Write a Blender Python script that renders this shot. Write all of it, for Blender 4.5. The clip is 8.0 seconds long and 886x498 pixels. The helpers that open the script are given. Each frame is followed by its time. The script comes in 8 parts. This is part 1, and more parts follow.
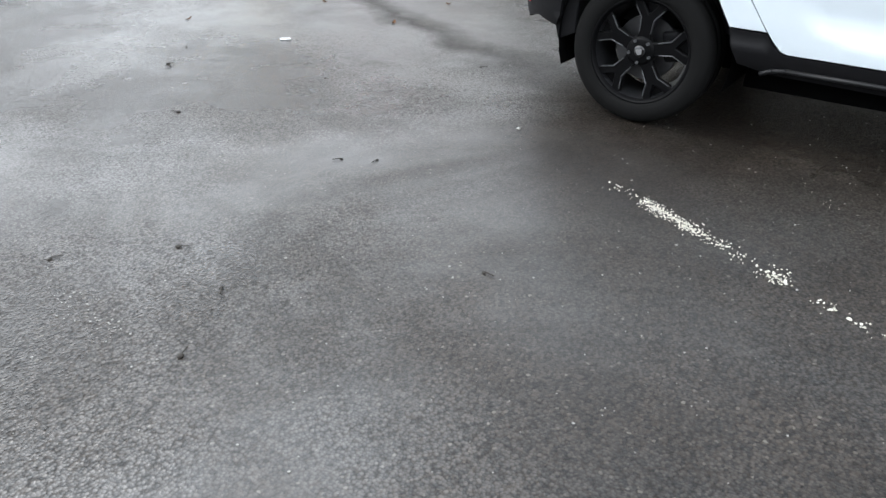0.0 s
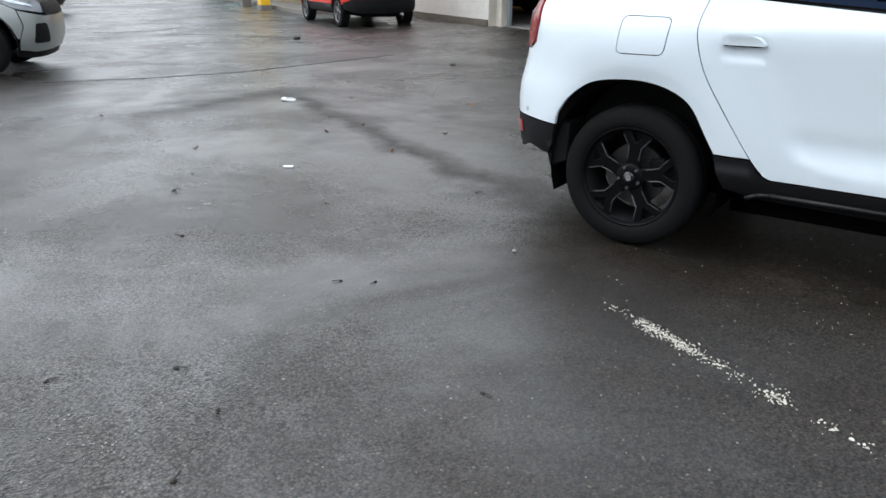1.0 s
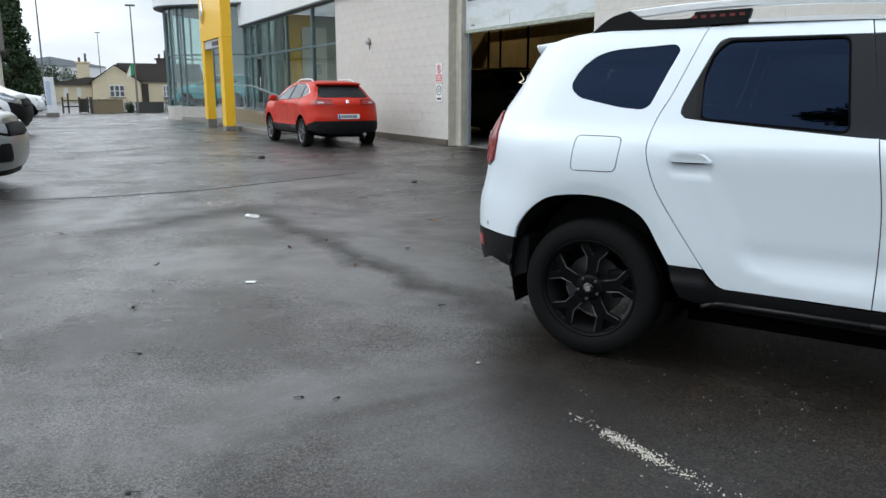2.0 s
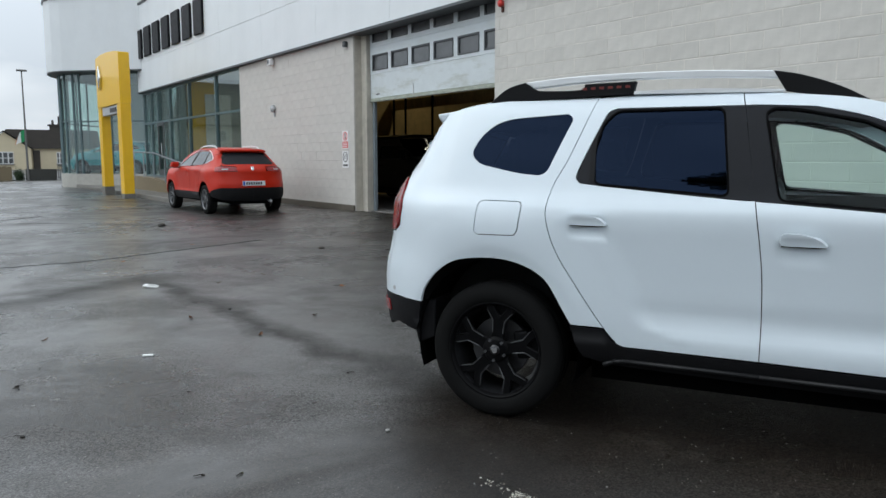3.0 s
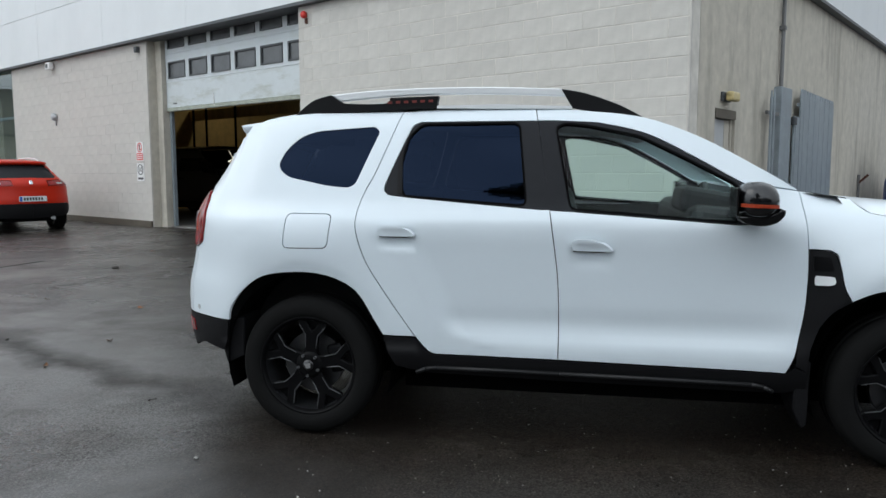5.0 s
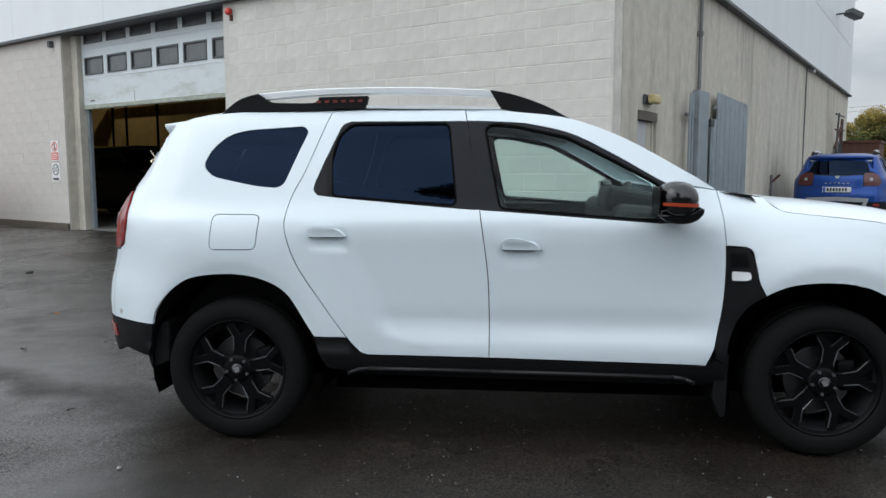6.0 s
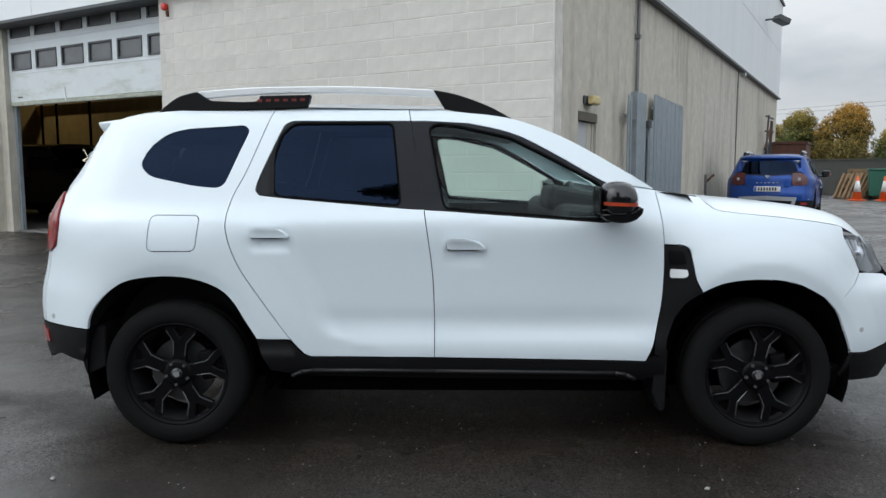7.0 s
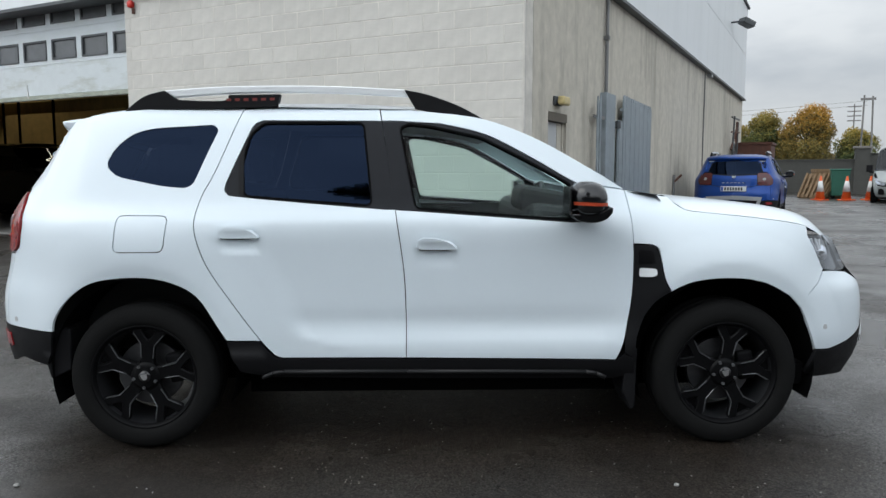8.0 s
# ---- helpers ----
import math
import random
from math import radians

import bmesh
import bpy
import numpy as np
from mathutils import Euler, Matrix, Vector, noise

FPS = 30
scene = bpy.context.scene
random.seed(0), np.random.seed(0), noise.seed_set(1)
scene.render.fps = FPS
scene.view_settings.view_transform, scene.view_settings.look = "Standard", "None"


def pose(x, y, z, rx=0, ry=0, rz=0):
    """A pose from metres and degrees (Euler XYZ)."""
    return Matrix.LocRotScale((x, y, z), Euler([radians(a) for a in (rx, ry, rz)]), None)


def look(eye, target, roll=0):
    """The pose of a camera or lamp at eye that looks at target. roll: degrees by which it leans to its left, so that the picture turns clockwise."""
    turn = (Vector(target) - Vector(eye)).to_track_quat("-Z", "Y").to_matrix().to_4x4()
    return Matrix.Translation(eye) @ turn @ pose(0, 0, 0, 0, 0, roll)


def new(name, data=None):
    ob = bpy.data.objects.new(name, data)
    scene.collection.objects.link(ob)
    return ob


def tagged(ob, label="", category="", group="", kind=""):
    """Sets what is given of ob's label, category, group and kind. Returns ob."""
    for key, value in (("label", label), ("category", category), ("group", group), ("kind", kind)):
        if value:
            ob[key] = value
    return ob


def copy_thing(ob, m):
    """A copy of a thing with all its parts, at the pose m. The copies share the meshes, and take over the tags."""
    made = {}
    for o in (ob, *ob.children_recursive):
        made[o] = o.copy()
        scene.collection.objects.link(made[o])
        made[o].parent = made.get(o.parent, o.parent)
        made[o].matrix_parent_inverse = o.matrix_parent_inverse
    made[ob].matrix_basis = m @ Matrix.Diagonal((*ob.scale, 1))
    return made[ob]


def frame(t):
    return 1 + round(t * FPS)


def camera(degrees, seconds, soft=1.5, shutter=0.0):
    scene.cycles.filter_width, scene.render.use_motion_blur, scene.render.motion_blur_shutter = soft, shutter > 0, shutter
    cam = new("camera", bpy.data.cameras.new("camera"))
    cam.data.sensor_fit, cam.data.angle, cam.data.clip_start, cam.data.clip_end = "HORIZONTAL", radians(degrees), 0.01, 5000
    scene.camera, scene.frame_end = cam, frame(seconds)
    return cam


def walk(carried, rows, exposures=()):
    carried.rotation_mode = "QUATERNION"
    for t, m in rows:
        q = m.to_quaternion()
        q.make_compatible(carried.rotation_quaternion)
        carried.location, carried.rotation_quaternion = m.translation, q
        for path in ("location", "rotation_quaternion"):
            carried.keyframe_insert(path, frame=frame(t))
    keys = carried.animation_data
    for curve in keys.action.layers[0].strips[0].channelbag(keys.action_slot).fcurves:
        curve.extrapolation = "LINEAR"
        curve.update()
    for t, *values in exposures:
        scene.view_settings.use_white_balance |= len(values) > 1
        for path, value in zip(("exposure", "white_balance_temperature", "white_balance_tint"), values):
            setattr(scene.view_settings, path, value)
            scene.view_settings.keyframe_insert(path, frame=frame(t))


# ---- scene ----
cam = camera(61.8, 8.0)
# seconds, eye x y z, heading (left of +y), tilt, lean
PATH = [
    (0.0, 1.245, -3.271, 1.257, 35.65, -30.16, 0.16),
    (0.5, 1.255, -3.286, 1.265, 35.55, -26.16, 0.12),
    (1.0, 1.262, -3.301, 1.267, 35.39, -20.72, 0.09),
    (1.5, 1.267, -3.316, 1.268, 34.72, -15.92, 0.10),
    (1.7, 1.270, -3.318, 1.268, 33.99, -14.25, 0.12),
    (2.8, 1.290, -3.323, 1.270, 26.84, -7.46, 0.08),
    (3.0, 1.294, -3.323, 1.271, 25.36, -6.91, 0.03),
    (3.5, 1.295, -3.322, 1.270, 21.09, -6.08, -0.09),
    (4.0, 1.294, -3.322, 1.270, 17.56, -5.87, -0.15),
    (4.5, 1.295, -3.322, 1.271, 14.02, -5.92, -0.14),
    (4.7, 1.295, -3.322, 1.271, 12.64, -5.95, -0.13),
    (5.8, 1.295, -3.326, 1.270, 6.32, -5.99, -0.12),
    (6.0, 1.295, -3.327, 1.270, 5.34, -5.98, -0.12),
    (6.5, 1.293, -3.328, 1.271, 3.01, -6.00, -0.12),
    (7.0, 1.291, -3.328, 1.271, 0.97, -6.01, -0.08),
    (7.5, 1.291, -3.328, 1.270, -0.43, -6.00, -0.08),
    (8.0, 1.290, -3.327, 1.271, -1.26, -6.01, -0.06),
]


def cam_row(t, x, y, z, head, tilt, lean):
    h, p = radians(head), radians(tilt)
    way = Vector((-math.sin(h) * math.cos(p), math.cos(h) * math.cos(p), math.sin(p)))
    return t, look((x, y, z), Vector((x, y, z)) + 5 * way, lean)


EXPOSURES = [(0.0, 0.72, 6500, 9), (1.0, 0.26, 6450, 9), (1.7, 0.02, 6400, 8), (3.0, -0.40, 6350, 6.5), (8.0, -0.18, 6500, 7.5)]
walk(cam, [cam_row(*row) for row in PATH], EXPOSURES)

# ---- overcast daylight ----
SUN_EL, SUN_AZ = 48.0, 246.0
world = bpy.data.worlds.new("overcast_sky")
scene.world = world
world.use_nodes = True
wn, wl = world.node_tree.nodes, world.node_tree.links
bg = wn["Background"]
sky = wn.new("ShaderNodeTexSky")
sky.sky_type = "NISHITA"
sky.sun_disc = False
sky.sun_elevation, sky.sun_rotation = radians(SUN_EL), radians(SUN_AZ)
sky.dust_density = 4.0
grey = wn.new("ShaderNodeHueSaturation")
grey.inputs["Saturation"].default_value = 0.22
wl.new(sky.outputs[0], grey.inputs["Color"])
wco = wn.new("ShaderNodeTexCoord")
wmap = wn.new("ShaderNodeMapping")
wmap.inputs["Scale"].default_value = (1.0, 1.0, 3.0)
wl.new(wco.outputs["Generated"], wmap.inputs[0])
cloud = wn.new("ShaderNodeTexNoise")
cloud.inputs["Scale"].default_value, cloud.inputs["Detail"].default_value = 3.4, 7.0
wl.new(wmap.outputs[0], cloud.inputs["Vector"])
cramp = wn.new("ShaderNodeValToRGB")
cramp.color_ramp.elements[0].position, cramp.color_ramp.elements[0].color = 0.40, (0.62, 0.655, 0.70, 1)
cramp.color_ramp.elements[1].position, cramp.color_ramp.elements[1].color = 0.62, (1.0, 1.0, 1.0, 1)
wl.new(cloud.outputs["Fac"], cramp.inputs[0])
# an overcast layer, dimmer low over the horizon
sep = wn.new("ShaderNodeSeparateXYZ")
wl.new(wco.outputs["Generated"], sep.inputs[0])
grad = wn.new("ShaderNodeMapRange")
grad.inputs["From Min"].default_value, grad.inputs["From Max"].default_value = 0.0, 0.42
grad.inputs["To Min"].default_value, grad.inputs["To Max"].default_value = 1.45, 2.95
wl.new(sep.outputs["Z"], grad.inputs[0])
dome = wn.new("ShaderNodeVectorMath")
dome.operation = "SCALE"
dome.inputs[0].default_value = (6.6, 6.9, 7.3)
# brighter on the side where the sun stands behind the cloud
side = wn.new("ShaderNodeVectorMath")
side.operation = "DOT_PRODUCT"
wl.new(wco.outputs["Generated"], side.inputs[0])
side.inputs[1].default_value = (-0.62, -0.70, 0.0)
sidr = wn.new("ShaderNodeMapRange")
sidr.inputs["From Min"].default_value, sidr.inputs["From Max"].default_value = -1.0, 1.0
sidr.inputs["To Min"].default_value, sidr.inputs["To Max"].default_value = 0.75, 1.75
wl.new(side.outputs["Value"], sidr.inputs[0])
both = wn.new("ShaderNodeMath")
both.operation = "MULTIPLY"
wl.new(grad.outputs[0], both.inputs[0])
wl.new(sidr.outputs[0], both.inputs[1])
wl.new(both.outputs[0], dome.inputs["Scale"])
layer = wn.new("ShaderNodeMix")
layer.data_type = "RGBA"
layer.inputs[0].default_value = 0.85
wl.new(grey.outputs[0], layer.inputs[6])
wl.new(dome.outputs[0], layer.inputs[7])
mulc = wn.new("ShaderNodeMix")
mulc.data_type, mulc.blend_type = "RGBA", "MULTIPLY"
mulc.inputs[0].default_value = 0.75
wl.new(layer.outputs[2], mulc.inputs[6])
wl.new(cramp.outputs[0], mulc.inputs[7])
wl.new(mulc.outputs[2], bg.inputs["Color"])
bg.inputs["Strength"].default_value = 0.09

sun = new("sun", bpy.data.lights.new("sun", "SUN"))
sun.data.energy, sun.data.angle, sun.data.color = 0.6, radians(40), (1.0, 0.97, 0.93)
sun.matrix_world = pose(0, 0, 30, 90 - SUN_EL, 0, 180 - SUN_AZ)

# ---- materials ----
def node(nt, kind, **props):
    n = nt.nodes.new(kind)
    for k, val in props.items():
        n.inputs[k.replace("_", " ")].default_value = val
    return n


def paint(name, color, rough=0.5, metal=0.0, vary=0.08, scale=6.0, bump=0.0, bump_scale=60.0, coat=0.0,
          dark=None, dark_scale=1.5, dark_amount=0.0, streak=1.0, per_piece=0.0, rough_vary=0.1, stretch=(1, 1, 1), spec=0.5):
    """A surface of one colour with grain, stains and relief at real-world size."""
    m = bpy.data.materials.new(name)
    m.use_nodes = True
    nt = m.node_tree
    b = nt.nodes["Principled BSDF"]
    L = nt.links.new
    co = node(nt, "ShaderNodeTexCoord")
    mp = node(nt, "ShaderNodeMapping", Scale=stretch)
    L(co.outputs["Object"], mp.inputs[0])
    n1 = node(nt, "ShaderNodeTexNoise", Scale=scale, Detail=5.0, Roughness=0.6)
    L(mp.outputs[0], n1.inputs["Vector"])
    hs = node(nt, "ShaderNodeHueSaturation", Color=(*color, 1))
    mr = node(nt, "ShaderNodeMapRange", From_Min=0.25, From_Max=0.75, To_Min=1 - vary, To_Max=1 + vary)
    L(n1.outputs["Fac"], mr.inputs[0])
    val = mr.outputs[0]
    if per_piece:
        oi = node(nt, "ShaderNodeObjectInfo")
        pr = node(nt, "ShaderNodeMapRange", To_Min=1 - per_piece, To_Max=1 + per_piece)
        L(oi.outputs["Random"], pr.inputs[0])
        mu = nt.nodes.new("ShaderNodeMath")
        mu.operation = "MULTIPLY"
        L(val, mu.inputs[0])
        L(pr.outputs[0], mu.inputs[1])
        val = mu.outputs[0]
    L(val, hs.inputs["Value"])
    col = hs.outputs[0]
    if dark is not None:
        mp2 = node(nt, "ShaderNodeMapping", Scale=(1, 1, 1 / streak))
        L(co.outputs["Object"], mp2.inputs[0])
        n2 = node(nt, "ShaderNodeTexNoise", Scale=dark_scale, Detail=7.0, Roughness=0.62)
        L(mp2.outputs[0], n2.inputs["Vector"])
        r2 = node(nt, "ShaderNodeMapRange", From_Min=0.48, From_Max=0.72, To_Min=0.0, To_Max=dark_amount)
        L(n2.outputs["Fac"], r2.inputs[0])
        mx = nt.nodes.new("ShaderNodeMix")
        mx.data_type = "RGBA"
        mx.inputs[7].default_value = (*dark, 1)
        L(r2.outputs[0], mx.inputs[0])
        L(col, mx.inputs[6])
        col = mx.outputs[2]
    L(col, b.inputs["Base Color"])
    rr = node(nt, "ShaderNodeMapRange", From_Min=0.3, From_Max=0.7, To_Min=max(0.02, rough - rough_vary * rough), To_Max=min(1, rough + rough_vary * rough))
    L(n1.outputs["Fac"], rr.inputs[0])
    L(rr.outputs[0], b.inputs["Roughness"])
    b.inputs["Metallic"].default_value = metal
    b.inputs["Specular IOR Level"].default_value = spec
    b.inputs["Coat Weight"].default_value = coat
    b.inputs["Coat Roughness"].default_value = 0.03
    if bump:
        n3 = node(nt, "ShaderNodeTexNoise", Scale=bump_scale, Detail=4.0)
        L(mp.outputs[0], n3.inputs["Vector"])
        bp = node(nt, "ShaderNodeBump", Strength=bump, Distance=0.01)
        L(n3.outputs["Fac"], bp.inputs["Height"])
        L(bp.outputs[0], b.inputs["Normal"])
    return m


def glass(name, tint, rough=0.0, ior=1.5, gloss=(0.95, 0.97, 1.0)):
    """A thin pane: clear tinted see-through with a gloss of a given tint on top."""
    m = bpy.data.materials.new(name)
    m.use_nodes = True
    nt = m.node_tree
    nt.nodes.remove(nt.nodes["Principled BSDF"])
    out = nt.nodes["Material Output"]
    tr = node(nt, "ShaderNodeBsdfTransparent", Color=(*tint, 1))
    gl = node(nt, "ShaderNodeBsdfGlossy", Color=(*gloss, 1), Roughness=rough)
    f0 = ((ior - 1) / (ior + 1)) ** 2
    lw = node(nt, "ShaderNodeLayerWeight", Blend=0.5)
    pw = nt.nodes.new("ShaderNodeMath")
    pw.operation = "POWER"
    pw.inputs[1].default_value = 5.0
    nt.links.new(lw.outputs["Facing"], pw.inputs[0])
    fr = node(nt, "ShaderNodeMapRange", To_Min=f0, To_Max=1.0)
    nt.links.new(pw.outputs[0], fr.inputs[0])
    mx = node(nt, "ShaderNodeMixShader")
    nt.links.new(fr.outputs[0], mx.inputs[0])
    nt.links.new(tr.outputs[0], mx.inputs[1])
    nt.links.new(gl.outputs[0], mx.inputs[2])
    nt.links.new(mx.outputs[0], out.inputs["Surface"])
    return m


def glow(name, color, strength):
    m = bpy.data.materials.new(name)
    m.use_nodes = True
    b = m.node_tree.nodes["Principled BSDF"]
    b.inputs["Base Color"].default_value = (*color, 1)
    b.inputs["Emission Color"].default_value = (*color, 1)
    b.inputs["Emission Strength"].default_value = strength
    return m


def asphalt():
    """Wet worn tarmac: fine chippings, tracked damp sheen, darker bands."""
    m = bpy.data.materials.new("wet_asphalt")
    m.use_nodes = True
    nt = m.node_tree
    b = nt.nodes["Principled BSDF"]
    L = nt.links.new
    co = node(nt, "ShaderNodeTexCoord")
    P = co.outputs["Object"]
    chip = node(nt, "ShaderNodeTexVoronoi", Scale=118.0)
    L(P, chip.inputs["Vector"])
    fine = node(nt, "ShaderNodeTexNoise", Scale=160.0, Detail=3.0)
    L(P, fine.inputs["Vector"])
    mid = node(nt, "ShaderNodeTexNoise", Scale=2.2, Detail=6.0, Roughness=0.6)
    L(P, mid.inputs["Vector"])
    big = node(nt, "ShaderNodeTexNoise", Scale=0.35, Detail=5.0, Roughness=0.55)
    L(P, big.inputs["Vector"])
    ramp = node(nt, "ShaderNodeValToRGB")
    e = ramp.color_ramp.elements
    e[0].position, e[0].color = 0.15, (0.0014, 0.0011, 0.0009, 1)
    e[1].position, e[1].color = 0.9, (0.037, 0.0285, 0.022, 1)
    pale = e.new(0.965)
    pale.color = (0.10, 0.09, 0.075, 1)
    L(chip.outputs["Color"], ramp.inputs[0])
    tone = node(nt, "ShaderNodeMapRange", From_Min=0.3, From_Max=0.7, To_Min=0.6, To_Max=1.3)
    L(mid.outputs["Fac"], tone.inputs[0])
    hs = node(nt, "ShaderNodeHueSaturation")
    L(ramp.outputs[0], hs.inputs["Color"])
    L(tone.outputs[0], hs.inputs["Value"])
    L(hs.outputs[0], b.inputs["Base Color"])
    def stripe(p, q, width, soft):
        """One where a point lies near the stroke from p to q."""
        sub = nt.nodes.new("ShaderNodeVectorMath")
        sub.operation = "SUBTRACT"
        L(P2, sub.inputs[0])
        sub.inputs[1].default_value = (p[0], p[1], 0)
        d = Vector((q[0] - p[0], q[1] - p[1], 0))
        dot = nt.nodes.new("ShaderNodeVectorMath")
        dot.operation = "DOT_PRODUCT"
        L(sub.outputs[0], dot.inputs[0])
        dot.inputs[1].default_value = d / d.length_squared
        cl = node(nt, "ShaderNodeClamp")
        L(dot.outputs["Value"], cl.inputs[0])
        sc = nt.nodes.new("ShaderNodeVectorMath")
        sc.operation = "SCALE"
        sc.inputs[0].default_value = d
        L(cl.outputs[0], sc.inputs["Scale"])
        far = nt.nodes.new("ShaderNodeVectorMath")
        far.operation = "DISTANCE"
        L(sub.outputs[0], far.inputs[0])
        L(sc.outputs[0], far.inputs[1])
        r = node(nt, "ShaderNodeMapRange", From_Min=width, From_Max=width + soft, To_Min=1.0, To_Max=0.0)
        L(far.outputs["Value"], r.inputs[0])
        return r.outputs[0]

    # strokes wander with the noise
    wob = nt.nodes.new("ShaderNodeVectorMath")
    wob.operation = "MULTIPLY_ADD"
    L(mid.outputs["Color"], wob.inputs[0])
    wob.inputs[1].default_value = (0.6, 0.6, 0)
    flat = nt.nodes.new("ShaderNodeVectorMath")
    flat.operation = "MULTIPLY_ADD"
    L(P, flat.inputs[0])
    flat.inputs[1].default_value = (1, 1, 0)
    flat.inputs[2].default_value = (-0.3, -0.3, 0)
    L(flat.outputs[0], wob.inputs[2])
    P2 = wob.outputs[0]

    def most(a, b):
        mx = nt.nodes.new("ShaderNodeMath")
        mx.operation = "MAXIMUM"
        L(a, mx.inputs[0])
        L(b, mx.inputs[1])
        return mx.outputs[0]

    damp = None
    for p, q, w, s in (((-4.9, 0.9), (-5.0, 2.4), 0.05, 0.45), ((-5.0, 2.4), (-3.7, 1.82), 0.03, 0.22), ((-3.7, 1.82), (-2.55, 1.24), 0.02, 0.17), ((-2.55, 1.24), (-1.0, 0.5), 0.02, 0.19), ((-1.0, 0.5), (0.4, 0.0), 0.06, 0.35)):
        k = stripe(p, q, w, s)
        damp = k if damp is None else most(damp, k)
    seam = None
    for p, q in (((-8.1, 0.9), (-6.9, 2.6)), ((-6.9, 2.6), (-6.4, 4.2)), ((-6.4, 4.2), (-6.3, 6.4)), ((-13.7, 4.2), (-12.95, 6.7)), ((-12.95, 6.7), (-9.7, 7.0))):
        k = stripe(p, q, 0.03, 0.05)
        seam = k if seam is None else most(seam, k)
    dk = nt.nodes.new("ShaderNodeMix")
    dk.data_type = "RGBA"
    dk.inputs[7].default_value = (0.009, 0.0085, 0.008, 1)
    dm = nt.nodes.new("ShaderNodeMath")
    dm.operation = "MULTIPLY_ADD"
    L(damp, dm.inputs[0])
    dm.inputs[1].default_value = 0.3
    L(seam, dm.inputs[2])
    cl = node(nt, "ShaderNodeClamp")
    L(dm.outputs[0], cl.inputs[0])
    L(cl.outputs[0], dk.inputs[0])
    L(hs.outputs[0], dk.inputs[6])
    L(dk.outputs[2], b.inputs["Base Color"])
    # the tarmac is drier in one spot beside the parked car
    away = nt.nodes.new("ShaderNodeVectorMath")
    away.operation = "DISTANCE"
    L(P2, away.inputs[0])
    away.inputs[1].default_value = (2.3, -1.6, 0)
    near = nt.nodes.new("ShaderNodeMath")
    near.operation = "SUBTRACT"
    near.inputs[0].default_value = 2.9
    L(away.outputs["Value"], near.inputs[1])
    wet = node(nt, "ShaderNodeMapRange", From_Min=1.2, From_Max=-0.7, To_Min=0.48, To_Max=1.0)
    wx = nt.nodes.new("ShaderNodeMath")
    wx.operation = "MULTIPLY_ADD"
    L(big.outputs["Fac"], wx.inputs[0])
    wx.inputs[1].default_value = -5.0
    wx2 = nt.nodes.new("ShaderNodeMath")
    wx2.operation = "ADD"
    L(near.outputs[0], wx2.inputs[0])
    wx2.inputs[1].default_value = 2.5
    L(wx2.outputs[0], wx.inputs[2])
    L(wx.outputs[0], wet.inputs[0])
    # each chipping holds its own share of water, the gaps between them none
    grain = node(nt, "ShaderNodeMapRange", From_Min=0.35, From_Max=0.8, To_Min=1.35, To_Max=0.35)
    L(chip.outputs["Distance"], grain.inputs[0])
    gsep = node(nt, "ShaderNodeSeparateColor")
    L(chip.outputs["Color"], gsep.inputs[0])
    gcol = node(nt, "ShaderNodeMapRange", To_Min=0.7, To_Max=1.3)
    L(gsep.outputs[1], gcol.inputs[0])
    gm = nt.nodes.new("ShaderNodeMath")
    gm.operation = "MULTIPLY"
    L(grain.outputs[0], gm.inputs[0])
    L(gcol.outputs[0], gm.inputs[1])
    # where water stands the film is whole and smooth
    pud = node(nt, "ShaderNodeMapRange", From_Min=0.47, From_Max=0.60)
    L(big.outputs["Fac"], pud.inputs[0])
    pw = nt.nodes.new("ShaderNodeMath")
    pw.operation = "MULTIPLY"
    L(pud.outputs[0], pw.inputs[0])
    L(wet.outputs[0], pw.inputs[1])
    gmix = nt.nodes.new("ShaderNodeMix")
    L(pw.outputs[0], gmix.inputs[0])
    L(gm.outputs[0], gmix.inputs[2])
    gmix.inputs[3].default_value = 1.1
    wm = nt.nodes.new("ShaderNodeMath")
    wm.operation = "MULTIPLY"
    L(gmix.outputs[0], wm.inputs[0])
    L(wet.outputs[0], wm.inputs[1])
    # a film of rain water, patchy, thinner on the damp strokes
    mixn = nt.nodes.new("ShaderNodeMath")
    mixn.operation = "MULTIPLY_ADD"
    L(mid.outputs["Fac"], mixn.inputs[0])
    mixn.inputs[1].default_value = 0.35
    L(big.outputs["Fac"], mixn.inputs[2])
    rr = node(nt, "ShaderNodeMapRange", From_Min=0.5, From_Max=0.85, To_Min=0.40, To_Max=0.62)
    L(mixn.outputs[0], rr.inputs[0])
    L(rr.outputs[0], b.inputs["Roughness"])
    film = node(nt, "ShaderNodeMapRange", From_Min=0.45, From_Max=0.85, To_Min=1.0, To_Max=0.55)
    L(mixn.outputs[0], film.inputs[0])
    less = nt.nodes.new("ShaderNodeMath")
    less.operation = "MULTIPLY_ADD"
    less.use_clamp = True
    L(damp, less.inputs[0])
    less.inputs[1].default_value = -0.45
    L(film.outputs[0], less.inputs[2])
    cw = nt.nodes.new("ShaderNodeMath")
    cw.operation = "MULTIPLY"
    cw.use_clamp = True
    L(less.outputs[0], cw.inputs[0])
    L(wm.outputs[0], cw.inputs[1])
    # drying patches, a step or two across
    patches = node(nt, "ShaderNodeTexNoise", Scale=0.75, Detail=7.0, Roughness=0.62, Distortion=0.6)
    L(P, patches.inputs["Vector"])
    dry = node(nt, "ShaderNodeMapRange", From_Min=0.40, From_Max=0.60, To_Min=0.66, To_Max=1.35)
    L(patches.outputs["Fac"], dry.inputs[0])
    cw2 = nt.nodes.new("ShaderNodeMath")
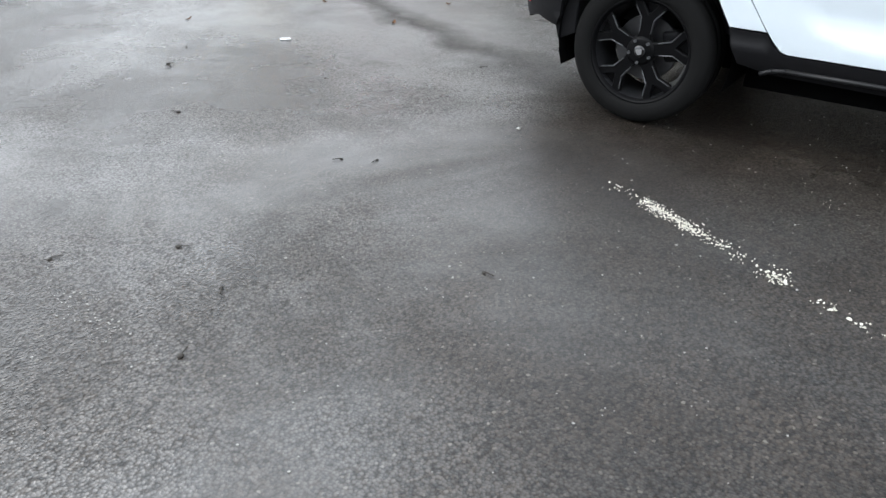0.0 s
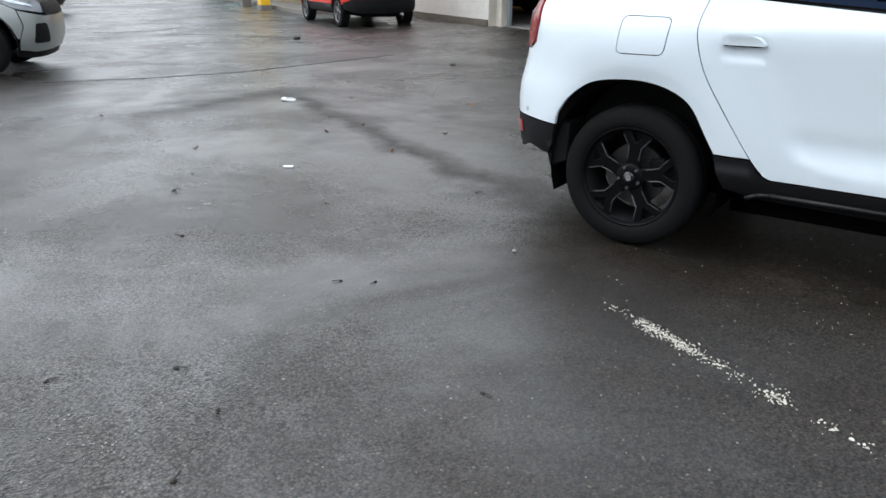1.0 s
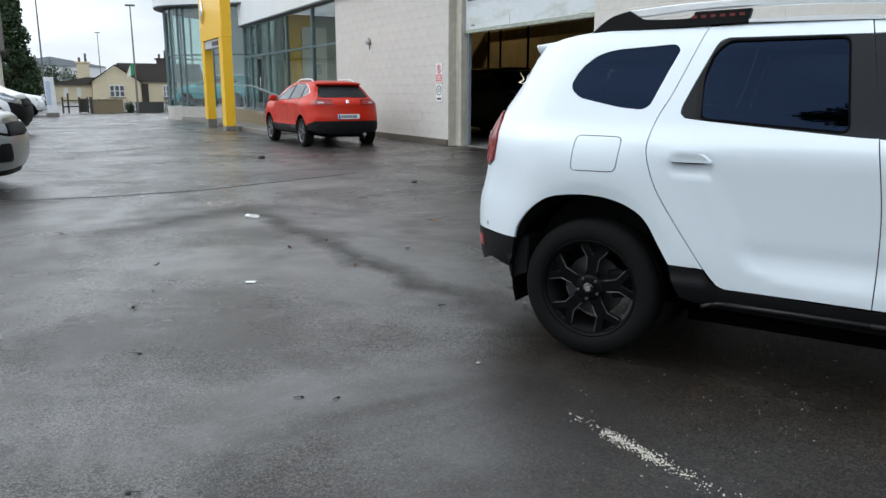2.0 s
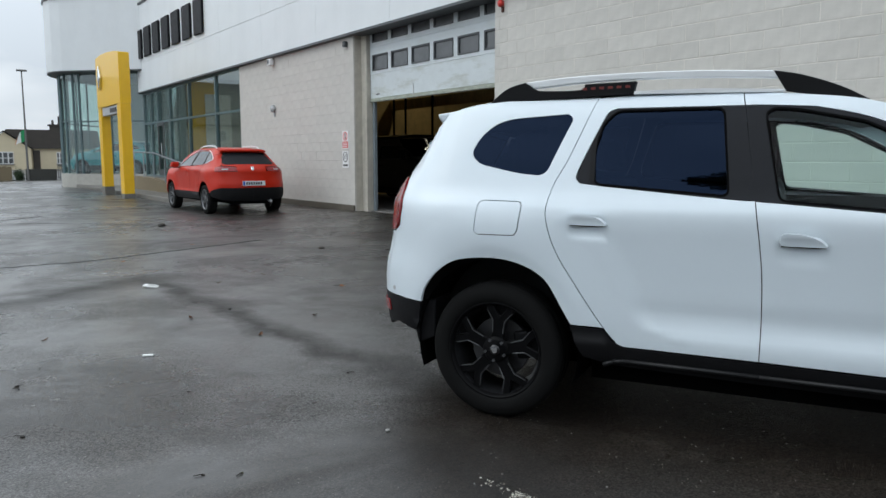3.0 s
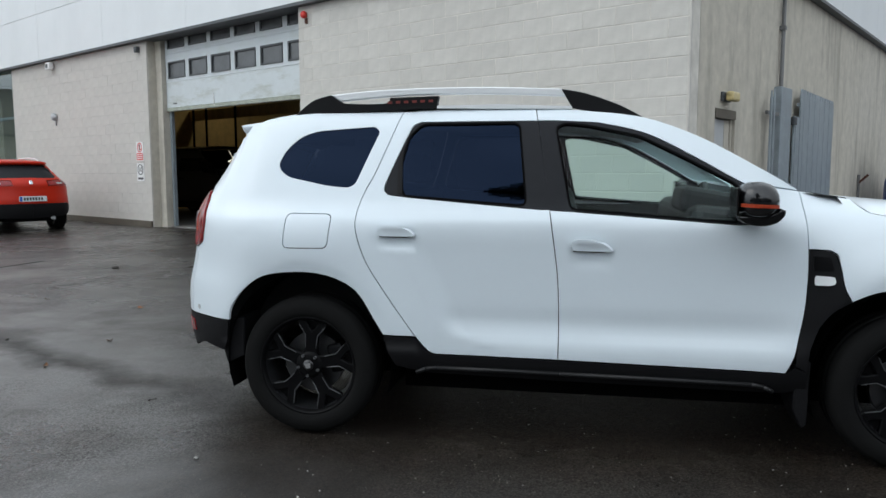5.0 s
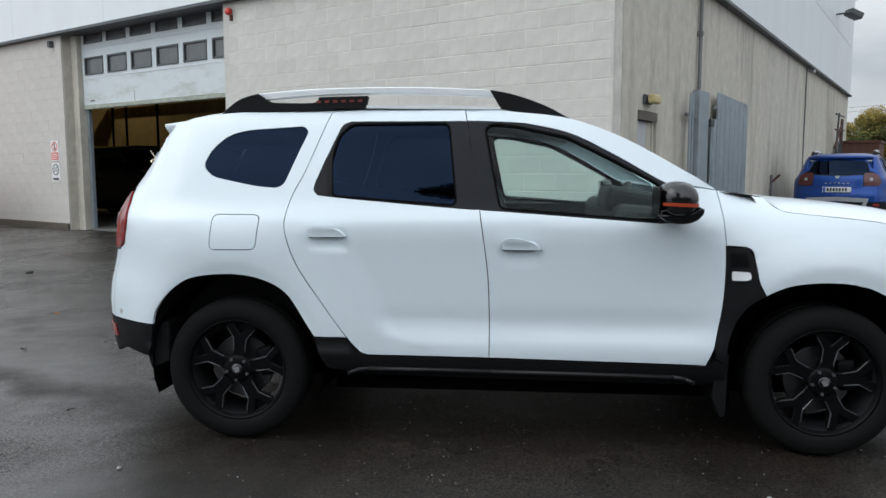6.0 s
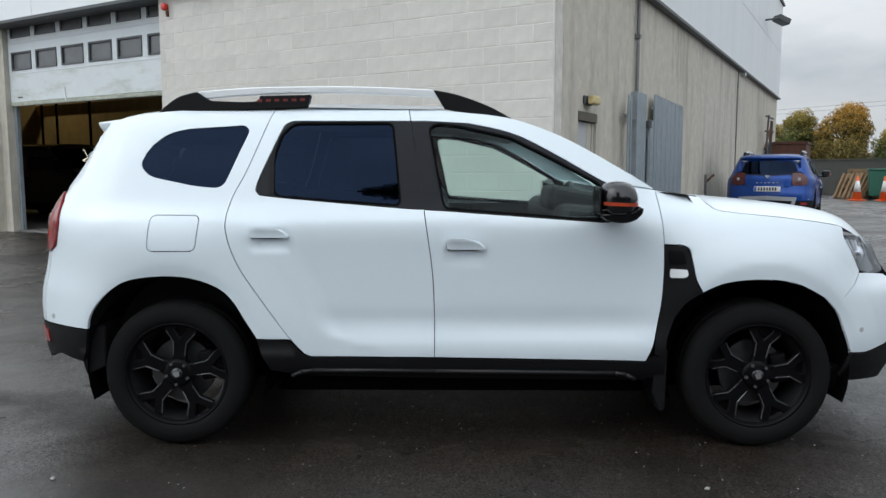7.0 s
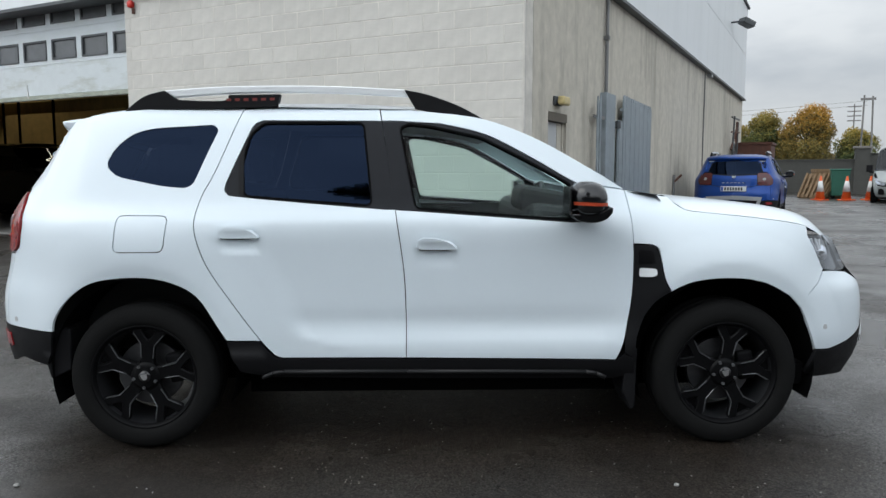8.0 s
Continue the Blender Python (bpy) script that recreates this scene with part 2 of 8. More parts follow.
    cw2.operation = "MULTIPLY"
    cw2.use_clamp = True
    L(cw.outputs[0], cw2.inputs[0])
    L(dry.outputs[0], cw2.inputs[1])
    # water film and gloss fade out under the car, deepening its shade
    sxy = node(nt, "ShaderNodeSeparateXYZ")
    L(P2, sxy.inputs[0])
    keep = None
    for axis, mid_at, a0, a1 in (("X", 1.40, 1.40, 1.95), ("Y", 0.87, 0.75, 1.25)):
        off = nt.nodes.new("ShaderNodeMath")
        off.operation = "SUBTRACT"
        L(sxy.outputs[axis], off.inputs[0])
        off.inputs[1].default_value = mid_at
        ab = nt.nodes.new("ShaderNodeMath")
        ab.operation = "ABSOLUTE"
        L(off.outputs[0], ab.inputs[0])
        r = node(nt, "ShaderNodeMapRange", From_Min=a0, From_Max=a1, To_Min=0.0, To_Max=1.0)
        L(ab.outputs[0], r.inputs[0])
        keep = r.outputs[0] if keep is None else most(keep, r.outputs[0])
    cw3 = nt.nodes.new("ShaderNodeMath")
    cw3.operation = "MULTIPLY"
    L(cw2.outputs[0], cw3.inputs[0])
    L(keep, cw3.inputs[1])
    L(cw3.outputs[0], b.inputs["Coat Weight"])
    # gloss drops over the same footprint, again for the car's shade
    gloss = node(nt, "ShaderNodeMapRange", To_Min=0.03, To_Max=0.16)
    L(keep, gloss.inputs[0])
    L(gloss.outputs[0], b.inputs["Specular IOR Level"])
    b.inputs["Coat IOR"].default_value = 2.05
    cr = node(nt, "ShaderNodeMapRange", From_Min=0.45, From_Max=0.8, To_Min=0.17, To_Max=0.36)
    L(mixn.outputs[0], cr.inputs[0])
    L(cr.outputs[0], b.inputs["Coat Roughness"])
    soft = node(nt, "ShaderNodeBump", Strength=0.6, Distance=0.005)
    L(chip.outputs["Distance"], soft.inputs["Height"])
    still = node(nt, "ShaderNodeMapRange", To_Min=0.6, To_Max=0.12)
    L(pw.outputs[0], still.inputs[0])
    L(still.outputs[0], soft.inputs["Strength"])
    L(soft.outputs[0], b.inputs["Coat Normal"])
    hmix = nt.nodes.new("ShaderNodeMath")
    hmix.operation = "MULTIPLY_ADD"
    L(chip.outputs["Distance"], hmix.inputs[0])
    hmix.inputs[1].default_value = -0.7
    L(fine.outputs["Fac"], hmix.inputs[2])
    bp = node(nt, "ShaderNodeBump", Strength=0.9, Distance=0.005)
    L(hmix.outputs[0], bp.inputs["Height"])
    bp2 = node(nt, "ShaderNodeBump", Strength=0.25, Distance=0.05)
    L(mid.outputs["Fac"], bp2.inputs["Height"])
    L(bp.outputs[0], bp2.inputs["Normal"])
    L(bp2.outputs[0], b.inputs["Normal"])
    return m


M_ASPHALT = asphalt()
M_BLOCK = paint("concrete_block", (0.55, 0.53, 0.49), 0.85, vary=0.09, scale=7, bump=0.35, bump_scale=90, per_piece=0.05, dark=(0.44, 0.42, 0.385), dark_scale=1.1, dark_amount=0.5)
M_BLOCKOLD = paint("painted_block", (0.525, 0.50, 0.465), 0.85, vary=0.08, scale=3.5, bump=0.3, bump_scale=70, per_piece=0.025, dark=(0.42, 0.39, 0.34), dark_scale=1.0, dark_amount=0.5, streak=3)
M_DOORDIRTY = paint("soiled_door_white", (0.58, 0.62, 0.63), 0.4, vary=0.05, dark=(0.26, 0.26, 0.17), dark_scale=1.6, dark_amount=0.55, streak=0.3)
M_MORTAR = paint("mortar", (0.61, 0.58, 0.53), 0.9, vary=0.25, scale=3, bump=0.3)
M_RENDER = paint("weathered_render", (0.50, 0.465, 0.40), 0.9, vary=0.16, scale=5, bump=0.5, bump_scale=45, dark=(0.27, 0.25, 0.21), dark_scale=2.6, dark_amount=0.75, streak=6.0)
M_CLAD = paint("white_cladding", (0.69, 0.71, 0.72), 0.45, vary=0.03, scale=1.2, dark=(0.55, 0.57, 0.58), dark_scale=0.8, dark_amount=0.25, streak=4)
M_TRIM = paint("dark_trim", (0.06, 0.065, 0.07), 0.5)
M_STEEL = paint("galvanised_steel", (0.235, 0.27, 0.295), 0.5, metal=0.2, vary=0.2, scale=6, dark=(0.3, 0.33, 0.36), dark_amount=0.5, streak=5)
M_DOORWHITE = paint("door_white", (0.60, 0.64, 0.66), 0.4, vary=0.03, dark=(0.42, 0.45, 0.36), dark_scale=2.5, dark_amount=0.3, streak=0.3)
M_BLACKP = paint("black_plastic", (0.006, 0.006, 0.007), 0.6, vary=0.15, scale=30, bump=0.08, bump_scale=300, spec=0.18)
M_RUBBER = paint("tyre_rubber", (0.0075, 0.0075, 0.0075), 0.85, vary=0.2, scale=20, bump=0.05, bump_scale=200, spec=0.12)
# lighter than the other black plastic: the step's faint light is in its colour
M_STEP = paint("lit_step_plastic", (0.011, 0.011, 0.012), 0.45, vary=0.2, scale=12, bump=0.05, bump_scale=200, spec=0.35)
# near-black; in recesses and unlit insides it also carries the shade
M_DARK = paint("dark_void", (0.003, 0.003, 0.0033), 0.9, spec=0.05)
M_YELLOW = paint("yellow_panel", (0.80, 0.47, 0.01), 0.4, vary=0.04, coat=0.2)
M_GLASS = glass("window_glass", (0.74, 0.82, 0.80), ior=1.42)
M_WHITEP = paint("white_car_paint", (0.69, 0.76, 0.81), 0.34, vary=0.012, scale=3, coat=0.55, spec=0.4)
M_GREYPANE = paint("grey_pane", (0.10, 0.105, 0.11), 0.15, vary=0.2, scale=3)
M_GREYPLAS0 = paint("light_grey_plastic", (0.42, 0.43, 0.44), 0.5)
M_CHROME0 = paint("bright_metal", (0.78, 0.79, 0.80), 0.18, metal=1.0)

# ---- building helpers ----
def link_mesh(name, bm, mat=None, smooth=False):
    me = bpy.data.meshes.new(name)
    bm.to_mesh(me)
    bm.free()
    if mat is not None:
        me.materials.append(mat)
    if smooth:
        for p in me.polygons:
            p.use_smooth = True
    return new(name, me)


def part(name, bm, mat, parent, label="", smooth=False):
    """One mesh object under a thing or under a part."""
    ob = link_mesh(name, bm, mat, smooth)
    ob.parent = parent
    if label:
        tagged(ob, label)
    return ob


def thing(name, m, label, category, group="", kind=""):
    ob = new(name)
    ob.matrix_world = m
    return tagged(ob, label, category, group, kind)


def add_box(bm, x0, x1, y0, y1, z0, z1, bevel=0.0, seg=1):
    made = bmesh.ops.create_cube(bm, size=1)["verts"]
    bmesh.ops.scale(bm, vec=(x1 - x0, y1 - y0, z1 - z0), verts=made)
    bmesh.ops.translate(bm, vec=((x0 + x1) / 2, (y0 + y1) / 2, (z0 + z1) / 2), verts=made)
    if bevel:
        edges = list({e for vv in made for e in vv.link_edges})
        bmesh.ops.bevel(bm, geom=edges, offset=bevel, segments=seg, affect="EDGES", profile=0.5)
    return made


def box(x0, x1, y0, y1, z0, z1, bevel=0.0, seg=1):
    bm = bmesh.new()
    add_box(bm, x0, x1, y0, y1, z0, z1, bevel, seg)
    return bm


def add_tube(bm, a, b, r, r2=None, seg=10, caps=True):
    a, b = Vector(a), Vector(b)
    r2 = r if r2 is None else r2
    d = b - a
    made = bmesh.ops.create_cone(bm, cap_ends=caps, segments=seg, radius1=r, radius2=r2, depth=d.length)["verts"]
    m = Matrix.Translation((a + b) / 2) @ d.to_track_quat("Z", "Y").to_matrix().to_4x4()
    bmesh.ops.transform(bm, matrix=m, verts=made)
    return made


def tube(a, b, r, r2=None, seg=10):
    bm = bmesh.new()
    add_tube(bm, a, b, r, r2, seg)
    return bm


def prism(outline, y0, y1, bevel=0.0, seg=2):
    """An outline in x and z, made solid from y0 to y1."""
    bm = bmesh.new()
    f = bm.faces.new([bm.verts.new((x, y0, z)) for x, z in outline])
    made = bmesh.ops.extrude_face_region(bm, geom=[f])["geom"]
    bmesh.ops.translate(bm, vec=(0, y1 - y0, 0), verts=[g for g in made if isinstance(g, bmesh.types.BMVert)])
    bmesh.ops.recalc_face_normals(bm, faces=bm.faces)
    if bevel:
        bmesh.ops.bevel(bm, geom=list(bm.edges), offset=bevel, segments=seg, affect="EDGES", profile=0.5)
    return bm


def smooth01(a, b, x):
    k = min(1.0, max(0.0, (x - a) / (b - a)))
    return k * k * (3 - 2 * k)


# the workshop's front: its own axes are s along the front, q into the building, z up
FRONT = pose(-8.041, 11.55, 0, 0, 0, -28.82)
UX, UY, VX, VY = 0.876, -0.482, 0.482, 0.876


def front_sq(x, y):
    dx, dy = x + 8.041, y - 11.55
    return dx * UX + dy * UY, dx * VX + dy * VY


def ground_z(x, y):
    """The yard is level and lifts a little towards the building and the street."""
    s, q = front_sq(x, y)
    z = 0.05 * smooth01(-3.0, -0.5, q)
    z += 0.25 * smooth01(-45, -75, x)
    return z


def sheet_axis(a, b, fine0, fine1, step, grow=1.35):
    vals = list(np.arange(fine0, fine1 + 1e-6, step))
    d = step
    x = fine0
    while x > a:
        d *= grow
        x -= d
        vals.insert(0, max(x, a))
    d, x = step, vals[-1]
    while x < b:
        d *= grow
        x += d
        vals.append(min(x, b))
    return vals


def ground_sheet():
    xs = sheet_axis(-1500, 1500, -14, 14, 0.5)
    ys = sheet_axis(-1500, 1500, -6, 24, 0.5)
    verts = [(x, y, ground_z(x, y)) for y in ys for x in xs]
    w = len(xs)
    faces = [(j * w + i, j * w + i + 1, (j + 1) * w + i + 1, (j + 1) * w + i) for j in range(len(ys) - 1) for i in range(w - 1)]
    me = bpy.data.meshes.new("ground")
    me.from_pydata(verts, [], faces)
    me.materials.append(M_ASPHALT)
    for p in me.polygons:
        p.use_smooth = True
    return tagged(new("ground", me), "wet dark grey tarmac yard with damp sheen", "ground", kind="structure")


GROUND = ground_sheet()

# ---- the off-road car's side surface: s runs along its plan, z up ----
def hermite(pts, x):
    """A smooth curve through (x, y) pairs."""
    if x <= pts[0][0]:
        return pts[0][1]
    for i in range(len(pts) - 1):
        x0, y0 = pts[i]
        x1, y1 = pts[i + 1]
        if x <= x1:
            h = x1 - x0
            m0 = (y1 - pts[i - 1][1]) / (x1 - pts[i - 1][0]) if i else (y1 - y0) / h
            m1 = (pts[i + 2][1] - y0) / (pts[i + 2][0] - x0) if i + 2 < len(pts) else (y1 - y0) / h
            k = (x - x0) / h
            k2, k3 = k * k, k * k * k
            return (2 * k3 - 3 * k2 + 1) * y0 + (k3 - 2 * k2 + k) * h * m0 + (3 * k2 - 2 * k3) * y1 + (k3 - k2) * h * m1
    return pts[-1][1]


PLAN = [(-0.815, 0.867), (-0.805, 0.55), (-0.765, 0.32), (-0.685, 0.15), (-0.56, 0.045), (-0.38, -0.012), (-0.15, -0.03), (0.3, -0.02), (1.2, -0.022),
        (2.2, -0.02), (2.67, -0.03), (2.93, -0.022), (3.12, 0.018), (3.265, 0.083), (3.388, 0.188), (3.468, 0.36), (3.51, 0.6), (3.525, 0.867)]


def plan_table():
    """Points along the plan outline and their running length, which equals x at the hubs."""
    pts = []
    n = len(PLAN)
    for i in range(n - 1):
        p0, p1, p2, p3 = PLAN[max(i - 1, 0)], PLAN[i], PLAN[i + 1], PLAN[min(i + 2, n - 1)]
        for k in range(12):
            t = k / 12
            pts.append(tuple(0.5 * (2 * p1[a] + (p2[a] - p0[a]) * t + (2 * p0[a] - 5 * p1[a] + 4 * p2[a] - p3[a]) * t * t + (3 * p1[a] - p0[a] - 3 * p2[a] + p3[a]) * t ** 3) for a in (0, 1)))
    pts.append(PLAN[-1])
    run = [0.0]
    for a, b in zip(pts, pts[1:]):
        run.append(run[-1] + math.hypot(b[0] - a[0], b[1] - a[1]))
    k = min(range(len(pts)), key=lambda i: abs(pts[i][0] - 1.2))
    off = run[k] - pts[k][0]
    return pts, [r - off for r in run]


PLAN_PTS, PLAN_RUN = plan_table()
S_TAIL, S_NOSE = PLAN_RUN[0], PLAN_RUN[-1]


def plan_at(s):
    s = min(max(s, S_TAIL), S_NOSE)
    lo, hi = 0, len(PLAN_RUN) - 1
    while hi - lo > 1:
        mid = (lo + hi) // 2
        if PLAN_RUN[mid] <= s:
            lo = mid
        else:
            hi = mid
    k = (s - PLAN_RUN[lo]) / (PLAN_RUN[hi] - PLAN_RUN[lo])
    a, b = PLAN_PTS[lo], PLAN_PTS[hi]
    tx, ty = b[0] - a[0], b[1] - a[1]
    ln = math.hypot(tx, ty)
    return a[0] + k * tx, a[1] + k * ty, -ty / ln, tx / ln


SEC_SIDE = [(0.20, 0.10), (0.30, 0.045), (0.36, 0.012), (0.41, 0.0), (0.45, -0.003), (0.485, -0.001), (0.51, 0.006), (0.545, 0.017), (0.58, 0.0235), (0.605, 0.0235), (0.64, 0.0195), (0.66, 0.0175), (0.75, 0.0145), (0.88, 0.008), (0.98, 0.002), (1.04, 0.008),
            (1.08, 0.028), (1.12, 0.052), (1.20, 0.085), (1.32, 0.135), (1.44, 0.19), (1.52, 0.235), (1.56, 0.275), (1.585, 0.34), (1.6, 0.42)]
SEC_TAIL = [(0.20, 0.10), (0.30, 0.05), (0.40, 0.015), (0.50, 0.0), (0.70, 0.0), (0.80, 0.022), (0.90, 0.04), (1.0, 0.05), (1.08, 0.068), (1.2, 0.142), (1.35, 0.252), (1.48, 0.352), (1.56, 0.42), (1.6, 0.5)]
SEC_NOSE = [(0.20, 0.10), (0.30, 0.05), (0.42, 0.0), (0.60, -0.01), (0.70, 0.0), (0.74, 0.016), (0.78, 0.052), (0.82, 0.080), (0.87, 0.102), (0.92, 0.124), (0.99, 0.165), (1.05, 0.23), (1.15, 0.36)]
SEC_WING = [(0.20, 0.10), (0.30, 0.045), (0.36, 0.012), (0.45, 0.0), (0.60, 0.004), (0.80, 0.0), (0.90, 0.008), (0.98, 0.03), (1.04, 0.06), (1.09, 0.10), (1.14, 0.17), (1.20, 0.28)]


HOLLOW_END = [(0.45, 0.90), (0.49, 0.82), (0.52, 0.74), (0.58, 0.69), (0.68, 0.65), (0.83, 0.58), (1.0, 0.48)]


def ramp01(a, b, x, soft):
    """A straight ramp from a to b whose two bends are slightly rounded."""
    k = soft / abs(b - a)
    u = (x - a) / (b - a)
    bend = lambda v: 0.5 * (v + math.sqrt(v * v + k * k))
    return bend(u) - bend(u - 1.0)


def inset(s, z):
    """How far the skin lies inside the plan outline at a height."""
    d = hermite(SEC_SIDE, z)
    if 0.45 < z < 1.0:
        # the hollow of the doors ends in a rounded edge before the rear wheel
        edge = hermite(HOLLOW_END, z)
        d = 0.002 + (d - 0.002) * smooth01(edge - 0.05, edge + 0.07, s)
    w = smooth01(2.05, 2.45, s)
    if w > 0:
        d = d * (1 - w) + w * hermite(SEC_WING, z)
    w = smooth01(2.95, 3.4, s)
    if w > 0:
        d = d * (1 - w) + w * hermite(SEC_NOSE, z)
    w = smooth01(-0.25, -0.8, s)
    if w > 0:
        d = d * (1 - w) + w * hermite(SEC_TAIL, z)
    # swollen arches over both wheels
    for cx, grow, far in ((0.0, 0.026, 0.64), (2.673, 0.027, 0.59)):
        r = math.hypot(s - cx, (z - 0.36) * 0.92)
        d -= grow * (1 - 0.8 * ramp01(0.462, far, r, 0.008) - 0.2 * smooth01(far - 0.01, far + 0.15, r)) * smooth01(0.3, 0.55, z)
        d += 0.007 * ramp01(0.455, 0.395, r, 0.01) * smooth01(0.3, 0.55, z)
    # hollows under the door handles
    for hs, hz in ((0.455, 0.962), (1.34, 0.908)):
        d += 0.011 * math.exp(-((s - hs) / 0.082) ** 6 - ((z - hz + 0.006) / 0.045) ** 6)
    # shoulder over the rear wheel fades into the doors
    d -= 0.016 * math.exp(-((s + 0.05) / 0.45) ** 2 - ((z - 0.93) / 0.12) ** 2)
    return d


def skin(s, z, more=0.0):
    x, y, nx, ny = plan_at(s)
    d = inset(s, z) + more
    return Vector((x + nx * d, y + ny * d, z))

from mathutils.geometry import delaunay_2d_cdt


def spl(pts, n=6):
    """A smooth open curve through the points."""
    out = []
    m = len(pts)
    for i in range(m - 1):
        p0, p1, p2, p3 = pts[max(i - 1, 0)], pts[i], pts[i + 1], pts[min(i + 2, m - 1)]
        for k in range(n):
            t = k / n
            out.append(tuple(0.5 * (2 * p1[a] + (p2[a] - p0[a]) * t + (2 * p0[a] - 5 * p1[a] + 4 * p2[a] - p3[a]) * t * t + (3 * p1[a] - p0[a] - 3 * p2[a] + p3[a]) * t ** 3) for a in (0, 1)))
    out.append(tuple(pts[-1]))
    return out


def rounded(pts, r, n=5):
    """A closed outline with its corners rounded."""
    out = []
    m = len(pts)
    for i in range(m):
        a, b, c = Vector(pts[i - 1]), Vector(pts[i]), Vector(pts[(i + 1) % m])
        k = min(r, (a - b).length * 0.45, (c - b).length * 0.45)
        p, q = b + (a - b).normalized() * k, b + (c - b).normalized() * k
        for j in range(n + 1):
            t = j / n
            out.append(tuple(p * (1 - t) ** 2 + b * 2 * t * (1 - t) + q * t * t))
    return out


def dense(loop, step):
    out = []
    for a, b in zip(loop, loop[1:] + loop[:1]):
        d = math.hypot(b[0] - a[0], b[1] - a[1])
        if d < 1e-5:
            continue
        n = max(1, int(math.ceil(d / step)))
        out += [(a[0] + (b[0] - a[0]) * k / n, a[1] + (b[1] - a[1]) * k / n) for k in range(n)]
    return out


def shrunk(loop, gap):
    """The loop drawn in by gap (outwards where negative)."""
    area = sum(a[0] * b[1] - b[0] * a[1] for a, b in zip(loop, loop[1:] + loop[:1]))
    sgn = 1 if area > 0 else -1
    out = []
    n = len(loop)
    for i in range(n):
        a, b, c = Vector(loop[i - 1]), Vector(loop[i]), Vector(loop[(i + 1) % n])
        d1, d2 = (b - a).normalized(), (c - b).normalized()
        nn = Vector((-d1.y - d2.y, d1.x + d2.x))
        nn = nn.normalized() if nn.length > 1e-6 else Vector((0, 0))
        out.append((b.x + nn.x * gap * sgn, b.y + nn.y * gap * sgn))
    return out


def inside(loop, x, y):
    hit = False
    j = len(loop) - 1
    for i in range(len(loop)):
        xi, yi = loop[i]
        xj, yj = loop[j]
        if (yi > y) != (yj > y) and x < (xj - xi) * (y - yi) / (yj - yi) + xi:
            hit = not hit
        j = i
    return hit


def fill(outer, holes, pitch):
    """Triangles inside an outline with holes, on an even net of inner points."""
    loops = [outer, *holes]
    pts, edges = [], []
    for lp in loops:
        k = len(pts)
        pts += [Vector(p) for p in lp]
        edges += [(k + i, k + (i + 1) % len(lp)) for i in range(len(lp))]
    border = np.array([tuple(p) for p in pts])
    lo, hi = border.min(0), border.max(0)
    for gx in np.arange(lo[0] + pitch / 2, hi[0], pitch):
        for gy in np.arange(lo[1] + pitch / 2, hi[1], pitch):
            if np.min(np.abs(border - (gx, gy)).sum(1)) > pitch * 0.45 and inside(outer, gx, gy) and not any(inside(h, gx, gy) for h in holes):
                pts.append(Vector((gx, gy)))
    v2, _, tris, *_ = delaunay_2d_cdt(pts, edges, [], 0, 1e-6)
    keep = []
    for t in tris:
        cx, cy = sum(v2[i].x for i in t) / 3, sum(v2[i].y for i in t) / 3
        if inside(outer, cx, cy) and not any(inside(h, cx, cy) for h in holes):
            keep.append(tuple(t))
    return [(p.x, p.y) for p in v2], keep


def skin_normal(fn, s, z, h=0.004):
    a, b = fn(s + h, z) - fn(s - h, z), fn(s, z + h) - fn(s, z - h)
    n = a.cross(b)
    return n.normalized() if n.length > 1e-9 else Vector((0, -1, 0))


MID_Y = 0.867


def panel(name, outer, mat, parent, holes=(), out=0.0, thick=0.018, pitch=0.04, gap=0.0022, both=True, label="", fn=skin, flip=False):
    """A skin panel cut to an outline in (s, z), with turned-in edges; and its twin on the far side."""
    outer = dense(shrunk(dense(list(outer), pitch), gap), pitch)
    holes = [dense(shrunk(dense(list(h), pitch), -gap), pitch) for h in holes]
    p2, tris = fill(outer, holes, pitch)
    sur = lambda s, z: fn(s, z, -out)
    co = [sur(*p) for p in p2]
    no = [skin_normal(sur, *p) for p in p2]
    faces = []
    for t in tris:
        a, b, c = (co[i] for i in t)
        n = (b - a).cross(c - a)
        faces.append(t if n.dot(no[t[0]]) > 0 else t[::-1])
    n_top = len(faces)
    for lp in (outer, *holes):
        k = len(co)
        for p in lp:
            q, nn = sur(*p), skin_normal(sur, *p)
            co += [q, q - nn * thick]
            no += [Vector((0, 0, 0))] * 2
        m = len(lp)
        faces += [(k + 2 * i, k + 2 * i + 1, k + 2 * ((i + 1) % m) + 1, k + 2 * ((i + 1) % m)) for i in range(m)]
    made = []
    for side in ((False, True) if both else (False,)):
        c2 = [Vector((c.x, 2 * MID_Y - c.y, c.z)) for c in co] if side else co
        n2 = [Vector((n.x, -n.y, n.z)) for n in no] if side else no
        f2 = [f[::-1] for f in faces] if side else faces
        me = bpy.data.meshes.new(name)
        me.from_pydata(c2, [], f2)
        me.materials.append(mat)
        me.polygons.foreach_set("use_smooth", [i < n_top for i in range(len(f2))])
        me.normals_split_custom_set_from_vertices(n2)
        ob = new(name, me)
        ob.parent = parent
        if label:
            tagged(ob, label)
        made.append(ob)
    return made


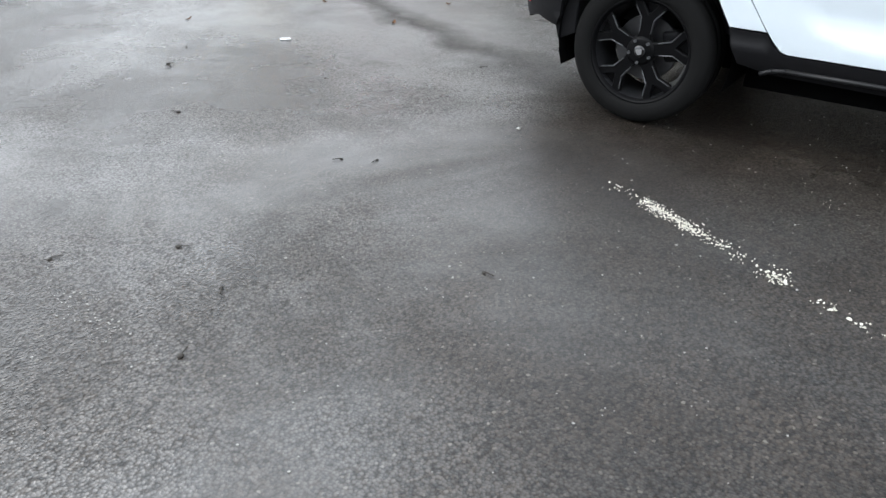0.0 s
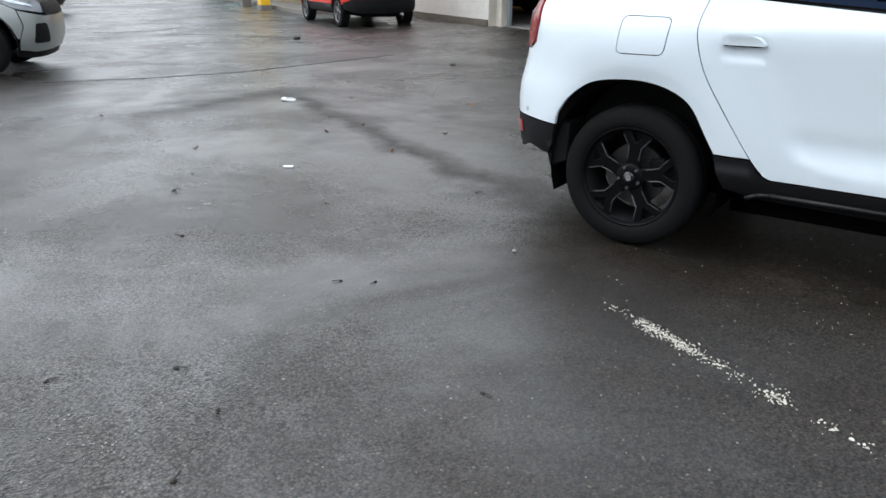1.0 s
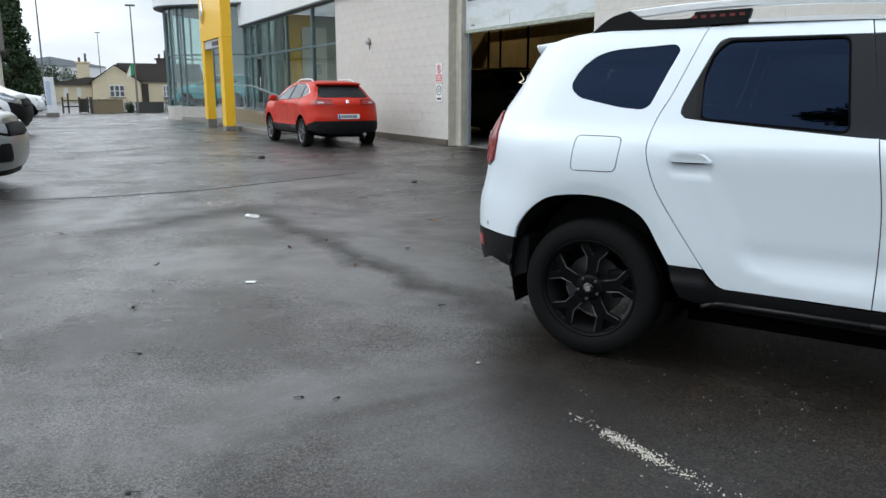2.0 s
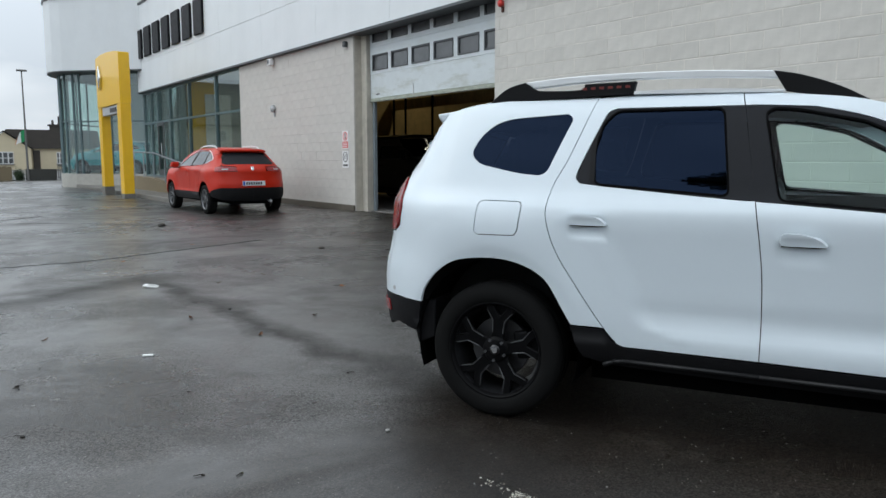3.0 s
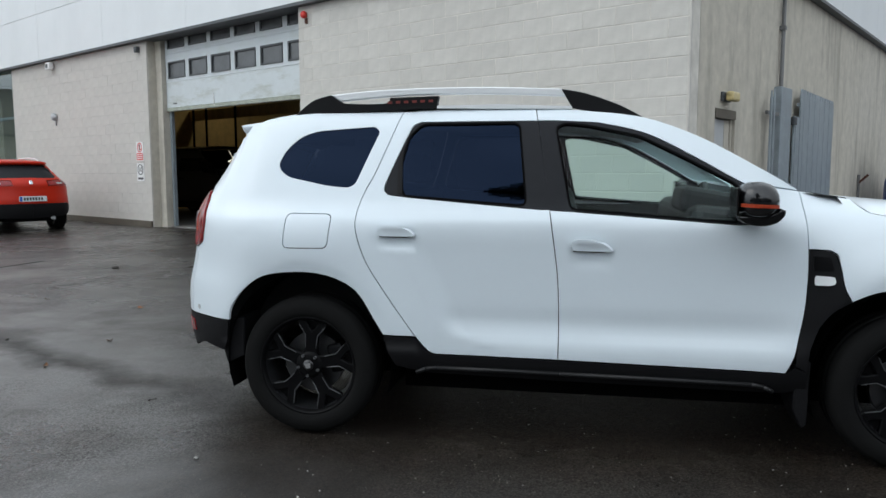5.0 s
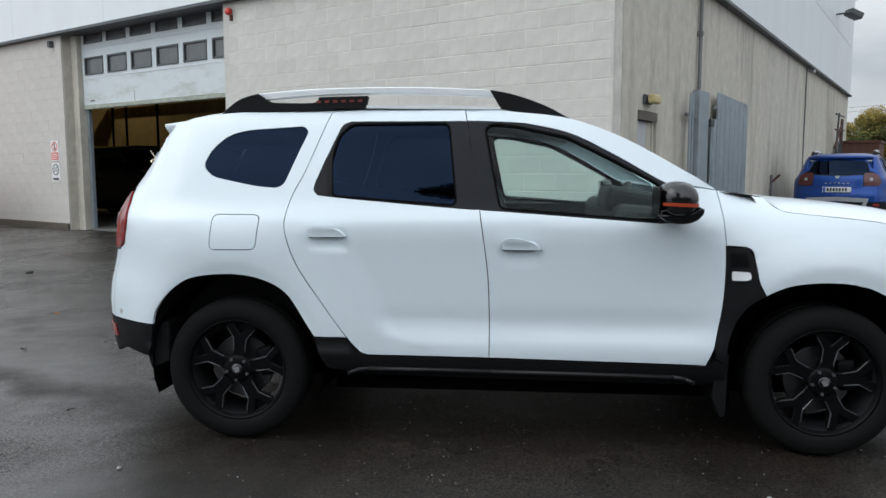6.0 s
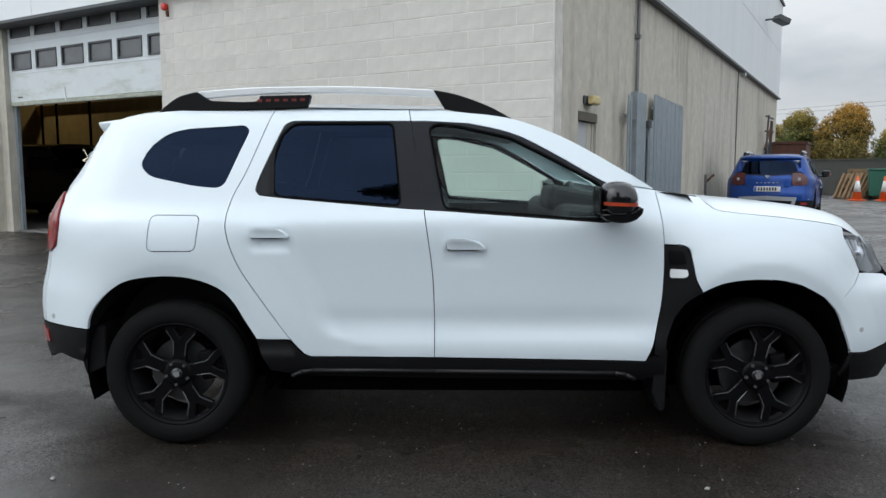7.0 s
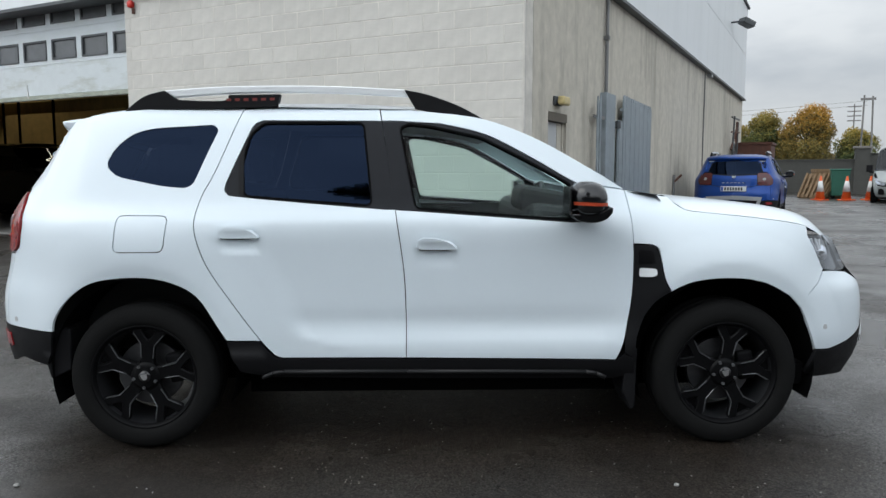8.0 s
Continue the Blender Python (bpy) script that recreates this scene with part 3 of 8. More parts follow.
def patch(name, grid, mat, parent, label="", thick=0.0):
    """A smooth sheet through rows of points."""
    h, w = len(grid), len(grid[0])
    bm = bmesh.new()
    vs = [[bm.verts.new(p) for p in row] for row in grid]
    for j in range(h - 1):
        for i in range(w - 1):
            bm.faces.new((vs[j][i], vs[j][i + 1], vs[j + 1][i + 1], vs[j + 1][i]))
    bmesh.ops.recalc_face_normals(bm, faces=bm.faces)
    if thick:
        bmesh.ops.solidify(bm, geom=list(bm.faces), thickness=thick)
    return part(name, bm, mat, parent, label, smooth=True)


def lathe(profile, seg=48, closed=False):
    """A profile of (radius, y) turned round the y axis."""
    bm = bmesh.new()
    rings = [[bm.verts.new((r * math.cos(a), y, r * math.sin(a))) for a in (2 * math.pi * k / seg for k in range(seg))] for r, y in profile]
    pairs = list(zip(rings, rings[1:]))
    if closed:
        pairs.append((rings[-1], rings[0]))
    for a, b in pairs:
        for k in range(seg):
            bm.faces.new((a[k], a[(k + 1) % seg], b[(k + 1) % seg], b[k]))
    bmesh.ops.recalc_face_normals(bm, faces=bm.faces)
    return bm


def put(bm, m):
    bmesh.ops.transform(bm, matrix=m, verts=bm.verts)
    return bm


def rounded_box(x0, x1, y0, y1, z0, z1, r, seg=3):
    return box(x0, x1, y0, y1, z0, z1, r, seg)

# ---- the workshop ----
M_YARDCREAM = paint("ochre_workshop_wall", (0.62, 0.45, 0.18), 0.85, vary=0.12, dark=(0.2, 0.15, 0.08), dark_amount=0.5, streak=3)
M_MORTAROLD = paint("stained_mortar", (0.53, 0.505, 0.47), 0.9, vary=0.25, scale=2.5)
M_LETTER = paint("letter_black", (0.010, 0.010, 0.012), 0.5, spec=0.12)
M_FLOOR = paint("workshop_floor", (0.16, 0.155, 0.15), 0.6, vary=0.15)
M_REDBELL = paint("red_bell", (0.55, 0.03, 0.02), 0.4)
M_SIGNWHITE = paint("sign_white", (0.75, 0.75, 0.74), 0.5)
M_SIGNRED = paint("sign_red", (0.60, 0.05, 0.04), 0.5)
M_SIGNBLACK = paint("sign_black", (0.03, 0.03, 0.03), 0.5)
M_LAMPYEL = paint("aged_lamp_glass", (0.52, 0.42, 0.20), 0.45, vary=0.2, scale=20)
M_MULLION = paint("grey_mullion", (0.09, 0.14, 0.15), 0.4)
M_STONE = paint("ramp_stone", (0.20, 0.16, 0.10), 0.85, vary=0.15, scale=8, bump=0.4, bump_scale=30)
M_PLINTH = paint("plinth_concrete", (0.40, 0.385, 0.35), 0.7, vary=0.12)
M_KERB = paint("kerb_concrete", (0.15, 0.14, 0.125), 0.5, vary=0.15, dark=(0.15, 0.14, 0.13), dark_amount=0.6)
M_PANEL = paint("showroom_panel", (0.42, 0.44, 0.44), 0.6)
M_SHOPFLOOR = paint("showroom_floor", (0.35, 0.36, 0.36), 0.3)
M_PVC = paint("grey_pipe", (0.13, 0.13, 0.13), 0.5)
M_FOOT = paint("damp_footing", (0.10, 0.085, 0.065), 0.7, vary=0.3, scale=5, bump=0.4, bump_scale=25)
M_RUST = paint("rusty_steel", (0.085, 0.032, 0.02), 0.75, vary=0.35, scale=6)
M_HEAD = paint("dirty_bottom_seal", (0.33, 0.35, 0.29), 0.7, vary=0.3, scale=7)


def struct(name, bm, mat, label, m=FRONT, category="wall"):
    ob = link_mesh(name, bm, mat)
    ob.matrix_world = m
    return tagged(ob, label, category, kind="structure")


def room(bm, x0, x1, y0, y1, z0, z1, t=0.2, open_front=True):
    """Floor, ceiling, two sides and a back, each with thickness."""
    add_box(bm, x0 - t, x1 + t, y1, y1 + t, z0, z1)
    add_box(bm, x0 - t, x0, y0, y1, z0, z1)
    add_box(bm, x1, x1 + t, y0, y1, z0, z1)


WALL_R = struct("wall_front", box(5.08, 11.995, 0.0035, 0.30, -0.3, 4.1), M_MORTAR, "pale grey concrete block wall of the workshop")
WALL_L = struct("wall_front_shop_side", box(-7.2, 0.0, 0.004, 0.30, -0.3, 4.1), M_MORTAROLD, "pale grey concrete block wall beside the showroom")
bm = box(11.7, 12.0, 0.302, 0.88, -0.3, 4.1)
add_box(bm, 11.7, 12.0, 1.64, 24.0, -0.3, 4.1)
add_box(bm, 11.7, 12.0, 0.88, 1.64, 2.06, 4.1)
add_box(bm, 11.7, 12.0, 0.88, 1.64, -0.3, 0.08)
struct("wall_side", bm, M_RENDER, "weathered grey rendered side wall with dark streaks")
struct("wall_corner_trim", box(11.993, 12.010, -0.004, 0.03, 0, 4.1), M_MORTAROLD, "grey vertical corner joint")
struct("wall_back", box(-19.0, 12.0, 24.0, 24.3, -0.3, 7.7), M_RENDER, "plain rear wall of the workshop")
struct("wall_left_end", box(-19.3, -19.0, 0.4, 24.0, -0.3, 7.7), M_RENDER, "plain end wall of the building")
struct("roof_deck", box(-19.3, 12.0, 0.3, 24.3, 7.6, 7.72), M_TRIM, "flat roof of the workshop", category="roof")
struct("door_column", box(0.0, 0.24, 0.20, 0.45, -0.2, 4.1), M_RENDER, "concrete column beside the workshop door")
struct("door_column_inner", box(0.0, 0.012, 0.03, 0.20, -0.2, 4.1), M_RENDER, "darker end of the block wall")
struct("door_column_far", box(5.02, 5.078, 0.20, 0.45, -0.2, 4.1), M_RENDER, "concrete column beside the workshop door")

# cladding panels over the walls
CLAD_F = struct("fascia_front", box(-18.95, 12.09, -0.05, 0.28, 4.14, 7.70), M_TRIM, "white sheet cladding above the front wall", category="cladding")
CLAD_S = struct("fascia_side", box(11.72, 12.04, 0.282, 24.16, 4.14, 7.64), M_TRIM, "white sheet cladding above the side wall", category="cladding")
struct("drip_edge_front", box(-18.95, 12.14, -0.13, 0.28, 4.085, 4.138), M_TRIM, "dark drip edge under the cladding", category="trim")
struct("drip_edge_side", box(12.0, 12.14, 0.285, 24.2, 4.085, 4.138), M_TRIM, "dark drip edge under the cladding", category="trim")
struct("parapet_front", box(-18.98, 12.16, -0.15, 0.3, 7.70, 7.78), M_TRIM, "dark metal capping of the parapet", category="trim")
struct("parapet_side", box(12.0, 12.16, 0.302, 24.22, 7.70, 7.78), M_TRIM, "dark metal capping of the parapet", category="trim")


def shared_box(cache, name, w, d, h, mat, bevel):
    key = (name, round(w, 3), round(d, 3), round(h, 3))
    if key not in cache:
        bm = box(0, w, 0, d, 0, h, bevel)
        me = bpy.data.meshes.new(name)
        bm.to_mesh(me)
        bm.free()
        me.materials.append(mat)
        cache[key] = me
    return cache[key]


PIECES = {}


def piece(name, parent, me, m):
    ob = new(name, me)
    ob.parent = parent
    ob.matrix_basis = m
    return ob


# roller door, half raised
DOOR = thing("workshop_door", FRONT @ pose(0, 0, 0), "white sectional workshop door, half raised, with two rows of panes", "door")
for z0, z1, windows in ((3.80, 4.40, True), (3.20, 3.796, True), (2.66, 3.196, False)):
    bm = bmesh.new()
    if windows:
        za, zb = (3.90, 4.30) if z0 > 3.5 else (3.27, 3.63)
        add_box(bm, 0.25, 5.07, 0.30, 0.345, z0, za)
        add_box(bm, 0.25, 5.07, 0.30, 0.345, zb, z1)
        xs = [0.25] + [v for k in range(6) for v in (0.36 + 0.812 * k, 1.02 + 0.812 * k)] + [5.07]
        for k in range(0, len(xs) - 1, 2):
            if xs[k + 1] > xs[k]:
                add_box(bm, xs[k], xs[k + 1], 0.30, 0.345, za, zb)
        sec = part("door_section", bm, M_DOORWHITE, DOOR)
        for k in range(6):
            x0, x1 = 0.36 + 0.812 * k, min(1.02 + 0.812 * k, 5.07)
            bm = bmesh.new()
            for a in ((x0, x1, za, za + 0.035), (x0, x1, zb - 0.035, zb), (x0, x0 + 0.035, za + 0.035, zb - 0.035), (x1 - 0.035, x1, za + 0.035, zb - 0.035)):
                add_box(bm, a[0], a[1], 0.285, 0.33, a[2], a[3])
            part("pane_frame", bm, M_TRIM, sec)
            part("pane", box(x0 + 0.035, x1 - 0.035, 0.318, 0.324, za + 0.035, zb - 0.035), M_GREYPANE, sec)
    else:
        add_box(bm, 0.25, 5.07, 0.30, 0.345, z0, z1, 0.004)
        part("door_section", bm, M_DOORDIRTY, DOOR, "white section with greenish dirt")
bm = box(0.25, 5.07, 0.285, 0.36, 2.575, 2.655, 0.012)
part("bottom_seal", bm, M_HEAD, DOOR, "dirty scuffed rubber seal")
part("maker_mark", box(0.50, 0.66, 0.296, 0.3, 2.73, 2.755), M_SIGNBLACK, DOOR)
part("pull_cord", tube((2.05, 0.29, 2.62), (2.03, 0.29, 2.86), 0.012), M_SIGNWHITE, DOOR)
for x in (0.29, 5.03):
    part("guide_rail", box(x - 0.04, x + 0.04, 0.35, 0.42, 0.05, 4.3), M_STEEL, DOOR)

# inside the workshop
bm = bmesh.new()
room(bm, -6.8, 11.6, 0.46, 10.0, -0.2, 4.6)
struct("wall_workshop_inside", bm, M_YARDCREAM, "dim ochre inner walls of the workshop")
struct("floor_workshop", box(-6.9, 11.69, 0.302, 10.2, -0.1, 0.075), M_FLOOR, "grey concrete workshop floor", category="floor")
# ceiling and lintel in the void colour, standing in for unlit depth
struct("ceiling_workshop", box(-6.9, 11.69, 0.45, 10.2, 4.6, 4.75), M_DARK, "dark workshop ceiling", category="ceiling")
struct("ceiling_beam", box(-6.8, 11.6, 5.2, 5.45, 2.95, 3.25), M_YARDCREAM, "painted beam across the workshop", category="beam")
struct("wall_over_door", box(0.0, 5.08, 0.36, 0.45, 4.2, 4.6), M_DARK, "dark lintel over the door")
for k, z in enumerate((3.2, 2.7)):
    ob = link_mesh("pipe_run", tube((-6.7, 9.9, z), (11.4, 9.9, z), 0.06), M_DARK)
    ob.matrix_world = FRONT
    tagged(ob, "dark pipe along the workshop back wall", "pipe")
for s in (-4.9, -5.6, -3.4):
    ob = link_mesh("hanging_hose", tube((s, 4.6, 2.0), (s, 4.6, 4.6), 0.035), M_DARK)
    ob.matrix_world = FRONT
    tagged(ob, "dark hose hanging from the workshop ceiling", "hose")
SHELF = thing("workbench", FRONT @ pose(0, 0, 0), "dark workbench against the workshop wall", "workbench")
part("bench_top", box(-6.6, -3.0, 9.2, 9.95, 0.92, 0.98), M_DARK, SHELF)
for s in (-6.5, -4.8, -3.1):
    part("leg", box(s - 0.04, s + 0.04, 9.25, 9.9, 0.075, 0.92), M_DARK, SHELF)

# no such fitting is in view; added to brighten the ochre wall
strip = thing("strip_light", FRONT, "unseen strip light added under the workshop ceiling", "lamp")
part("tube", box(-6.0, -2.6, 5.95, 6.05, 4.48, 4.52), glow("workshop_fill_tube", (1.0, 0.9, 0.72), 4.0), strip)
part("housing", box(-6.1, -2.5, 5.9, 6.1, 4.52, 4.6), M_PANEL, strip)
lit = new("workshop_lamp", bpy.data.lights.new("workshop_lamp", "AREA"))
lit.data.shape, lit.data.size, lit.data.size_y, lit.data.energy, lit.data.color = "RECTANGLE", 3.4, 0.15, 11, (1.0, 0.88, 0.68)
lit.matrix_world = FRONT @ pose(-4.3, 6.0, 4.46)

# wall fittings
sign = thing("safety_sign", FRONT @ pose(-0.43, -0.012, 1.70), "white safety sign with a red ban ring", "sign")
part("sign_board", box(-0.15, 0.15, 0, 0.012, -0.18, 0.24), M_SIGNWHITE, sign)
bm = lathe([(0.105, -0.004), (0.105, 0.0), (0.083, 0.0), (0.083, -0.004)], 28, closed=True)
add_box(bm, -0.09, 0.09, -0.0035, -0.001, -0.009, 0.009)
part("ban_ring", put(bm, pose(0, 0, 0.115, 0, 45, 0)), M_SIGNRED, sign)
part("pictogram", box(-0.022, 0.022, -0.003, 0.0, 0.05, 0.18), M_SIGNBLACK, sign)
part("red_field", box(-0.135, 0.135, -0.003, 0.0, -0.165, -0.01), M_SIGNRED, sign)
for k in range(3):
    part("text_bar", box(-0.11, 0.11, -0.006, -0.003, -0.055 - 0.042 * k, -0.037 - 0.042 * k), M_SIGNWHITE, sign)
sign = thing("speed_sign", FRONT @ pose(-0.43, -0.012, 1.27), "white speed limit sign reading 10", "sign")
part("sign_board", box(-0.15, 0.15, 0, 0.012, -0.2, 0.2), M_SIGNWHITE, sign)
part("sign_ring", put(lathe([(0.12, -0.004), (0.12, 0.0), (0.10, 0.0), (0.10, -0.004)], 28, closed=True), pose(0, 0, 0.055)), M_SIGNBLACK, sign)


def text(words, size, mat, name="lettering"):
    cu = bpy.data.curves.new(name, "FONT")
    cu.body, cu.size, cu.align_x, cu.align_y, cu.extrude = words, size, "CENTER", "CENTER", 0.001
    tmp = bpy.data.objects.new(name, cu)
    scene.collection.objects.link(tmp)
    me = bpy.data.meshes.new_from_object(tmp.evaluated_get(bpy.context.evaluated_depsgraph_get()))
    bpy.data.objects.remove(tmp)
    me.materials.clear()
    me.materials.append(mat)
    return me


num = new("lettering", text("10", 0.15, M_SIGNBLACK))
num.parent = sign
num.matrix_basis = pose(0, -0.005, 0.055, 90, 0, 0)
part("text_bar", box(-0.11, 0.11, -0.003, 0.0, -0.165, -0.12), M_SIGNBLACK, sign)

cam_box = thing("security_lamp", FRONT @ pose(-4.57, -0.02, 3.95), "small white security lamp on the block wall", "lamp")
part("bracket", box(-0.04, 0.04, -0.02, 0.02, 0.02, 0.10), M_GREYPLAS0, cam_box)
part("housing", box(-0.11, 0.11, -0.14, -0.01, -0.09, 0.09, 0.02, 2), M_SIGNWHITE, cam_box)
part("lens", box(-0.05, 0.05, -0.15, -0.14, -0.05, 0.05), M_TRIM, cam_box)
sensor = thing("wall_sensor", FRONT @ pose(-0.30, -0.02, 3.93), "small black sensor on the wall", "sensor")
part("housing", box(-0.05, 0.05, -0.08, 0.02, -0.07, 0.06, 0.015, 2), M_TRIM, sensor)
vent = thing("wall_vent", FRONT @ pose(-4.55, -0.01, 2.68), "small grey vent outlet on the wall", "vent")
part("pipe_stub", put(lathe([(0.0, -0.10), (0.09, -0.09), (0.10, -0.02), (0.06, 0.01), (0.0, 0.01)], 16), pose(0, 0, 0)), M_GREYPLAS0, vent, smooth=True)
part("stain_drip", box(-0.02, 0.02, -0.02, 0.01, -0.22, -0.08), M_GREYPLAS0, vent)
bell = thing("alarm_bell", FRONT @ pose(5.28, -0.02, 3.93), "red fire alarm bell on the block wall", "bell")
part("gong", put(lathe([(0.0, -0.07), (0.04, -0.068), (0.058, -0.05), (0.064, -0.02), (0.0, -0.015)], 20), pose(0, 0, 0)), M_REDBELL, bell, smooth=True)
part("back_box", box(-0.045, 0.045, -0.02, 0.02, -0.045, 0.045, 0.01), M_REDBELL, bell)
part("rust_run", box(0.01, 0.05, -0.018, 0.02, -0.15, -0.06), M_RUST, bell)

# side wall: door, lamp, pipes, gate
SIDE = FRONT @ pose(12.0, 0, 0, 0, 0, 90)  # x along the side wall into the yard, -y out of the wall
sd = thing("side_door", SIDE, "plain grey steel side door in a recess with a notice", "door")
part("door_leaf", box(0.94, 1.40, 0.065, 0.105, 0.09, 1.93), M_GREYPLAS0, sd, "pale grey painted steel leaf")
part("side_panel", box(1.405, 1.58, 0.06, 0.105, 0.09, 1.93), M_RENDER, sd)
part("door_frame", box(0.882, 0.935, 0.04, 0.12, 0.085, 1.935), M_RENDER, sd)
part("door_frame", box(1.585, 1.638, 0.04, 0.12, 0.085, 1.935), M_RENDER, sd)
part("lintel", box(0.882, 1.638, -0.012, 0.12, 1.94, 2.055), M_FOOT, sd, "dark stained lintel")
part("threshold", box(0.882, 1.638, 0.01, 0.12, 0.082, 0.1), M_KERB, sd)
part("notice", box(1.00, 1.14, 0.058, 0.0645, 1.38, 1.62), M_SIGNWHITE, sd)
part("notice_mark", box(1.05, 1.09, 0.054, 0.0575, 1.44, 1.57), M_SIGNBLACK, sd)
part("handle", tube((1.34, 0.04, 1.05), (1.34, 0.04, 1.18), 0.012), M_CHROME0, sd)
lamp = thing("bulkhead_lamp", SIDE @ pose(1.20, 0, 2.21), "yellowed bulkhead lamp over the side door", "lamp")
part("base", box(-0.15, 0.15, -0.04, 0.0, -0.06, 0.06, 0.01), M_TRIM, lamp)
part("diffuser", box(-0.14, 0.14, -0.16, -0.06, -0.06, 0.06, 0.03, 3), M_LAMPYEL, lamp, "yellowed glass diffuser")
pipe = thing("downpipe", SIDE, "dark downpipe with brackets on the side wall", "pipe")
part("pipe", tube((3.50, -0.05, 0.1), (3.50, -0.05, 4.08), 0.030, seg=12), M_PVC, pipe, smooth=True)
for z in (1.0, 2.2, 3.4):
    part("bracket", box(3.46, 3.54, -0.09, 0.0, z - 0.03, z + 0.03), M_PVC, pipe)
pipe = thing("cable_conduit", SIDE, "thin conduit along a joint of the side wall", "pipe")
part("pipe", tube((14.05, -0.02, 0.2), (14.05, -0.02, 4.06), 0.016, seg=8), M_PVC, pipe)
part("joint_box", box(14.6, 14.9, -0.12, 0.0, 4.0, 4.1), M_GREYPLAS0, pipe)
fence = thing("palisade_post", SIDE, "grey steel palisade stub beside the gate", "fence")
for x, z in ((2.80, 2.42), (2.94, 2.46)):
    part("pale", prism([(x - 0.035, 0.1), (x - 0.035, z - 0.12), (x, z), (x + 0.035, z - 0.12), (x + 0.035, 0.1)], -0.13, -0.11), M_STEEL, fence)
for z in (2.08, 0.6):
    part("rail", box(2.70, 3.25, -0.11, -0.07, z, z + 0.05), M_PVC, fence)
gate = thing("yard_gate", SIDE, "tall grey sheet-steel gate folded against the wall", "gate")
part("gate_post", box(3.30, 3.86, -0.12, -0.01, 0.1, 2.52, 0.006), M_STEEL, gate, "wide galvanised gate post")
part("hinge", tube((3.98, -0.13, 1.98), (3.98, -0.13, 2.10), 0.05), M_TRIM, gate)
part("stay", tube((4.02, -0.12, 0.15), (4.02, -0.12, 2.12), 0.022), M_STEEL, gate)
part("stile", box(4.14, 4.37, -0.12, -0.09, 0.2, 2.12), M_STEEL, gate)
for k in range(13):
    x = 4.38 + 0.1715 * k
    h = 2.57 - 0.004 * k
    part("pale", prism([(x, 0.2), (x, h - 0.10), (x + 0.03, h - 0.03), (x + 0.06, h), (x + 0.11, h), (x + 0.14, h - 0.03), (x + 0.170, h - 0.10), (x + 0.170, 0.2)], -0.125 - 0.003 * (k % 2), -0.10), M_STEEL, gate)
for z in (0.5, 1.5, 2.3):
    part("rail", box(4.38, 6.60, -0.10, -0.06, z, z + 0.05), M_STEEL, gate)
flood = thing("floodlight", SIDE @ pose(18.9, -0.04, 6.30), "dark floodlight on a short arm on the cladding", "lamp")
part("arm", tube((0, 0, -0.02), (0, -0.5, 0.0), 0.03), M_TRIM, flood)
part("head", put(box(-0.2, 0.2, -0.45, 0.0, -0.1, 0.1, 0.03, 2), pose(0.25, -0.35, 0.08, 22, 0, 40)), M_TRIM, flood)
kit = thing("wall_pipework", SIDE @ pose(19.7, 0, 2.2), "tangle of dark metal pipework on the side wall", "pipework")
for k, (a, b) in enumerate((((-0.9, 0.9), (0.8, 0.9)), ((-0.9, 0.4), (0.9, 0.45)), ((-0.6, -0.6), (-0.6, 0.95)), ((0.2, -0.7), (0.2, 0.8)), ((0.9, -0.6), (0.5, 0.8)), ((-0.9, -0.2), (0.2, 0.6)))):
    part("pipe", tube((a[0], -0.25, a[1]), (b[0], -0.3, b[1]), 0.03), M_RUST if k % 2 else M_TRIM, kit)
part("coil", put(lathe([(0.32 + 0.03 * math.cos(a), 0.03 * math.sin(a)) for a in np.linspace(0, 6.28, 8, endpoint=False)], 20, closed=True), pose(-0.4, -0.3, -0.3)), M_TRIM, kit)
stub = thing("pipe_stub", SIDE @ pose(9.7, -0.03, 0.2), "short dark standpipe on the side wall", "pipe")
part("pipe", tube((0, 0, 0), (0, 0, 0.98), 0.03), M_PVC, stub)
part("tap", tube((0, 0, 0.8), (0, -0.18, 0.98), 0.025), M_RUST, stub)
skip = thing("rusty_skip", FRONT @ pose(12.25, 20.5, 0.36), "rust-brown steel box beside the building", "container")
part("body", box(0, 1.15, 0, 2.2, 0, 1.85, 0.02), M_RUST, skip)
part("rim", box(-0.04, 1.19, -0.04, 2.24, 1.85, 1.93), M_RUST, skip)

# ---- the showroom: glazing, room behind, entrance ----
shop = thing("showroom_window", FRONT, "tall showroom glazing in grey frames", "window", kind="structure")
MULL = [-18.7, -17.6, -16.6, -14.87, -12.45, -9.53, -7.22]
for k, s in enumerate(MULL):
    part("mullion", box(s - 0.05, s + 0.05, 0.02, 0.14, 0.55, 4.1), M_MULLION, shop)
for z in (0.55, 2.75, 4.03):
    for a, b in zip(MULL, MULL[1:]):
        part("transom", box(a + 0.05, b - 0.05, 0.03, 0.13, z, z + 0.07), M_MULLION, shop)
for a, b in zip(MULL, MULL[1:]):
    for z0, z1 in ((0.62, 2.75), (2.82, 4.03)):
        pane = part("pane", box(a + 0.05, b - 0.05, 0.07, 0.08, z0, z1), M_GLASS, shop)
        pane.visible_shadow = False
struct("showroom_plinth", box(-18.95, -7.2, 0.0, 0.25, -0.2, 0.55), M_KERB, "low concrete plinth under the glazing")
ent = thing("entrance_door", FRONT, "dark glazed entrance door with pull handles", "door")
for a in (-16.55, -15.75):
    part("door_stile", box(a, a + 0.09, -0.01, 0.02, 0.62, 2.75), M_TRIM, ent)
part("door_rail", box(-16.46, -15.75, -0.01, 0.02, 2.62, 2.75), M_TRIM, ent)
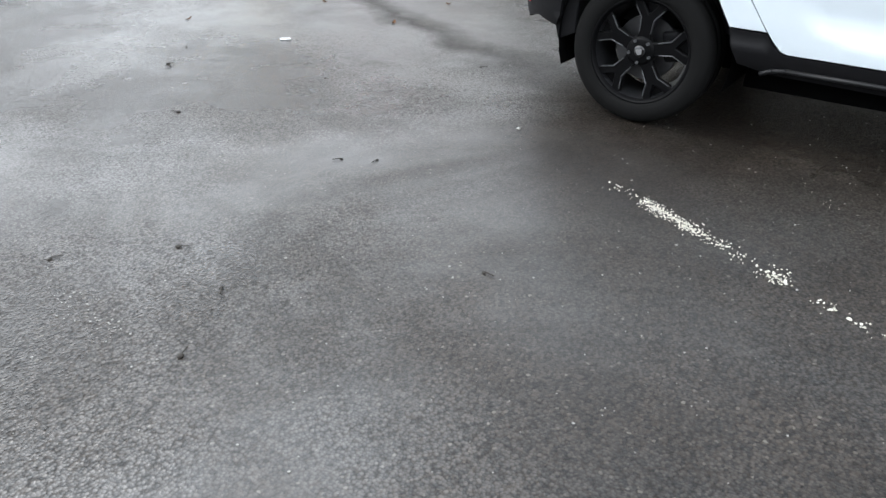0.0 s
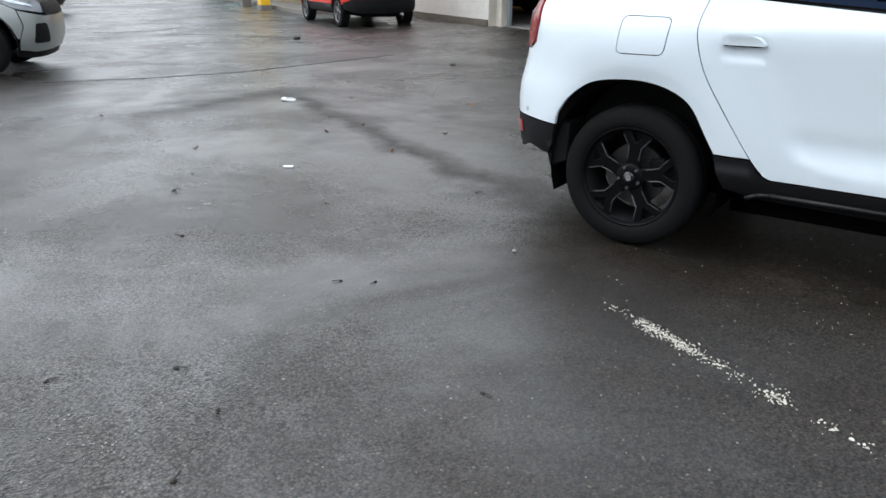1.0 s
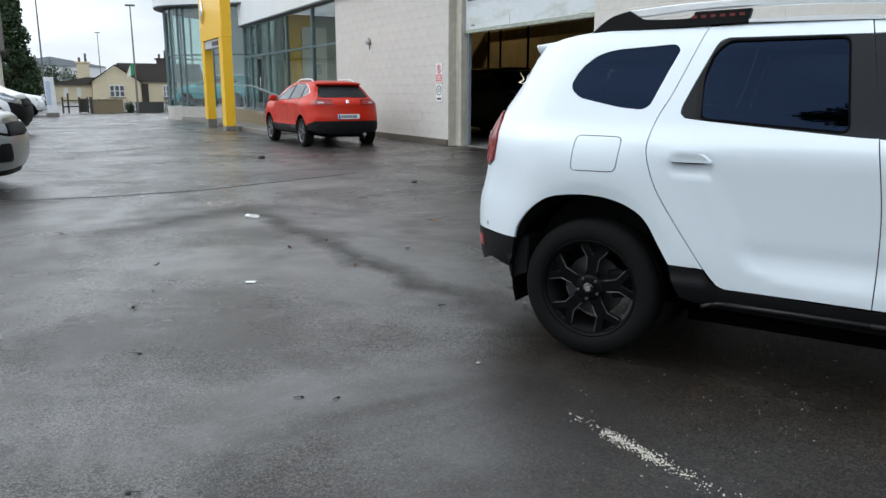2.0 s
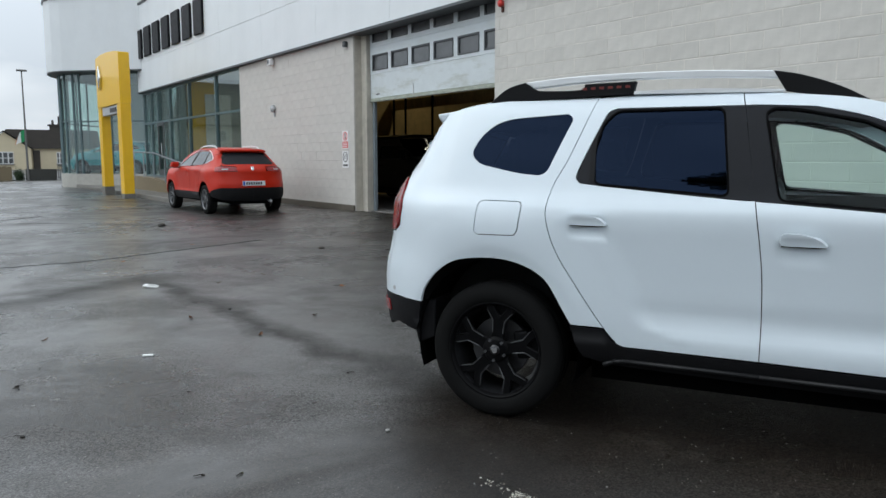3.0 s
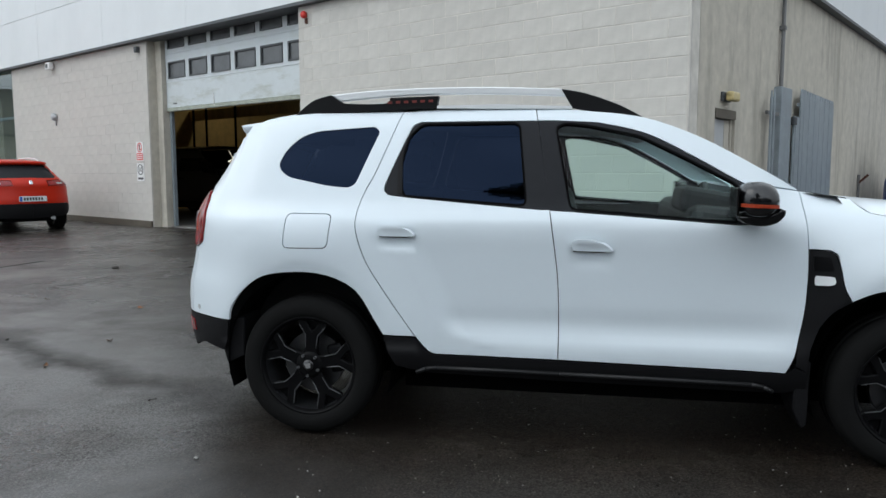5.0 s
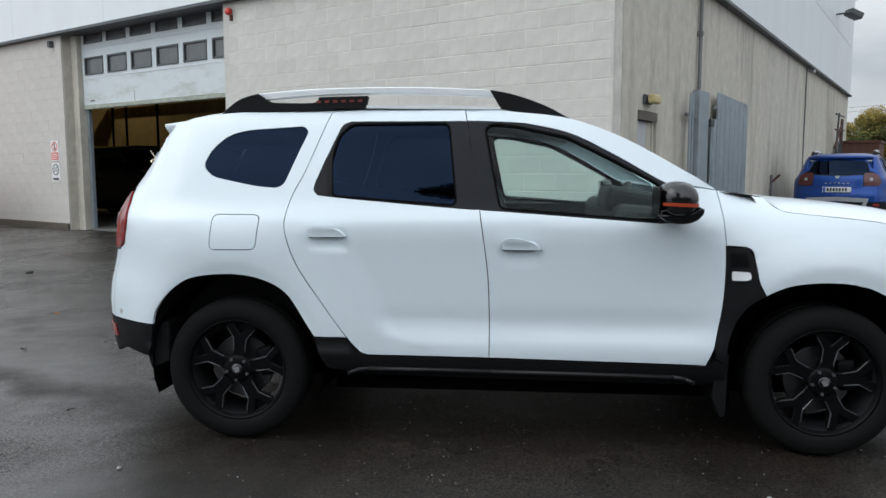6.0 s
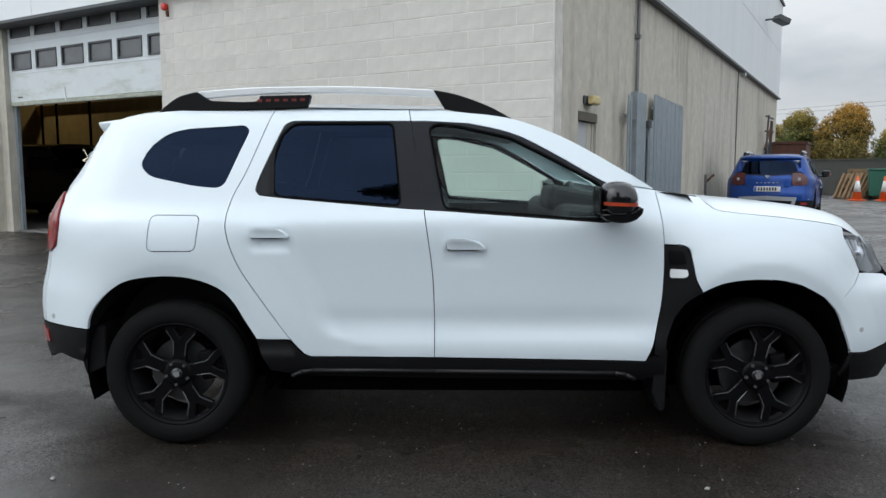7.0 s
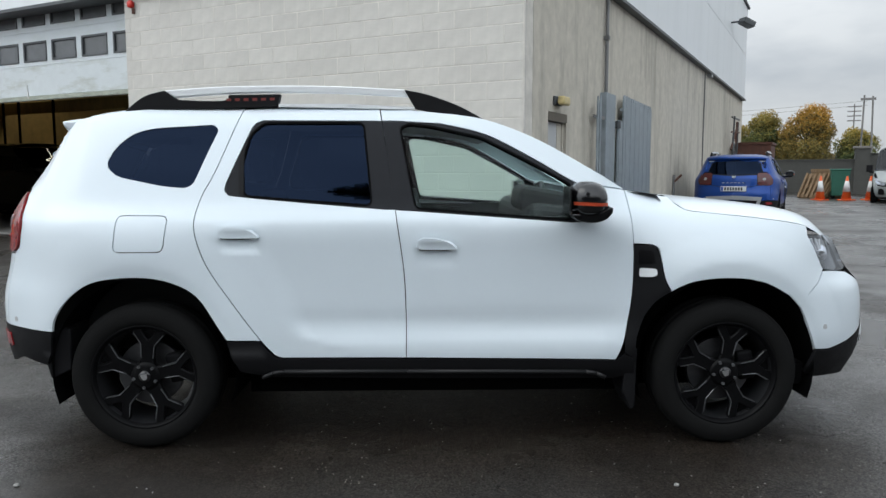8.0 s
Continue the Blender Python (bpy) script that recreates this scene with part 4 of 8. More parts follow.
part("door_rail", box(-16.46, -15.75, -0.01, 0.02, 0.62, 0.85), M_TRIM, ent)
part("pull_handle", tube((-15.85, -0.06, 1.3), (-15.85, -0.06, 1.9), 0.02), M_CHROME0, ent)
bm = bmesh.new()
room(bm, -18.9, -7.25, 0.30, 9.0, -0.2, 5.6)
struct("wall_showroom_inside", bm, M_PANEL, "pale inner walls of the showroom")
struct("floor_showroom", box(-18.9, -7.25, 0.26, 9.0, 0.35, 0.50), M_SHOPFLOOR, "grey tiled showroom floor", category="floor")
struct("ceiling_showroom", box(-18.9, -7.25, 0.285, 9.0, 4.9, 5.0), M_PANEL, "pale showroom ceiling", category="ceiling")
for q0, q1, proud, top, mat, lab in ((1.95, 3.2, 0.08, 4.85, M_YELLOW, "wide yellow display wall in the showroom"), (2.72, 3.15, 0.2, 4.2, M_SIGNWHITE, "white display panel in the showroom"), (3.3, 3.9, 0.2, 4.2, M_SIGNWHITE, "white display panel in the showroom"), (4.6, 5.3, 0.2, 4.0, M_YELLOW, "narrow yellow display panel in the showroom")):
    ob = link_mesh("display_panel", box(-18.9 + proud - 0.07, -18.9 + proud, q0, q1, 0.5, top), mat)
    ob.matrix_world = FRONT
    tagged(ob, lab, "panel")
for k, q in enumerate((2.2, 4.6)):
    lit = new("showroom_lamp", bpy.data.lights.new("showroom_lamp", "AREA"))
    lit.data.shape, lit.data.size, lit.data.size_y, lit.data.energy, lit.data.color = "RECTANGLE", 9.0, 0.3, 70, (1.0, 0.95, 0.86)
    lit.matrix_world = FRONT @ pose(-13.0, q, 4.85)
tubes = thing("ceiling_light", FRONT, "lit strip light under the showroom ceiling", "lamp")
part("tube", box(-9.2, -7.9, 1.2, 1.3, 4.6, 4.66), glow("strip_light", (1.0, 0.95, 0.85), 6.0), tubes)
part("housing", box(-9.3, -7.8, 1.15, 1.35, 4.66, 4.9), M_PANEL, tubes)

# fascia sign: seven dark letter-sized blocks
signw = thing("fascia_sign", FRONT, "row of seven dark raised blocks on the cladding", "sign")
for k in range(7):
    s0 = -18.75 + 1.31 * k
    part("sign_block", box(s0, s0 + 0.90, -0.19, -0.11, 5.48, 6.66, 0.02), M_LETTER, signw)

# round glazed wing at the street end
E0 = Vector((-24.66, 20.70))
WD = Vector((-0.966, -0.259))
WN = Vector((0.259, -0.966))


def wing_pts(out, n=14):
    """Plan of the wing: a straight run, then a wide rounded end."""
    pts = [E0 - WD * 0.9 + WN * out, E0 + WD * 1.5 + WN * out, E0 + WD * 3.0 + WN * out]
    c = E0 + WD * 3.3 - WN * 4.0
    for k in range(n + 1):
        a = math.pi * k / n
        pts.append(c + WN * (4.0 + out) * math.cos(a) + WD * (4.0 + out) * 0.55 * math.sin(a))
    return pts


def ribbon(pts, z0, z1, t, bm=None):
    bm = bm or bmesh.new()
    n = len(pts)
    rows = []
    for i, p in enumerate(pts):
        d = (pts[min(i + 1, n - 1)] - pts[max(i - 1, 0)]).normalized()
        nn = Vector((-d.y, d.x)) * -t
        rows.append([bm.verts.new((q.x, q.y, z)) for q, z in ((p, z0), (p, z1), (p + nn, z1), (p + nn, z0))])
    for a, b in zip(rows, rows[1:]):
        for k in range(4):
            bm.faces.new((a[k], b[k], b[(k + 1) % 4], a[(k + 1) % 4]))
    for r in (rows[0], rows[-1]):
        bm.faces.new(r)
    bmesh.ops.recalc_face_normals(bm, faces=bm.faces)
    return bm


IDENT = pose(0, 0, 0)
M_WINGGLASS = glass("wing_glass", (0.80, 0.88, 0.86), ior=1.75)
struct("wing_fascia", ribbon(wing_pts(0.6), 5.08, 8.1, 0.25), M_CLAD, "white rounded cladding of the glazed wing", IDENT, "cladding")
struct("wing_cap", ribbon(wing_pts(0.66), 8.1, 8.22, 0.35), M_TRIM, "dark capping of the wing", IDENT, "trim")
bm = bmesh.new()
bm.faces.new([bm.verts.new((p.x, p.y, 5.03)) for p in wing_pts(0.58)])
made = bmesh.ops.extrude_face_region(bm, geom=list(bm.faces))["geom"]
bmesh.ops.translate(bm, vec=(0, 0, 0.08), verts=[g for g in made if isinstance(g, bmesh.types.BMVert)])
struct("wing_soffit", bm, M_TRIM, "dark soffit under the wing's cladding", IDENT, "soffit")
struct("wing_plinth", ribbon(wing_pts(0.12), -0.2, 0.62, 0.4), M_PLINTH, "pale concrete plinth of the wing", IDENT, "plinth")
wing = thing("wing_window", IDENT, "curved showroom glazing in grey frames", "window", kind="structure")
wp = wing_pts(0.0)
for i, (a, b) in enumerate(zip(wp, wp[1:])):
    part("mullion", tube((a.x, a.y, 0.6), (a.x, a.y, 5.02), 0.05, seg=8), M_MULLION, wing)
    for z0, z1 in ((0.65, 2.9), (2.96, 5.02)):
        pane = part("pane", ribbon([a, b], z0, z1, 0.02), M_WINGGLASS, wing)
        pane.visible_shadow = False
    part("transom", ribbon([a, b], 2.9, 2.96, 0.08), M_MULLION, wing)
struct("wing_inside", ribbon([E0 + WD * 0.5 - WN * 5.2, E0 + WD * 5.0 - WN * 5.2], 0.0, 5.02, 0.2), M_PANEL, "pale inner wall of the wing", IDENT)

# yellow entrance portal
pyl = thing("entrance_portal", FRONT @ pose(0.75, 0, 0.05), "tall yellow entrance portal with a bright badge", "portal")
part("leg", box(-11.35, -10.88, -2.84, -2.52, 0.10, 3.0, 0.01), M_YELLOW, pyl)
part("leg_base", box(-11.36, -10.87, -2.85, -2.51, -0.05, 0.10, 0.01), M_KERB, pyl)
part("leg", box(-14.3, -13.85, -2.82, -2.52, 0.25, 3.0, 0.01), M_YELLOW, pyl)
part("leg_base", box(-14.31, -13.84, -2.83, -2.51, -0.05, 0.25, 0.01), M_KERB, pyl)
part("head", prism([(-14.3, 3.004), (-14.3, 4.72), (-13.6, 4.78), (-12.4, 4.76), (-11.36, 4.68), (-10.88, 4.60), (-10.88, 3.004)], -2.84, -2.5, 0.01), M_YELLOW, pyl)
part("sign_box", box(-13.84, -11.36, -2.78, -2.56, 2.72, 2.99), M_GREYPLAS0, pyl, "grey box with bars of writing")
part("text_bar", box(-12.6, -11.7, -2.80, -2.78, 2.78, 2.92), M_SIGNBLACK, pyl)
part("badge", prism([(-13.75, 4.0), (-13.55, 4.42), (-13.35, 4.0), (-13.55, 3.58)], -2.93, -2.845, 0.02), M_CHROME0, pyl, "bright metal badge")
# ramp and rail before the entrance
ramp = thing("ramp_wall", FRONT, "low stone-faced ramp wall before the showroom", "wall")
part("wall_face", prism([(-15.5, 0.0), (-15.5, 0.62), (-12.6, 0.60), (-8.0, 0.16), (-8.0, 0.0)], -1.35, -1.15), M_STONE, ramp)
part("ramp_floor", prism([(-15.5, 0.02), (-15.5, 0.5), (-12.6, 0.48), (-8.0, 0.08), (-8.0, 0.02)], -1.14, -0.01), M_KERB, ramp)
rail = thing("handrail", FRONT, "tubular steel handrail along the ramp", "rail")
part("top_rail", tube((-15.4, -1.25, 1.55), (-12.6, -1.25, 1.5), 0.025), M_STEEL, rail)
part("top_rail", tube((-12.6, -1.25, 1.5), (-8.4, -1.25, 1.05), 0.025), M_STEEL, rail)
for s, z0, z1 in ((-15.4, 0.6, 1.55), (-14.0, 0.6, 1.52), (-12.6, 0.58, 1.5), (-11.2, 0.45, 1.36), (-9.8, 0.32, 1.2), (-8.4, 0.18, 1.05)):
    part("post", tube((s, -1.25, z0), (s, -1.25, z1), 0.022), M_STEEL, rail)
struct("pavement", box(-22.0, -6.8, -2.25, -0.005, -0.1, 0.13), M_KERB, "wet concrete path along the showroom", category="pavement")
struct("kerb", box(-22.0, -6.8, -2.37, -2.254, -0.1, 0.145, 0.015), M_KERB, "worn concrete kerb", category="kerb")
struct("wall_base_band", box(-7.2, -0.002, -0.045, 0.008, -0.1, 0.19), M_FOOT, "dark damp footing of the block wall")

# ---- materials of cars ----
M_BLUEP = paint("blue_car_paint", (0.001, 0.046, 0.25), 0.35, metal=0.5, vary=0.02, scale=3, coat=0.35)
M_SKID = paint("grey_skid_trim", (0.36, 0.37, 0.38), 0.4, metal=0.3, vary=0.05)
M_REDP = paint("orange_red_car_paint", (0.46, 0.018, 0.004), 0.42, vary=0.02, scale=3, coat=0.22, spec=0.2)
M_GLOSSBLACK = paint("gloss_black", (0.006, 0.006, 0.007), 0.16, vary=0.05, coat=0.3)
M_RIM = paint("black_alloy", (0.0035, 0.0035, 0.004), 0.4, vary=0.1, scale=20, spec=0.10)
M_RIMEDGE = paint("spoke_edge", (0.13, 0.133, 0.14), 0.35, metal=0.6)
# black like the rim; the lighter colour stands in for its sheen
M_BARREL = paint("rim_barrel", (0.045, 0.046, 0.05), 0.32, metal=0.7, vary=0.2, scale=20)
M_DISC = paint("brake_disc", (0.10, 0.10, 0.105), 0.45, metal=0.9, vary=0.15, scale=30)
M_CHROME = paint("chrome", (0.80, 0.81, 0.83), 0.12, metal=1.0, vary=0.03)
M_SILVER = paint("silver_rail", (0.80, 0.815, 0.825), 0.36, metal=0.15, vary=0.03)
M_GREYPLAS = paint("grey_plastic", (0.33, 0.34, 0.35), 0.4, vary=0.05)
M_TRIMBLACK = paint("window_trim", (0.016, 0.017, 0.020), 0.45, vary=0.08, scale=20, spec=0.12)
# the blue of the reflected sky is put into this gloss tint
M_PRIVACY = glass("privacy_glass", (0.03, 0.036, 0.05), ior=1.42, gloss=(0.27, 0.42, 0.80))
M_CLEAR = glass("green_tint_glass", (0.78, 0.90, 0.87), ior=1.26)
M_LENS = glass("clear_lens", (0.85, 0.87, 0.9))
M_REDLENS = paint("red_lamp_lens", (0.23, 0.008, 0.01), 0.2, vary=0.45, scale=14, coat=0.25)
M_ORANGE = paint("orange_line", (0.62, 0.09, 0.03), 0.4)
M_DIMRED = paint("dim_red_mark", (0.16, 0.02, 0.015), 0.5)
M_SEAT = paint("seat_cloth", (0.055, 0.058, 0.065), 0.9, vary=0.15, scale=40, bump=0.2, bump_scale=400)
M_HEADLINER = paint("headliner", (0.42, 0.43, 0.44), 0.9)
M_DASH = paint("dashboard_plastic", (0.008, 0.009, 0.011), 0.6, bump=0.1, bump_scale=300)
M_PLATE = paint("plate_white", (0.75, 0.77, 0.78), 0.4)
M_PLATEBLUE = paint("plate_blue_band", (0.03, 0.10, 0.42), 0.4)
M_INK = paint("plate_ink", (0.02, 0.02, 0.025), 0.5)


def wheel(parent, x, y, mirror=False, spoke_mat=None, radius=0.338, hub=0.338, spokes=5, rim_mat=None, turn=0.0):
    """A road wheel with tyre, rim, spokes, bolts, cap and the brake disc behind it."""
    k = radius / 0.338
    base = pose(x, y, hub, 0, turn, 180 if mirror else 0) @ Matrix.Scale(k, 4)
    rim_mat = rim_mat or M_RIM
    holder = lathe([(0.236, 0.004), (0.243, -0.010), (0.262, -0.017), (0.288, -0.020), (0.296, -0.017), (0.312, -0.014), (0.325, -0.004), (0.333, 0.012), (0.3375, 0.032), (0.338, 0.06),
                    (0.333, 0.063), (0.333, 0.070), (0.338, 0.073), (0.338, 0.12), (0.333, 0.123), (0.333, 0.130), (0.338, 0.133), (0.3375, 0.165), (0.33, 0.186), (0.30, 0.20), (0.236, 0.19)], 72)
    hubob = part("wheel", put(lathe([(0.236, 0.19), (0.236, 0.02), (0.241, 0.002), (0.243, -0.006), (0.238, -0.010), (0.231, -0.006), (0.226, 0.008), (0.222, 0.014)], 64), base), rim_mat, parent, smooth=True)
    part("rim_barrel", put(lathe([(0.222, 0.014), (0.205, 0.06), (0.20, 0.185)], 64), base), M_BARREL if rim_mat == M_RIM else rim_mat, hubob, smooth=True)
    part("tyre", put(holder, base), M_RUBBER, hubob, "black rubber tyre", smooth=True)
    part("brake_disc", put(lathe([(0.0, 0.085), (0.148, 0.085), (0.15, 0.088), (0.15, 0.11), (0.0, 0.11)], 40), base), M_DISC, hubob, "grey steel brake disc", smooth=False)
    part("caliper", put(rounded_box(0.085, 0.165, 0.06, 0.13, -0.07, 0.07, 0.015), base), M_BLACKP, hubob)
    for q in range(spokes):
        ang = 90 + 360 * q / spokes
        pts = [(-0.036, 0.045), (-0.029, 0.085), (-0.033, 0.148), (-0.070, 0.196), (-0.082, 0.224), (-0.040, 0.232), (-0.027, 0.202), (0.0, 0.168), (0.027, 0.202), (0.040, 0.232), (0.082, 0.224), (0.070, 0.196), (0.033, 0.148), (0.029, 0.085), (0.036, 0.045)]
        bm = prism(pts, 0.012, 0.045, 0.005, 1)
        for vv in bm.verts:
            vv.co.y += 0.0 if vv.co.z > 0.19 else 0.006 * (1 - vv.co.z / 0.19)
        sp = part("spoke", put(bm, base @ pose(0, 0, 0, 0, ang, 0)), rim_mat, hubob)
        part("spoke_web", put(prism([(-0.03, 0.15), (-0.064, 0.198), (-0.072, 0.226), (0.072, 0.226), (0.064, 0.198), (0.03, 0.15)], 0.034, 0.05), base @ pose(0, 0, 0, 0, ang, 0)), rim_mat, sp)
        # thin pale tubes draw the highlight along both edges of the spoke
        for sg in (-1, 1):
            bm = bmesh.new()
            for (xa, za), (xb, zb) in zip(pts[1:3], pts[2:4]):
                made = add_tube(bm, (sg * (abs(xa) - 0.002), 0.0135 + 0.006 * (1 - za / 0.2), za), (sg * (abs(xb) - 0.002), 0.0125, zb), 0.0026, seg=6)
            part("spoke_edge", put(bm, base @ pose(0, 0, 0, 0, ang, 0)), M_RIMEDGE if rim_mat == M_RIM else rim_mat, sp)
    part("hub", put(lathe([(0.0, 0.004), (0.05, 0.006), (0.066, 0.014), (0.072, 0.04), (0.0, 0.045)], 32), base), rim_mat, hubob, smooth=True)
    cap = part("centre_cap", put(lathe([(0.0, -0.003), (0.026, -0.002), (0.03, 0.006), (0.0, 0.006)], 28), base), M_GLOSSBLACK, hubob, smooth=True)
    part("badge", put(prism(rounded([(-0.016, 0.012), (0.016, 0.012), (0.012, -0.012), (-0.008, -0.014)], 0.004), -0.0065, -0.003), base), M_CHROME, cap)
    for q in range(5):
        a = 2 * math.pi * (q + 0.5) / 5
        part("bolt", put(tube((0.052 * math.cos(a), -0.002, 0.052 * math.sin(a)), (0.052 * math.cos(a), 0.012, 0.052 * math.sin(a)), 0.0075, seg=6), base), M_RIMEDGE, hubob)
    return hubob


ROOF_EDGE = [(-0.62, 1.46), (-0.35, 1.518), (-0.13, 1.552), (0.08, 1.567), (0.5, 1.580), (0.8, 1.580), (1.07, 1.572), (1.36, 1.546), (1.57, 1.514), (1.81, 1.42), (2.06, 1.276), (2.215, 1.186)]
HOOD_EDGE = [(2.36, 1.160), (2.424, 1.150), (2.445, 1.121), (2.476, 1.095), (2.551, 1.083), (2.784, 1.060), (3.044, 1.024), (3.116, 1.000), (3.22, 0.965), (3.42, 0.93), (4.14, 0.93)]
HOOD_MID = [(2.36, 1.158), (2.6, 1.138), (2.9, 1.104), (3.1, 1.064), (3.25, 1.0), (3.42, 0.93)]
R_ARCH = [(-0.385, 0.555), (-0.365, 0.624), (-0.292, 0.715), (-0.182, 0.781), (-0.007, 0.800), (0.14, 0.778), (0.259, 0.712), (0.343, 0.582), (0.387, 0.512)]
F_ARCH = [(2.277, 0.614), (2.325, 0.68), (2.398, 0.73), (2.498, 0.772), (2.65, 0.788), (2.805, 0.771), (2.939, 0.704), (3.016, 0.61), (3.082, 0.451)]
SEAM_R = [(0.428, 1.562), (0.335, 1.293), (0.273, 1.154), (0.254, 1.055), (0.265, 0.968), (0.315, 0.84), (0.408, 0.696), (0.54, 0.509), (0.597, 0.446), (0.634, 0.429)]
SEAM_B = [(1.067, 1.573), (1.149, 1.097), (1.186, 0.822), (1.195, 0.612), (1.195, 0.426)]
SEAM_A = [(2.209, 1.184), (2.227, 0.943), (2.223, 0.715), (2.19, 0.509), (2.154, 0.411)]
QWIN = [(-0.172, 1.300), (-0.135, 1.379), (-0.055, 1.445), (0.03, 1.468), (0.299, 1.486), (0.323, 1.462), (0.23, 1.214), (0.199, 1.197), (0.104, 1.204), (-0.116, 1.25)]


def roof_z(s):
    return hermite(ROOF_EDGE, s)


def suv(paint_mat, m, label, plate=False, lens_mat=None):
    car = thing("car", m, label, "car")
    # rear quarter with its window and fuel flap
    top = [(s, roof_z(s)) for s in (0.428, 0.3, 0.15, 0.0, -0.13, -0.25, -0.35, -0.43)]
    fuel = rounded([(-0.093, 0.915), (-0.082, 1.076), (0.138, 1.073), (0.122, 0.915)], 0.03)
    outline = spl(SEAM_R[:8]) + [(0.387, 0.512)] + spl(R_ARCH[::-1]) + [(-0.539, 0.564), (-0.68, 0.566), (-0.68, 0.80), (-0.655, 0.90), (-0.60, 0.93), (-0.585, 1.03), (-0.63, 1.13), (-0.70, 1.185), (-0.83, 1.20), (-0.79, 1.33), (-0.64, 1.405), (-0.48, 1.452), (-0.49, 1.490)] + spl(top[::-1])
    qwin = rounded(QWIN, 0.045)
    panel("rear_quarter", outline, paint_mat, car, holes=[qwin, fuel], pitch=0.027)
    panel("fuel_flap", fuel, paint_mat, car, both=False, pitch=0.027)
    panel("quarter_glass", qwin, M_PRIVACY, car, out=-0.006, gap=-0.002, thick=0.004)
    # rear door: white skin round a black window frame
    win_l = [(0.379, 1.178), (0.381, 1.222), (0.464, 1.437), (0.490, 1.490), (0.525, 1.507)]
    low_r = [(1.149, 1.100), (1.047, 1.104), (0.562, 1.145), (0.434, 1.158), (0.395, 1.163)]
    roof_r = [(s, roof_z(s)) for s in (1.067, 0.85, 0.6, 0.428)]
    outline = spl(SEAM_B[1:]) + spl(SEAM_R[::-1]) + roof_r[::-1][1:] + [(1.080, 1.505)] + spl(win_l[::-1], 4) + spl(low_r[::-1], 4)
    rd = panel("rear_door", outline, paint_mat, car, pitch=0.028)
    frame_o = low_r + win_l + [(1.081, 1.503)]
    g_r = rounded([(0.466, 1.163), (0.450, 1.306), (0.477, 1.437), (0.53, 1.492), (0.992, 1.493), (1.037, 1.120)], 0.028)
    for d, tr in zip(rd, panel("window_frame", frame_o, M_TRIMBLACK, car, holes=[g_r], out=-0.003, gap=0.0)):
        tr.parent = d
    for d, tr in zip(rd, panel("window_seal", shrunk(dense(g_r, 0.03), -0.009), M_DARK, car, holes=[g_r], out=-0.001, gap=0.0, pitch=0.03)):
        tr.parent = d
    for d, tr in zip(rd, panel("window_glass", g_r, M_PRIVACY, car, out=-0.008, gap=-0.004, thick=0.004)):
        tr.parent = d
    # quarter-light bar of the rear door
    for d, tr in zip(rd, panel("window_bar", [(0.438, 1.17), (0.430, 1.30), (0.436, 1.36), (0.452, 1.385), (0.452, 1.30), (0.462, 1.165)], M_BLACKP, car, out=0.001, gap=0.0)):
        tr.parent = d
    # front door
    low_f = [(1.149, 1.097), (1.244, 1.092), (1.944, 1.042), (2.02, 1.045)]
    outline = spl(SEAM_B[1:]) + spl(SEAM_A[::-1]) + [(2.06, 1.205), (2.01, 1.20), (2.03, 1.12)] + low_f[::-1]
    fd = panel("front_door", outline, paint_mat, car, pitch=0.028)
    frame_o = low_f + [(2.03, 1.12), (2.01, 1.196)] + spl([(1.977, 1.214), (1.775, 1.331), (1.569, 1.437), (1.358, 1.491), (1.153, 1.502), (1.083, 1.502)])
    g_f = rounded([(1.244, 1.107), (1.172, 1.470), (1.205, 1.488), (1.304, 1.477), (1.542, 1.424), (1.748, 1.318), (1.951, 1.205), (1.944, 1.056)], 0.025)
    for d, tr in zip(fd, panel("window_frame", frame_o, M_TRIMBLACK, car, holes=[g_f], out=-0.003, gap=0.0)):
        tr.parent = d
    for d, tr in zip(fd, panel("window_seal", shrunk(dense(g_f, 0.03), -0.009), M_DARK, car, holes=[g_f], out=-0.001, gap=0.0, pitch=0.03)):
        tr.parent = d
    for d, tr in zip(fd, panel("window_glass", g_f, M_CLEAR, car, out=-0.008, gap=-0.004, thick=0.004)):
        tr.parent = d
    # roof rail and pillar over the doors
    over = [(1.081, 1.506), (1.153, 1.505)] + spl([(1.358, 1.493), (1.569, 1.440), (1.775, 1.334), (1.977, 1.217), (2.06, 1.208)])
    edge = [(s, roof_z(s)) for s in (2.20, 2.06, 1.93, 1.81, 1.69, 1.57, 1.46, 1.36, 1.2, 1.067)]
    panel("front_pillar", over + [(2.205, 1.186)] + spl(edge), paint_mat, car)
    # front wing
    hood = [(s, hermite(HOOD_EDGE, s)) for s in (2.36, 2.424, 2.445, 2.476, 2.51, 2.551, 2.67, 2.784, 2.9, 3.044, 3.08)]
    outline = [(2.212, 1.184)] + hood + [(3.065, 0.975), (3.10, 0.91), (3.149, 0.815), (3.096, 0.761), (3.031, 0.714), (3.0, 0.64)] + spl(F_ARCH[6:1:-1]) + spl([(2.398, 0.728), (2.368, 0.783), (2.352, 0.865), (2.34, 0.92), (2.31, 0.940)]) + [(2.227, 0.943)]
    panel("front_wing", outline, paint_mat, car, pitch=0.024)
    # bumper, lamps and nose
    outline = [(3.031, 0.714), (3.096, 0.761), (3.149, 0.808), (3.25, 0.80), (3.40, 0.785), (3.50, 0.74), (3.56, 0.70), (3.60, 0.62), (3.60, 0.56), (3.45, 0.515), (3.30, 0.47), (3.161, 0.447), (3.082, 0.451), (3.016, 0.61), (2.99, 0.655)]
